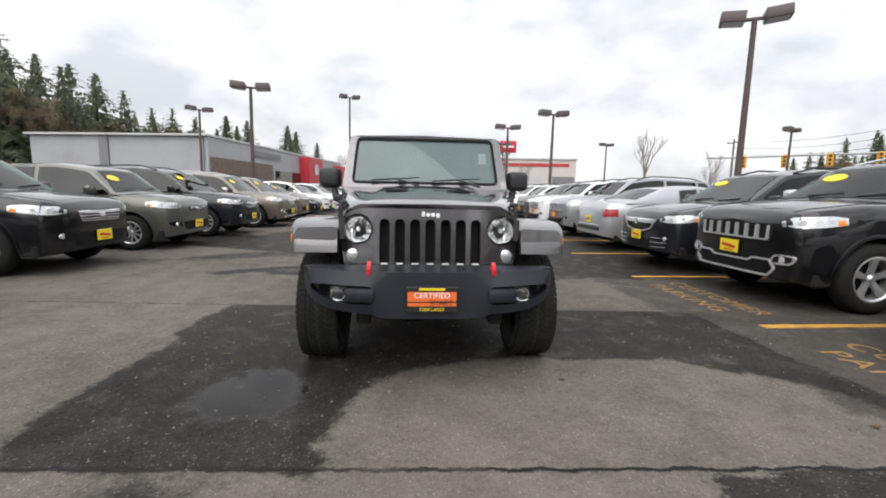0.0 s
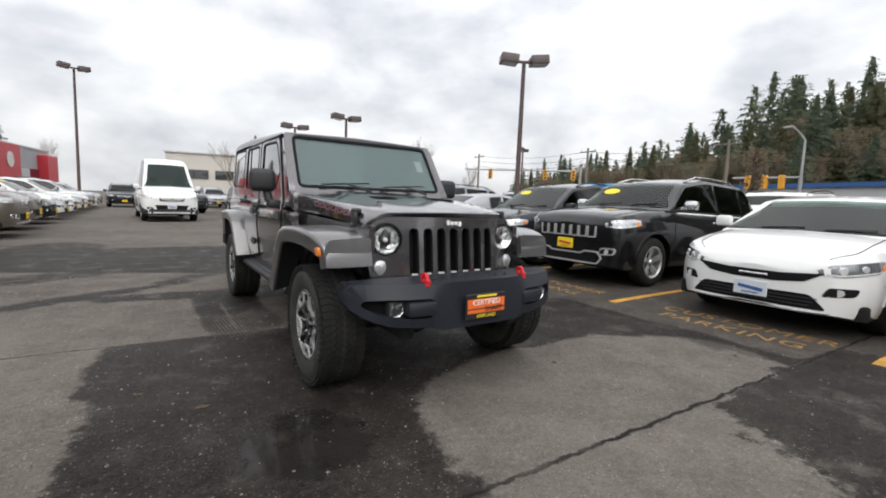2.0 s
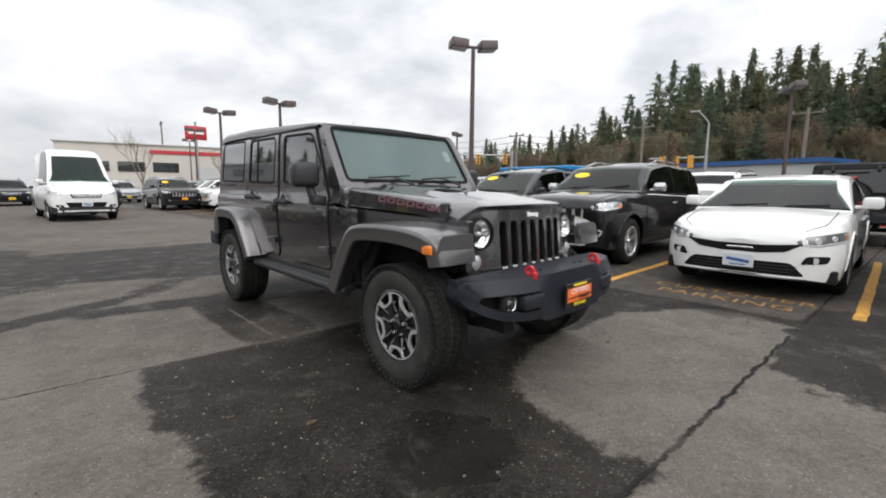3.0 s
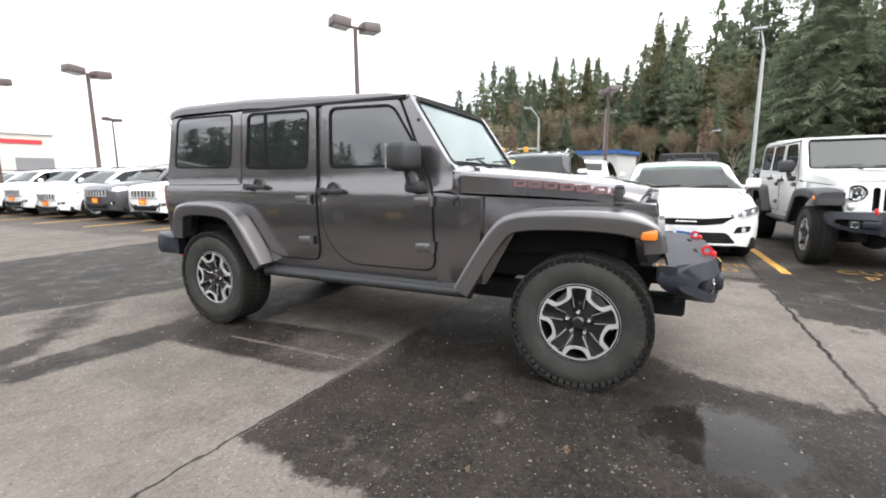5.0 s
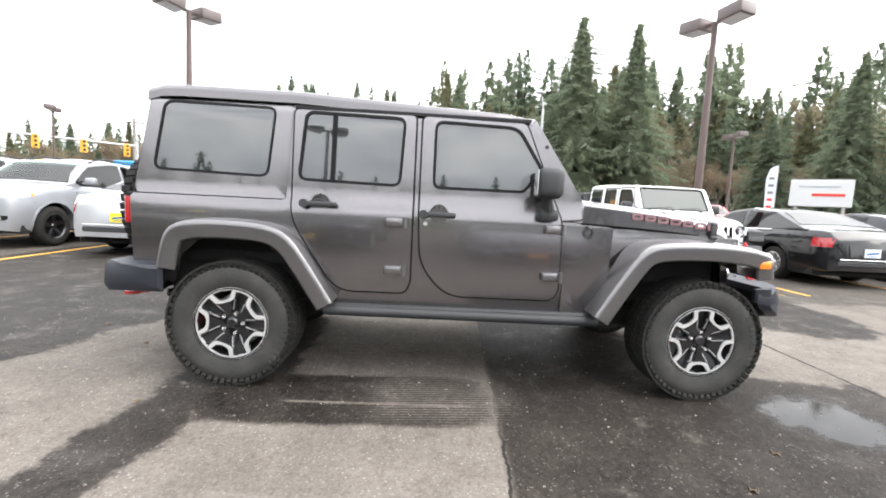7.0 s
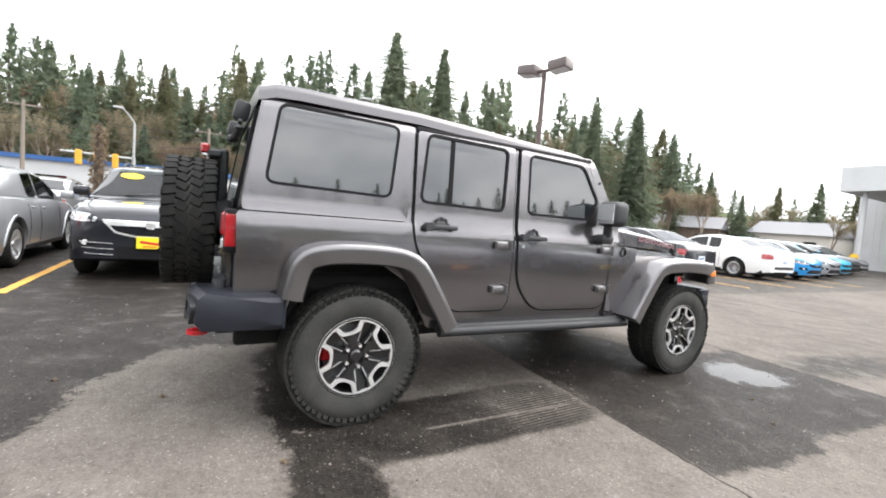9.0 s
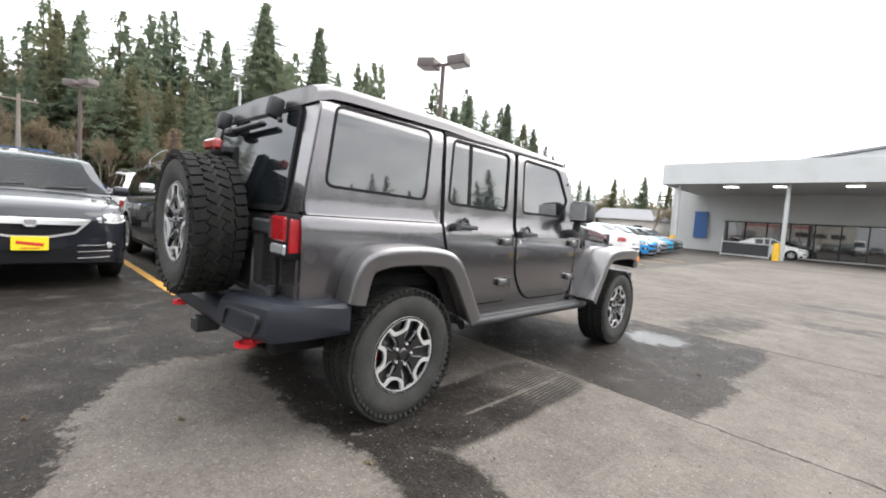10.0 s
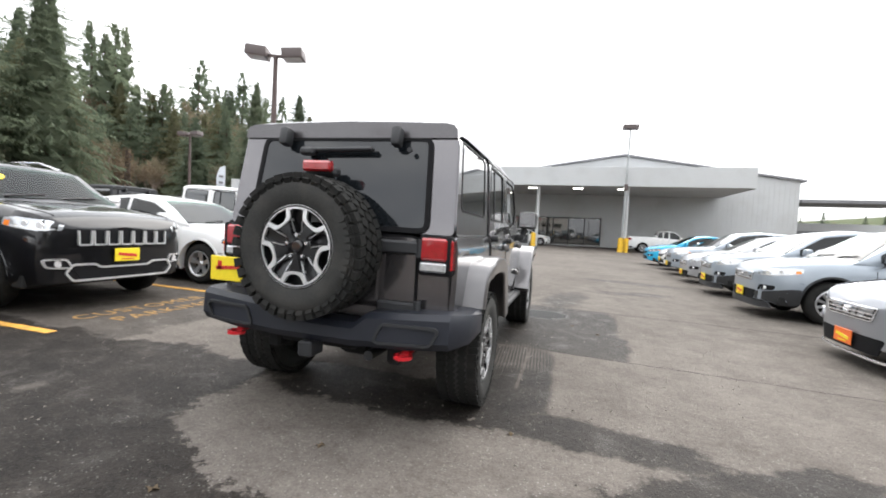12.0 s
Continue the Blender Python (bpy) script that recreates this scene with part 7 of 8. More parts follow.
def conifer(kind, seed):
    """Trunk and crown meshes of a fir about 20 m high; the crown is built of drooping, ragged boughs."""
    key = (kind, seed)
    if key in TREES:
        return TREES[key]
    rnd = random.Random(seed)
    H = 20.0
    bm = bmesh.new()
    cyl(bm, (0, 0, -1.0), (0.1, 0, H * 0.55), 0.34, 0.20, 8)
    cyl(bm, (0.1, 0, H * 0.55), (0, 0.1, H * 0.985), 0.20, 0.02, 6)
    trunk = mesh_of(bm, "trunk", BARK)
    verts, faces = [], []
    R, start, seg, gap, many = {"big": (5.6, 0.10, 17, 0.25, 16), "wide": (5.6, 0.12, 6, 0.44, 10), "olive": (5.2, 0.14, 6, 0.46, 10), "tall": (4.4, 0.30, 6, 0.46, 9), "far": (5.4, 0.12, 4, 0.70, 8)}[kind]

    def bough(o, d, L, w, droop):
        """A drooping limb with twigs hung along both its sides."""
        s = (Vector((-d.y, d.x, 0)).normalized() + Vector((0, 0, rnd.uniform(-0.3, 0.3)))).normalized()
        h = 0.62 * L / seg
        for i in range(seg):
            t = ((i + rnd.uniform(0.25, 0.95)) / seg) ** 0.75
            c = o + d * (L * t) + Vector((0, 0, -droop * L * t * t))
            ww = w * (0.5 + 1.7 * t * (1.08 - t)) * rnd.uniform(0.6, 1.35) + 0.05
            for sg in (1, -1):
                tip = c + s * (sg * ww * rnd.uniform(0.6, 1.25)) + d * (ww * rnd.uniform(0.2, 1.0)) + Vector((0, 0, -ww * rnd.uniform(0.15, 0.95)))
                k = len(verts)
                verts.extend([c - d * h * 0.5 + Vector((0, 0, rnd.uniform(-0.03, 0.10))), c + d * h * rnd.uniform(0.35, 0.75), tip])
                faces.append((k, k + 1, k + 2))
        k = len(verts)
        e = o + d * L + Vector((0, 0, -droop * L))
        verts.extend([e - d * h * 1.5 + s * h * 0.3, e - d * h * 1.5 - s * h * 0.3, e + d * h * 0.5 + Vector((0, 0, -0.06))])
        faces.append((k, k + 1, k + 2))
    z = H * start
    lean = rnd.uniform(-0.02, 0.02)
    while z < H * 0.985:
        t = z / H
        body = min(1.0, (1 - t) / (1 - start)) ** 0.78
        rad = body * R * rnd.uniform(0.84, 1.14) * (0.72 + 0.28 * min(1, (t - start) / 0.12)) + 0.16
        nb = max(4, int(many * (0.35 + 0.65 * body)))
        off = rnd.uniform(0, 6.283)
        for i in range(nb):
            a = off + 6.283 * (i + rnd.uniform(-0.35, 0.35)) / nb
            if rnd.random() < 0.10:
                continue
            L = rad * rnd.choice((0.55, 0.78, 0.92, 1.0, 1.08, 1.18))
            d = Vector((math.cos(a), math.sin(a), -0.18 + 0.55 * t * t + rnd.uniform(-0.26, 0.22)))
            bough(Vector((lean * z, 0, z + rnd.uniform(-0.35, 0.35))), d, L, (0.24 + 0.15 * L) * (1.45 if kind == "far" else 0.50 if kind == "big" else 1.0), 0.16)
        # inner twigs that close the crown round the trunk
        for i in range(5 if kind != "far" else 4):
            a = rnd.uniform(0, 6.283)
            c = Vector((lean * z + rad * 0.42 * math.cos(a), rad * 0.42 * math.sin(a), z))
            w = 0.22 * rad + 0.12
            k = len(verts)
            verts.extend([c + Vector((-math.sin(a) * w, math.cos(a) * w, 0.25)), c + Vector((math.sin(a) * w, -math.cos(a) * w, 0.2)), c + Vector((rnd.uniform(-0.2, 0.2), rnd.uniform(-0.2, 0.2), -0.75))])
            faces.append((k, k + 1, k + 2))
        z += rnd.uniform(0.8, 1.2) * gap * (1.15 - 0.4 * t)
    me = bpy.data.meshes.new("crown")
    me.from_pydata([tuple(v) for v in verts], [], faces)
    me.materials.append(NEEDLES_OLIVE if kind == "olive" else NEEDLES)
    TREES[key] = (trunk, me)
    return TREES[key]


def put_conifer(x, y, h, kind, seed, label="dark green fir tree on the slope"):
    tr, cr = conifer(kind, seed)
    k = h / 20.0
    root = tagged(new("fir_tree"), label, "tree", "firs round the lot")
    root.matrix_basis = Matrix.Translation((x, y, rise(x, y) - 0.1)) @ Matrix.Rotation((x * 1.7 + y) % 6.28, 4, "Z") @ Matrix.Diagonal((k * (0.85 + 0.3 * ((x * 7.3 + y) % 1)), k * (0.85 + 0.3 * ((x * 7.3 + y) % 1)), k, 1))
    share("trunk", tr, root)
    share("crown", cr, root)


def bare_tree(seed, leaf=None):
    key = ("bare", seed, bool(leaf))
    if key in TREES:
        return TREES[key]
    rnd = random.Random(seed)
    verts, faces, lv, lf = [], [], [], []

    def limb(a, d, L, r, depth):
        b_ = a + d * L
        up = Vector((0, 0, 1)) if abs(d.z) < 0.9 else Vector((1, 0, 0))
        s = d.cross(up).normalized()
        q = d.cross(s)
        k = len(verts)
        n = 5 if depth < 2 else 3
        for c, rr in ((a, r), (b_, r * 0.62)):
            for i in range(n):
                t = i * 6.283 / n
                verts.append(c + (s * math.cos(t) + q * math.sin(t)) * rr)
        for i in range(n):
            faces.append((k + i, k + (i + 1) % n, k + n + (i + 1) % n, k + n + i))
        if depth >= 3 and leaf:
            for _ in range(6):
                c = a + d * L * rnd.random() + Vector((rnd.uniform(-0.2, 0.2), rnd.uniform(-0.2, 0.2), rnd.uniform(-0.2, 0.2)))
                e, f_ = [Vector((rnd.uniform(-1, 1), rnd.uniform(-1, 1), rnd.uniform(-1, 1))).normalized() * 0.12 for _ in range(2)]
                k = len(lv)
                lv.extend([c - e, c + f_, c + e])
                lf.append((k, k + 1, k + 2))
        if depth >= 5:
            return
        nk = 3 if depth < 4 else 2
        for i in range(nk):
            dd = (d + Vector((rnd.uniform(-1, 1), rnd.uniform(-1, 1), rnd.uniform(-0.15, 0.75))) * (0.55 if depth else 0.45)).normalized()
            limb(a + d * L * rnd.uniform(0.6, 1.0), dd, L * rnd.uniform(0.58, 0.82), r * 0.55, depth + 1)
    limb(Vector((0, 0, -0.3)), Vector((0, 0, 1)), 3.0, 0.16, 0)
    me = bpy.data.meshes.new("branchwork")
    me.from_pydata([tuple(v) for v in verts], [], faces)
    me.materials.append(TWIG)
    lm = None
    if leaf:
        lm = bpy.data.meshes.new("foliage")
        lm.from_pydata([tuple(v) for v in lv], [], lf)
        lm.materials.append(leaf)
    TREES[key] = (me, lm)
    return TREES[key]


def put_bare(x, y, h, seed, leaf=None, label="bare deciduous tree with pale twigs"):
    me, lm = bare_tree(seed, leaf)
    root = tagged(new("bare_tree"), label, "tree", "bare trees round the lot")
    k = h / 9.0
    root.matrix_basis = Matrix.Translation((x, y, rise(x, y) - 0.1)) @ Matrix.Rotation((x * 2.1 + y) % 6.28, 4, "Z") @ Matrix.Diagonal((k * 0.8, k * 0.8, k, 1))
    tagged(share("branchwork", me, root), kind="stuff")
    if lm:
        tagged(share("foliage", lm, root), kind="stuff")


# ---- the lot's cars ----
WHITE = paint("white_paint", (0.78, 0.78, 0.77))
PEARL = paint("pearl_paint", (0.70, 0.70, 0.69))
SILVER = paint("silver_paint", (0.42, 0.43, 0.45), 0.6)
ICE = paint("ice_silver_paint", (0.32, 0.36, 0.40), 0.4)
LIGHT_GREY = paint("light_grey_paint", (0.30, 0.31, 0.33), 0.5)
BLACK_CAR = paint("black_paint", (0.006, 0.006, 0.007))
NAVY = paint("near_black_paint", (0.012, 0.013, 0.018))
GREYGREEN = paint("grey_green_paint", (0.115, 0.115, 0.10), 0.6)
TAUPE = paint("taupe_paint", (0.17, 0.145, 0.12), 0.6)
DARK_GREY = paint("dark_grey_paint", (0.075, 0.077, 0.083), 0.4)
BLUE = paint("bright_blue_paint", (0.02, 0.24, 0.55), 0.1)
SKY_BLUE = paint("sky_blue_paint", (0.03, 0.38, 0.62), 0.1)
RED_CAR = paint("red_paint", (0.40, 0.02, 0.025))
SOFT_TOP = surf("soft_top_cloth", (0.028, 0.028, 0.030), 0.9, var=0.2, scales=(3, 200), bump=0.2)

hero = offroader(pose(0.02, 0, 0), GRANITE, FLARE, "dark grey four-door off-road car with hardtop and spare wheel", hero=True, name="offroad_car")

OUT, IN, OUT_W = -90, 90, 90
# bays on the east side, noses or tails to the aisle
car("grand_suv", BLACK_CAR, "black five-door SUV with chrome seven-slot grille and price sticker", pose(3.88, 1.90, 0, 0, 0, OUT), "silver", sticker=True, grille="seven", trim="chrome", near=True)
car("crossover", NAVY, "dark blue-black SUV with bright shield grille and price sticker", pose(3.98, 4.36, 0, 0, 0, OUT), "silver", sticker=True, grille="shield", near=True)
car("sedan", WHITE, "white four-door sedan with thin dark grille", pose(3.62, -0.82, 0, 0, 0, OUT), "silver", plates="white", grille="thin", near=True)
offroader(pose(4.22, -3.16, 0, 0, 0, OUT), WHITE, BLACK_PLASTIC, "white four-door off-road car with black flares and grille slots", top=WHITE)
car("sedan", SILVER, "silver four-door sedan parked nose in, red tail lamps", pose(9.0, 7.0, 0, 0, 0, IN), "silver", plates="", grille="thin", tailplate="yellow")
car("grand_suv", LIGHT_GREY, "mid grey SUV with dark wheels and seven-slot grille", pose(4.25, 9.85, 0, 0, 0, OUT), "black", plates="orange", grille="seven")
for k, (col, lab) in enumerate(((WHITE, "white"), (DARK_GREY, "dark grey"), (WHITE, "white"), (PEARL, "pearl white"), (WHITE, "white"), (SILVER, "silver"), (WHITE, "white"), (PEARL, "pearl white"))):
    car("grand_suv" if k % 3 < 2 else "crossover", col, lab + " SUV with chrome grille in the row", pose(4.3 + 0.15 * (k % 2), 12.45 + 2.6 * k, 0, 0, 0, OUT), "multi", plates="orange", grille="seven")
car("sedan", BLACK_CAR, "black four-door sedan parked nose in", pose(9.0, -6.35, 0, 0, 0, IN), "multi", plates="", grille="thin", trim="chrome")
car("sedan", NAVY, "dark four-door sedan parked nose in beside another", pose(9.2, -8.95, 0, 0, 0, IN), "multi", plates="", grille="thin")
car("sedan", WHITE, "white four-door sedan parked nose in", pose(9.2, -13.8, 0, 0, 0, IN), "multi", plates="", grille="thin")
car("hatch", BLUE, "bright blue hatchback facing the aisle", pose(4.4, -16.4, 0, 0, 0, OUT), "multi", plates="", grille="thin")
for k, (col, lab) in enumerate(((LIGHT_GREY, "light grey"), (SKY_BLUE, "sky blue"), (DARK_GREY, "dark grey"), (SILVER, "silver"))):
    car("hatch", col, lab + " hatchback in the far bays", pose(4.8 + 0.5 * k, -19.2 - 2.6 * k, 0, 0, 0, OUT), "multi", plates="", grille="thin")
# west row, noses to the aisle
car("small_suv", BLACK_CAR, "black SUV with pale amber-edged headlamps", pose(-4.74, 3.62, 0, 0, 0, OUT_W), "silver", grille="slats", near=True)
car("boxy", GREYGREEN, "grey-green boxy hatchback with price sticker", pose(-4.62, 6.30, 0, 0, 0, OUT_W), "multi", sticker=True, grille="slats", near=True)
car("small_suv", NAVY, "dark blue-black compact SUV with price sticker", pose(-4.45, 9.05, 0, 0, 0, OUT_W), "multi", sticker=True, grille="slats")
car("flat_wagon", TAUPE, "taupe flat-roofed wagon with chrome bumper bar", pose(-4.15, 11.85, 0, 0, 0, OUT_W), "multi", sticker=True, grille="slats", trim="chrome")
for k, (kd, col, lab) in enumerate((("flat_wagon", TAUPE, "taupe"), ("sedan", BLACK_CAR, "black"), ("wagon", WHITE, "white"), ("sedan", WHITE, "white"), ("wagon", PEARL, "pearl white"), ("sedan", WHITE, "white"), ("small_suv", SILVER, "silver"), ("sedan", WHITE, "white"), ("wagon", LIGHT_GREY, "light grey"))):
    car(kd, col, lab + (" sedan" if kd == "sedan" else " wagon" if "wagon" in kd else " SUV") + " in the long row", pose(-4.3, 14.5 + 2.7 * k, 0, 0, 0, OUT_W), "multi", sticker=k < 3, grille="slats" if kd != "sedan" else "thin")
car("sedan", LIGHT_GREY, "grey four-door sedan with slatted chrome grille", pose(-4.30, 0.15, 0, 0, 0, OUT_W), "silver", plates="orange", grille="slats", trim="chrome", near=True)
car("wagon", ICE, "ice-silver wagon with dark lower cladding", pose(-4.40, -3.25, 0, 0, 0, OUT_W), "multi", grille="slats", trim="cladding", near=True)
car("wagon", ICE, "ice-silver wagon in the row", pose(-4.50, -6.0, 0, 0, 0, OUT_W), "multi", grille="slats", trim="cladding")
car("hatch", SILVER, "silver hatchback in the row", pose(-4.6, -8.7, 0, 0, 0, OUT_W), "multi", grille="slats")
car("wagon", ICE, "pale silver wagon in the row", pose(-4.7, -11.4, 0, 0, 0, OUT_W), "multi", grille="slats")
car("sedan", WHITE, "white sedan in the row", pose(-4.9, -14.0, 0, 0, 0, OUT_W), "multi", grille="thin")
car("hatch", SKY_BLUE, "sky blue hatchback at the row's end", pose(-4.7, -16.7, 0, 0, 0, OUT_W), "multi", grille="thin", plates="")
# second row to the east and cars to the north
offroader(pose(14.2, 4.9, 0, 0, 0, 90), DARK_GREY, BLACK_PLASTIC, "dark grey off-road car with black soft top, tail to the lot", top=SOFT_TOP)
offroader(pose(14.4, -1.3, 0, 0, 0, 90), NAVY, BLACK_PLASTIC, "dark off-road car with black soft top, tail to the lot", top=SOFT_TOP)
offroader(pose(15.2, -4.4, 0, 0, 0, 90), BLUE, BLACK_PLASTIC, "bright blue off-road car behind the row", top=BLACK_PLASTIC)
car("grand_suv", WHITE, "white SUV behind the row", pose(15.2, 1.6, 0, 0, 0, 90), "multi", plates="")
car("sedan", SILVER, "silver sedan behind the row", pose(15.2, 7.6, 0, 0, 0, 90), "multi", plates="")
car("crossover", RED_CAR, "red SUV behind the row", pose(16.0, -8.0, 0, 0, 0, 90), "multi", plates="")
car("grand_suv", SILVER, "silver SUV behind the row", pose(15.4, 11.0, 0, 0, 0, 90), "multi", plates="")
car("van", WHITE, "white high-roofed delivery van with black bumper", pose(-0.84, 18.0, 0, 0, 0, 4), "silver", plates="white", trim="cladding")
car("grand_suv", BLACK_CAR, "black SUV facing the lot beyond the van", pose(3.75, 24.4, 0, 0, 0, 3), "multi", plates="orange", grille="seven", sticker=True)
car("grand_suv", DARK_GREY, "dark SUV parked beyond the van", pose(0.6, 26.5, 0, 0, 0, 20), "multi", grille="seven")
car("crossover", LIGHT_GREY, "grey SUV far up the lot", pose(6.5, 31.0, 0, 0, 0, 0), "multi")
for k, (x, y) in enumerate(((-3.0, 36), (0.2, 38), (3.4, 39), (8.0, 38))):
    car("crossover", (NAVY, WHITE, SILVER, PEARL)[k], ("dark blue", "white", "silver", "pearl white")[k] + " SUV at the lot's north end", pose(x, y, 0, 0, 0, 5), "multi")
# cars on the road bank to the east
for k in range(14):
    x, y = 49.5 + 0.3 * (k % 3), -42 + 4.6 * k
    car("hatch" if k % 2 else "crossover", (SILVER, WHITE, DARK_GREY, PEARL, LIGHT_GREY)[k % 5], ("silver", "white", "dark grey", "pearl white", "light grey")[k % 5] + " car on the bank below the trees", pose(x, y, rise(x, y), 0, 0, OUT), "multi", plates="", group="cars on the bank")


# ---- woods ----
rnd = random.Random(7)
ELEV = [(46, 5.0), (55, 6.5), (64, 8.0), (72, 12.0), (80, 13.5), (92, 15.0), (104, 16.5), (120, 16.5), (134, 14.5), (146, 11.0), (152, 5.5), (172, 5.0)]
n = 0
for layer, (dist, f, step) in enumerate(((62, 0.62, 2.4), (72, 0.84, 1.6), (82, 1.0, 1.4), (96, 1.07, 1.3))):
    az = 46.0
    while az < 150:
        d = dist * rnd.uniform(0.93, 1.08) * (1.25 if az < 66 else 1.0)
        e = float(np.interp(az, [q[0] for q in ELEV], [q[1] for q in ELEV])) * f * rnd.uniform(0.72, 1.12)
        x, y = -2 + d * math.sin(radians(az)), 2 + d * math.cos(radians(az))
        h = d * math.tan(radians(e)) + 1.2 - rise(x, y)
        if x > 50 or az > 120 or az < 60:
            if rnd.random() < 0.44 and layer < 3:
                put_bare(x, y, max(7, h * 0.92), 1 + n % 4, (OLIVE_TWIGS, BROWN_LEAVES)[n % 2], "tall bare tree among the firs")
            else:
                put_conifer(x, y, max(7, h), ("wide", "olive", "tall", "olive")[n % 4] if layer < 3 else "far", 1 + n % 5)
        n += 1
        az += step * rnd.uniform(0.6, 1.4)
for x, y, h in ((35.0, -11.0, 17.8), (33.6, -15.2, 17.0), (38, -9.2, 11.5), (30, -31, 14.5), (27, -34, 14.0), (33, -27, 10)):
    put_conifer(x, y, h, "big", 2 + int(h) % 3, "large dark green fir beside the road")
az = 50.0
while az < 150:
    d = rnd.uniform(56, 72) * (1.3 if az < 64 else 1)
    x, y = -2 + d * math.sin(radians(az)), 2 + d * math.cos(radians(az))
    if x > 50 or az > 118:
        put_bare(x, y, rnd.uniform(7, 11), 1 + n % 4, OLIVE_TWIGS if n % 3 else BROWN_LEAVES, "bare brownish tree at the wood's edge")
    n += 1
    az += rnd.uniform(0.8, 1.7)
# wooded hill to the north-west and the far treeline round the rest
az = -56.0
while az < -24:
    for d in (88, 104, 122):
        e = float(np.interp(az, [-56, -50, -45, -41, -36, -31, -24], [7, 14, 16.5, 16, 12.5, 9.5, 8.0])) * rnd.uniform(0.78, 1.06) * (0.75 if d < 95 else 1)
        x, y = -2 + d * math.sin(radians(az)), 2 + d * math.cos(radians(az))
        h = d * math.tan(radians(e)) + 1.2 - rise(x, y)
        if n % 5 > 2:
            put_conifer(x, y, max(8, h), "far", 1 + n % 5, "fir on the hill to the north-west")
        else:
            put_bare(x, y, max(7, min(20, h)), 1 + n % 4, BROWN_LEAVES, "brown tree on the hill to the north-west")
        n += 1
    az += rnd.uniform(0.7, 1.4)
az = 150.0
while az < 304:
    d = rnd.uniform(95, 130)
    x, y = -2 + d * math.sin(radians(az)), 2 + d * math.cos(radians(az))
    e = rnd.uniform(9.0, 11.8) if az > 214 else rnd.uniform(2.2, 4.4) if az > 176 else rnd.uniform(4, 6.5)
    h = d * math.tan(radians(e)) + 1.2 - rise(x, y)
    if n % 3:
        put_conifer(x, y, max(6, h), "far", 1 + n % 5, "fir in the far treeline")
    else:
        put_bare(x, y, max(6, min(11, h)), 1 + n % 4, OLIVE_TWIGS, "bare tree in the far treeline")
    n += 1
    az += rnd.uniform(1.0, 2.2)
for az, d, h in ((-22, 95, 16), (-21, 94, 14), (-19.8, 96, 15.5), (-23.2, 93, 13), (-15, 110, 17), (-14, 105, 15), (-11.5, 108, 13), (-18.5, 100, 11)):
    put_conifer(-2 + d * math.sin(radians(az)), 2 + d * math.cos(radians(az)), h, "wide", 3)
for x, y, h, sd in ((19.5, 33, 9, 1), (6.5, 52, 9, 2), (16, 58, 8, 3), (23, 30, 6, 4), (28, 36, 5, 2), (-12, 75, 10, 3), (-24, 70, 11, 1), (-30, 72, 12, 4)):
    put_bare(x, y, h, sd)


# ---- buildings ----
def wall_box(name, c, size, mat, parent, rz=0.0, bevel=0.0):
    ob = part(name, bx((0, 0, 0), size, bevel), mat, parent)
    ob.matrix_basis = pose(*c, 0, 0, rz)
    return ob


b1 = tagged(new("dealership_building"), "pale grey dealership with deep flat canopy and gabled metal hall", "building")
b1.matrix_basis = pose(0, 0, 0, 0, 0.9, 0)
part("fascia", bx((-2.4, -31.6, 5.91), (23.5, 0.35, 1.54), 0.02), WALL_LIGHT, b1)
part("canopy_soffit", bx((-2.4, -36.0, 5.22), (23.3, 8.6, 0.16)), WALL_LIGHT, b1)
part("canopy_roof", bx((-2.4, -36.0, 6.6), (23.3, 8.6, 0.12)), WALL_GREY, b1)
part("fascia_return", bx((9.2, -36.0, 5.91), (0.3, 8.5, 1.54), 0.02), WALL_LIGHT, b1)
part("fascia_return", bx((-14.05, -36.0, 5.91), (0.3, 8.5, 1.54), 0.02), WALL_LIGHT, b1)
bm = bmesh.new()
slab(bm, [[(-20.5, 0), (11.2, 0), (11.2, 6.4), (-5.8, 9.0), (-20.5, 6.75)], [(-4.0, 0.12), (6.8, 0.12), (6.8, 2.8), (-4.0, 2.8)]], lambda q: Vector((q[0], -40.4, q[1])), (0, -0.3, 0))
part("gable_wall", bm, WALL_LIGHT, b1)
part("hall_side", bx((-20.4, -52, 3.3), (0.3, 23, 6.6)), WALL_GREY, b1)
part("hall_side", bx((11.1, -52, 3.2), (0.3, 23, 6.4)), WALL_GREY, b1)
for s_, x0, x1, z0, z1 in ((1, -5.8, 11.5, 9.05, 6.38), (-1, -5.8, -20.9, 9.05, 6.70)):
    bm = bmesh.new()
    loft(bm, [[Vector((x0, y, z0)), Vector((x1, y, z1)), Vector((x1, y, z1 + 0.18)), Vector((x0, y, z0 + 0.18))] for y in (-40.2, -64)], closed=True)
    bmesh.ops.recalc_face_normals(bm, faces=bm.faces[:])
    part("roof", bm, WALL_DARKGREY, b1)
bm = bmesh.new()
for i in range(78):
    x = -20.2 + i * 0.4
    z1 = 6.6 + 2.2 * (1 - abs(x + 5.8) / 15.8)
    box(bm, (x, -40.395, 3.0 + z1 / 2 if -4.1 < x < 6.9 else z1 / 2), (0.05, 0.03, (z1 - 6.0 if -4.1 < x < 6.9 else z1) - 0.1))
part("siding_ribs", bm, WALL_LIGHT, b1)
for k in range(7):
    x = -4.0 + 1.54 * k
    w_ = part("window", bx((x + 0.77, -40.5, 1.46), (1.48, 0.04, 2.6)), GLASS, b1)
    part("frame", bx((x, -40.42, 1.5), (0.09, 0.12, 2.8)), BLACK_PLASTIC, w_)
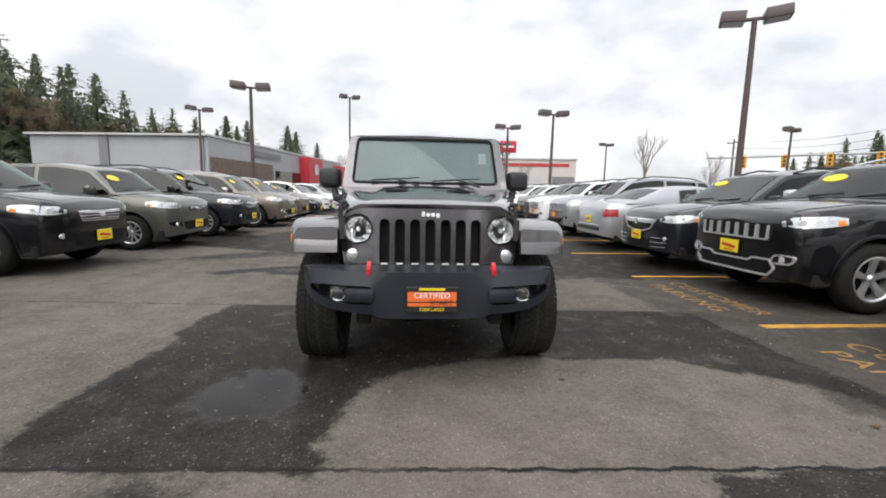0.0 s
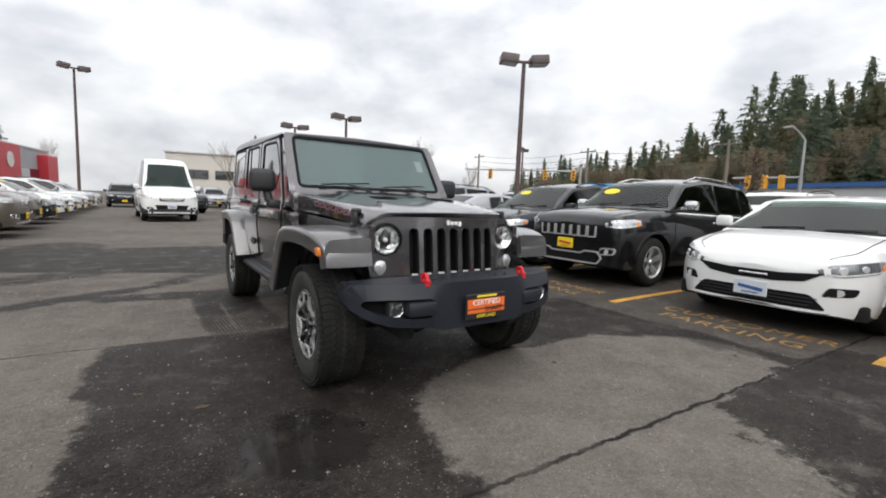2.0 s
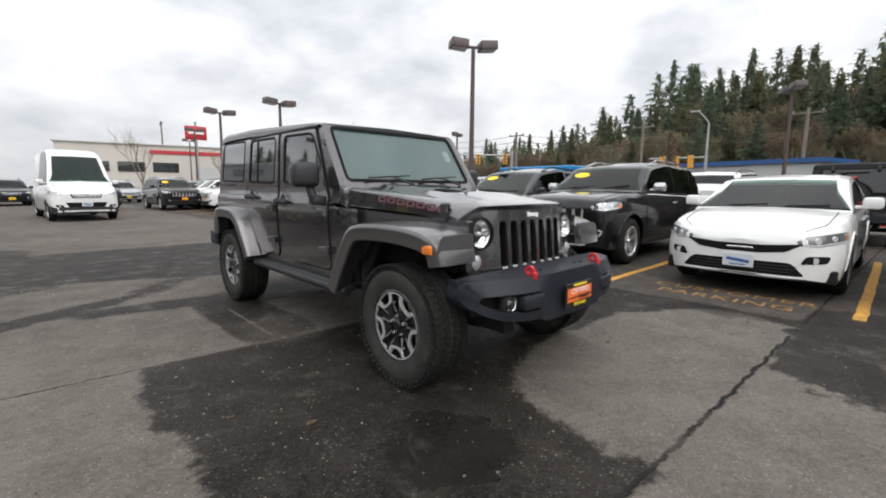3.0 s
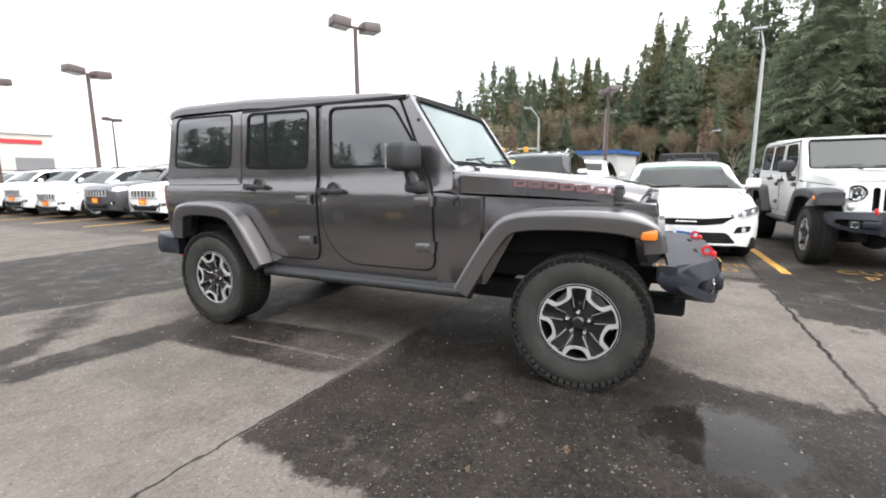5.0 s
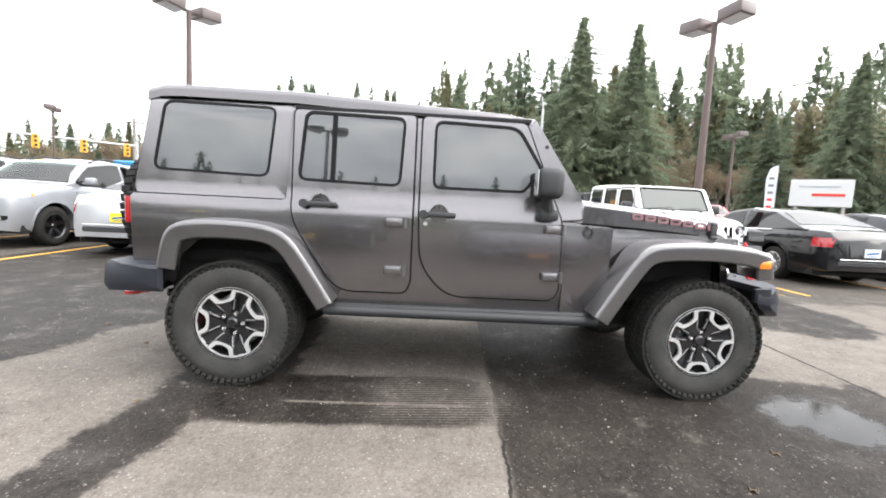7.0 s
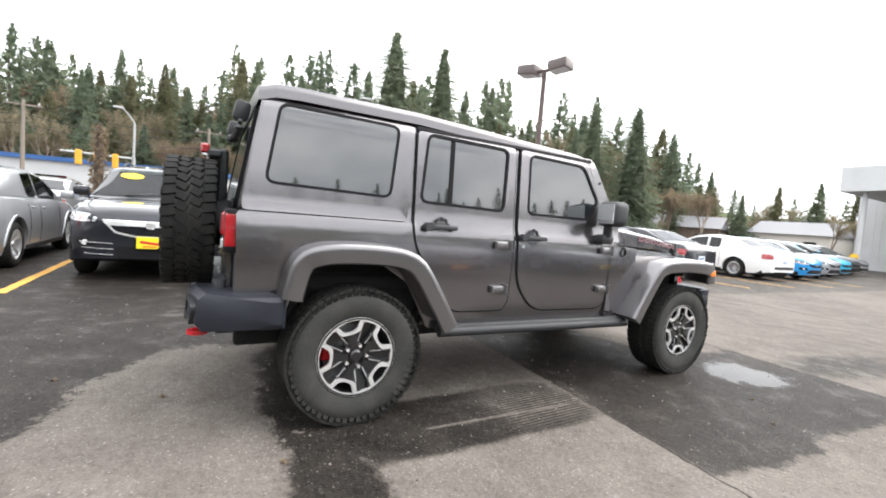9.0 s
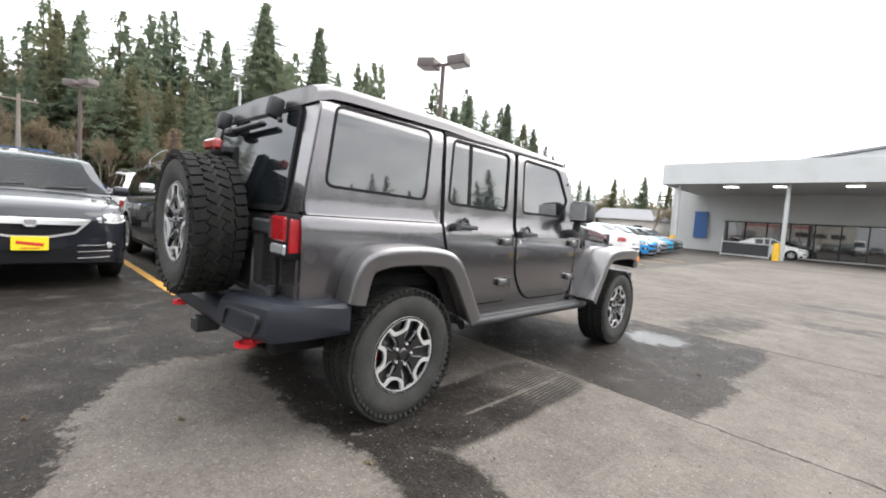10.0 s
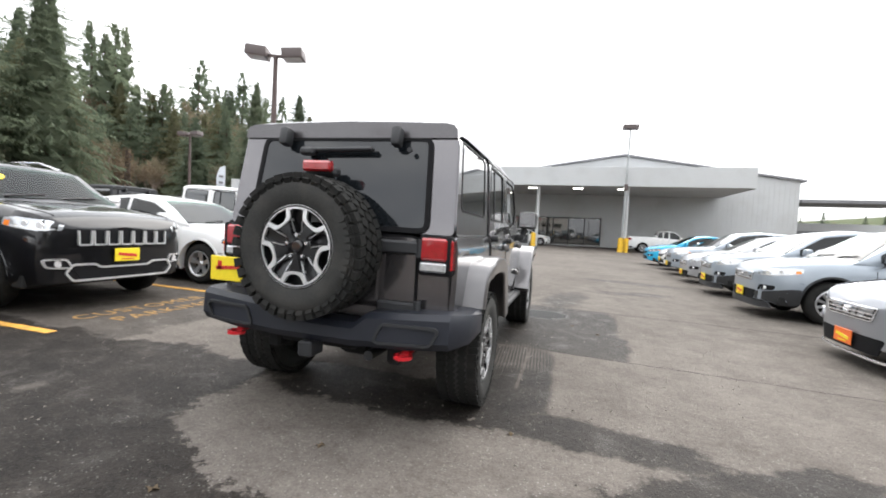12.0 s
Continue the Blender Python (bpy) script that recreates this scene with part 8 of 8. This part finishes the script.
part("window_header", bx((1.4, -40.42, 2.82), (10.9, 0.12, 0.10)), BLACK_PLASTIC, b1)
part("side_door", bx((-5.3, -40.35, 1.05), (1.1, 0.08, 2.1), 0.01), WALL_LIGHT, b1)
for x in (8.3, 1.6, -5.45):
    part("pillar", rod((x, -32.2, -0.3), (x, -32.2, 5.2), 0.13, n=14), WALL_LIGHT, b1)
for x in (5.2, 2.2, -1.6, -5.2):
    part("soffit_lamp", bx((x, -33.6, 5.12), (0.85, 0.6, 0.05), 0.01), glow("soffit_lamp_glow", (1.0, 0.98, 0.92), 1.8) if "soffit_lamp_glow" not in bpy.data.materials else bpy.data.materials["soffit_lamp_glow"], b1)
part("blue_sign", bx((8.6, -40.2, 2.4), (1.1, 0.08, 2.4), 0.01), BLUE_TRIM, b1)
bp_ = tagged(new("roof_lamp_post"), "slim grey pole with one box lamp before the canopy", "lamp post")
part("pole", rod((-5.1, -31.2, 0), (-5.1, -31.2, 9.6), 0.09, 0.06), GALV, bp_)
part("lamp_head", bx((-5.1, -31.2, 9.8), (1.15, 0.6, 0.36), 0.04), HEAD_BROWN, bp_)
part("junction_box", bx((-5.1, -31.05, 5.1), (0.28, 0.2, 0.5), 0.02), HEAD_BROWN, bp_)
for x, y in ((8.0, -30.6), (1.75, -30.9), (-5.45, -31.4), (-5.0, -30.9)):
    bm = rod((x, y, 0), (x, y, 1.15), 0.20, n=18)
    bmesh.ops.bevel(bm, geom=[e for e in bm.edges if abs(e.verts[0].co.z - 1.15) < 0.01 and abs(e.verts[1].co.z - 1.15) < 0.01], offset=0.06, segments=2, affect="EDGES")
    tagged(part("bollard", bm, BOLLARD), "yellow round bollard guarding a canopy pillar", "bollard", "canopy bollards")
part_c = tagged(new("traffic_cone"), "orange traffic cone by the canopy", "traffic cone")
part("cone", rod((8.3, -28.6, 0.04), (8.3, -28.6, 0.8), 0.18, 0.04, 16), CONE_ORANGE, part_c)
part("cone_base", bx((8.3, -28.6, 0.02), (0.45, 0.45, 0.04), 0.01), CONE_ORANGE, part_c)
car("hatch", WHITE, "white car under the canopy", pose(0.6, -37.0, 0.0, 0, 0, -90), "multi", plates="")
car("pickup", WHITE, "white pickup truck beside the canopy", pose(-11.6, -34.6, 0, 0, 0, -90), "multi", plates="", name="pickup")
gt = tagged(new("barrier_frame"), "low grey steel barrier frame with dark panel", "barrier")
bm = bmesh.new()
for x in (2.2, 5.0):
    box(bm, (x, -31.6, 0.75), (0.10, 0.10, 1.5), 0.01)
box(bm, (3.6, -31.6, 0.12), (2.8, 0.08, 0.10), 0.01)
box(bm, (3.6, -31.6, 1.0), (2.8, 0.06, 0.08), 0.01)
part("frame", bm, GALV, gt)
part("panel", bx((3.6, -31.64, 0.55), (2.7, 0.03, 0.8)), BLACK_PLASTIC, gt)

b6 = tagged(new("service_annex"), "low pale annex with a dark flat canopy", "building")
b6.matrix_basis = pose(0, 0, 0, 0, 1.3, 0)
part("wall", bx((-32, -47, 1.6), (22, 0.4, 3.2)), WALL_LIGHT, b6)
part("garage_band", bx((-30, -46.76, 1.3), (14, 0.1, 2.2)), WALL_DARKGREY, b6)
part("canopy", bx((-25.0, -43.0, 4.9), (8.5, 5.0, 0.35), 0.05), WALL_DARKGREY, b6)
for x in (-28.5, -21.5):
    part("post", rod((x, -43, -0.6), (x, -43, 4.8), 0.1), GALV, b6)

# grey building with red entrance to the north-west
b2 = tagged(new("grey_showroom"), "long flat-roofed grey showroom with red entrance portal", "building")
b2.matrix_basis = pose(-14.9, 30.1, 0, 0, 0, -8.6)
part("east_wall", bx((-0.2, 15.2, 2.5), (0.4, 30.4, 5.0)), WALL_GREY, b2)
part("south_wall", bx((-7.05, 0.2, 2.5), (13.7, 0.4, 5.0)), WALL_GREY, b2)
part("roof", bx((-7.0, 15.2, 5.02), (14.2, 31.0, 0.14)), WALL_LIGHT, b2)
part("stone_band", bx((0.06, 5.0, 1.75), (0.16, 9.6, 3.5)), WALL_BROWN, b2)
part("shop_window", bx((0.06, 13.5, 1.6), (0.1, 6.0, 2.8)), GLASS, b2)
part("red_portal", bx((0.5, 18.4, 2.45), (1.2, 4.2, 4.7), 0.03), WALL_RED, b2)
part("round_badge", rod((1.1, 18.4, 3.5), (1.16, 18.4, 3.5), 0.65, n=24), BADGE, b2)
part("red_portal", bx((0.4, 29.0, 2.3), (0.9, 2.8, 4.4), 0.03), WALL_RED, b2)
part("shop_window", bx((0.06, 26.0, 1.6), (0.1, 8.0, 2.8)), GLASS, b2)
part("sign_bar", bx((0.06, 9.0, 4.3), (0.10, 5.0, 0.5)), WALL_DARKGREY, b2)
part("corner_panel", bx((-8.0, -0.05, 2.5), (0.7, 0.14, 5.0)), WALL_DARKGREY, b2)
# cream building to the north
b3 = tagged(new("cream_store"), "cream flat-roofed store with red stripe", "building")
b3.matrix_basis = pose(13.5, 70, 0, 0, 0, -10)
part("wall", bx((0, 0, 3.2), (24, 14, 6.4)), WALL_CREAM, b3)
part("red_stripe", bx((4.0, -7.04, 5.6), (14, 0.1, 0.45)), WALL_RED, b3)
part("roof", bx((0, 0, 6.48), (24.4, 14.4, 0.16)), WALL_LIGHT, b3)
for k in range(3):
    part("window", bx((-8.5 + 3.6 * k, -7.04, 3.7), (2.8, 0.1, 1.2)), GLASS, b3)
part("garage_door", bx((4.5, -7.05, 2.0), (5.0, 0.1, 3.8)), WALL_LIGHT, b3)
part("garage_door", bx((10.2, -7.05, 2.0), (3.2, 0.1, 3.8)), WALL_DARKGREY, b3)
sg = tagged(new("pole_sign"), "round red sign on tall poles by the road", "sign")
part("pole", rod((12.0, 53.0, 0), (12.0, 53.0, 8.4), 0.12), GALV, sg)
part("panel", bx((12.0, 53.0, 7.2), (2.2, 0.3, 1.5), 0.12, seg=2), WALL_RED, sg)
part("panel_bars", bx((12.0, 52.83, 7.2), (1.5, 0.05, 0.25)), WHITE_INK, sg)
# low buildings to the east
b4 = tagged(new("low_warehouse"), "long low grey building with blue roof edge", "building")
b4.matrix_basis = pose(43.5, 15.0, 0, 0, 0, -14)
part("wall", bx((3.0, 0, 1.7), (6, 26, 3.4)), WALL_LIGHT, b4)
part("blue_edge", bx((3.0, 0, 3.5), (6.5, 26.5, 0.35)), BLUE_TRIM, b4)
for k in range(5):
    part("window", bx((-0.04, -9 + 4.4 * k, 1.6), (0.06, 2.2, 1.2)), GLASS, b4)
b5 = tagged(new("blue_awning"), "blue awning roof on posts by the road", "awning")
part("roof", bx((39.5, 25.5, 3.3), (5, 9, 0.6), 0.1), BLUE, b5)
for x in (37.6, 41.4):
    for y in (22, 29):
        part("post", rod((x, y, 0), (x, y, 3.1), 0.1), GALV, b5)


# ---- roadside poles, wires and signals ----
def utility_pole(x, y, h, arm=True):
    r = tagged(new("utility_pole"), "weathered wooden utility pole with crossarm", "utility pole", "utility poles")
    r.matrix_basis = pose(x, y, rise(x, y))
    part("pole", rod((0, 0, -0.3), (0, 0, h), 0.17, 0.11, 10), WOOD_POLE, r)
    if arm:
        part("crossarm", bx((0, 0, h - 0.4), (0.12, 2.2, 0.12)), WOOD_POLE, r)
        for k in (-0.9, 0, 0.9):
            part("insulator", rod((0, k, h - 0.33), (0, k, h - 0.15), 0.05, n=8), GALV, r)


for q in ((42.2, 3.7, 7.6), (41.5, 16, 7.6), (40, 30, 7.8), (37, 46, 8.0), (15, 84, 12)):
    utility_pole(*q)
bm = bmesh.new()
for dz in (-0.2, -0.9, -1.6):
    line = [(37, 46, 7.9), (40, 30, 7.6), (41.5, 16, 7.4), (42.2, 3.7, 7.4)]
    for a, b_ in zip(line, line[1:]):
        pts = [Vector(a) + (Vector(b_) - Vector(a)) * t + Vector((0, 0, dz - 0.5 * 4 * t * (1 - t))) for t in np.linspace(0, 1, 7)]
        for u, v in zip(pts, pts[1:]):
            cyl(bm, u, v, 0.018, n=4, cap=False)
tagged(part("overhead_wires", bm, BLACK_PLASTIC), "thin black overhead wires between utility poles", "wires")


def street_light(x, y, h, dx, dy):
    r = tagged(new("street_light"), "grey steel street light with curved arm", "street lamp", "street lights")
    r.matrix_basis = pose(x, y, rise(x, y))
    bm = rod((0, 0, -0.2), (0, 0, h - 0.6), 0.11, 0.07, 10)
    part("pole", bm, GALV, r)
    bm = bmesh.new()
    pts = [Vector((dx * t, dy * t, h - 0.6 + 0.9 * math.sin(t * 1.5))) for t in np.linspace(0, 1, 6)]
    for a, b_ in zip(pts, pts[1:]):
        cyl(bm, a, b_, 0.045, n=6)
    part("arm", bm, GALV, r)
    part("lamp_head", bx(pts[-1] + Vector((dx * 0.1, dy * 0.1, 0)), (0.35, 0.6, 0.12), 0.03), GALV, r)


street_light(34, 8.2, 6.6, -0.25, 0.8)
street_light(24.1, -5.1, 8.0, -0.1, 0.25)
street_light(40, -4, 4.5, -1.0, -1.0)
AMBER_BODY = surf("signal_yellow", (0.75, 0.36, 0.03), 0.5, var=0.1)
ts = tagged(new("traffic_signal"), "yellow traffic signals on a long mast arm", "traffic signal")
part("mast", rod((33.5, 25.6, 0), (33.5, 25.6, 5.0), 0.14), GALV, ts)
part("mast_arm", rod((33.5, 25.6, 4.6), (25.5, 33.5, 4.6), 0.08), GALV, ts)
for k in range(4):
    t = 0.06 + 0.24 * k
    c = Vector((33.5 - 8.0 * t, 25.6 + 7.9 * t, 4.2))
    h_ = part("signal_head", bx(c, (0.34, 0.34, 1.0), 0.04), AMBER_BODY, ts)
    for j in range(3):
        part("lens", rod(c + Vector((-0.12, -0.14, 0.3 - 0.3 * j)), c + Vector((-0.16, -0.18, 0.3 - 0.3 * j)), 0.10, n=12), BLACK_PLASTIC, h_)
ts2 = tagged(new("traffic_signal"), "row of yellow traffic signals beside a street light", "traffic signal")
part("mast_arm", rod((34, 8.2, 3.6), (33.4, 12.0, 3.6), 0.07), GALV, ts2)
part("mast", rod((34, 8.2, 0), (34, 8.2, 3.7), 0.12), GALV, ts2)
for k in range(3):
    part("signal_head", bx((33.9 - 0.15 * k, 9.2 + 0.95 * k, 3.3), (0.34, 0.34, 0.95), 0.04), AMBER_BODY, ts2)
# ivy-clad trunks along the road
for x, y, h in ((31.3, -3.6, 5.6), (32.6, -15.6, 6.4), (30.5, 9.5, 5.2), (35, -22, 6.0)):
    r = tagged(new("ivy_clad_trunk"), "bare trunk wrapped in rust-brown dry ivy", "tree", "ivy-clad trunks")
    r.matrix_basis = pose(x, y, rise(x, y))
    part("trunk", rod((0, 0, -0.2), (0, 0, h), 0.3, 0.18, 8), BARK, r)
    bm = bmesh.new()
    for i in range(620):
        z = rnd.uniform(0, h)
        a_ = rnd.uniform(0, 6.283)
        rr_ = rnd.uniform(0.25, 0.62) * (1.0 - 0.35 * z / h)
        c = Vector((rr_ * math.cos(a_), rr_ * math.sin(a_), z))
        e = [Vector((rnd.uniform(-1, 1), rnd.uniform(-1, 1), rnd.uniform(-1, 1))) * 0.16 for _ in range(3)]
        bm.faces.new([bm.verts.new(c + q) for q in e])
    tagged(part("ivy_leaves", bm, BROWN_LEAVES, r, smooth=0), kind="stuff")
# trees and low houses south of the bays
for k in range(46):
    az = 141 + k * 1.0 + rnd.uniform(-0.3, 0.3)
    d = rnd.uniform(54, 84)
    x, y = -2 + d * math.sin(radians(az)), 2 + d * math.cos(radians(az))
    if k % 3 == 0:
        put_conifer(x, y, d * math.tan(radians(rnd.uniform(4.5, 8.5))), ("wide", "olive")[k % 2], 1 + k % 5, "fir south of the lot")
    else:
        put_bare(x, y, d * math.tan(radians(rnd.uniform(3.5, 6.0))), 1 + k % 4, (BROWN_LEAVES, OLIVE_TWIGS)[k % 2], "brown bare tree south of the lot")
for k, (x, y, c) in enumerate(((22, -58, WALL_CREAM), (32, -52, WALL_BROWN), (14, -64, WALL_LIGHT))):
    hh = tagged(new("house"), "small low house among the trees", "building", "houses beyond the lot")
    hh.matrix_basis = pose(x, y, rise(x, y), 0, 0, 20 * k)
    part("wall", bx((0, 0, 1.4), (8, 6, 2.8)), c, hh)
    bm = bmesh.new()
    loft(bm, [[Vector((x_, -3.4, 2.75)), Vector((x_, 0, 4.3)), Vector((x_, 3.4, 2.75))] for x_ in (-4.3, 4.3)])
    bmesh.ops.recalc_face_normals(bm, faces=bm.faces[:])
    part("roof", bm, WALL_DARKGREY, hh)
    for wx in (-2.2, 1.8):
        part("window", bx((wx, 3.02, 1.5), (1.2, 0.06, 1.0)), GLASS, hh)
# feather flag and low board sign by the road beyond the black sedans
fl = tagged(new("feather_flag"), "tall narrow white and red feather flag on a pole", "flag")
fl.matrix_basis = pose(22.0, -18.55, 0, 0, 0, -38)
part("pole", rod((0, -0.27, 0), (0, -0.27, 4.4), 0.025, 0.015, 8), GALV, fl)
bm = bmesh.new()
cloth = rounded([(-0.25, 1.6), (0.20, 1.5), (0.28, 3.6), (0.12, 4.25), (-0.25, 4.46)], 0.10)
slab(bm, [dense(cloth, 0.2)], lambda q: Vector((0.03 * math.sin(3 * q[1]), q[0], q[1])), (0.012, 0, 0))
part("banner", bm, PLATE_WHITE, fl)
for k in range(5):
    part("banner_bar", bx((-0.02 + 0.03 * math.sin(3 * (2.0 + 0.42 * k)), 0.0, 2.0 + 0.42 * k), (0.06, 0.26, 0.14), 0.01), RED_INK if k < 2 else WALL_DARKGREY, fl)
bs = tagged(new("board_sign"), "pale roadside board sign with a red line of writing", "sign")
bs.matrix_basis = pose(22.0, -21.65, 0, 0, 0, -42)
part("panel", bx((0, 0, 2.95), (0.35, 2.9, 1.6), 0.03), WALL_LIGHT, bs)
part("writing_bar", bx((-0.185, -0.35, 2.85), (0.02, 1.5, 0.16), 0.005), RED_INK, bs)
part("writing_bar", bx((-0.185, 0.1, 3.35), (0.02, 1.9, 0.10), 0.005), WALL_GREY, bs)
for y in (-1.1, 1.1):
    part("post", rod((0, y, 0), (0, y, 2.2), 0.09, n=10), GALV, bs)
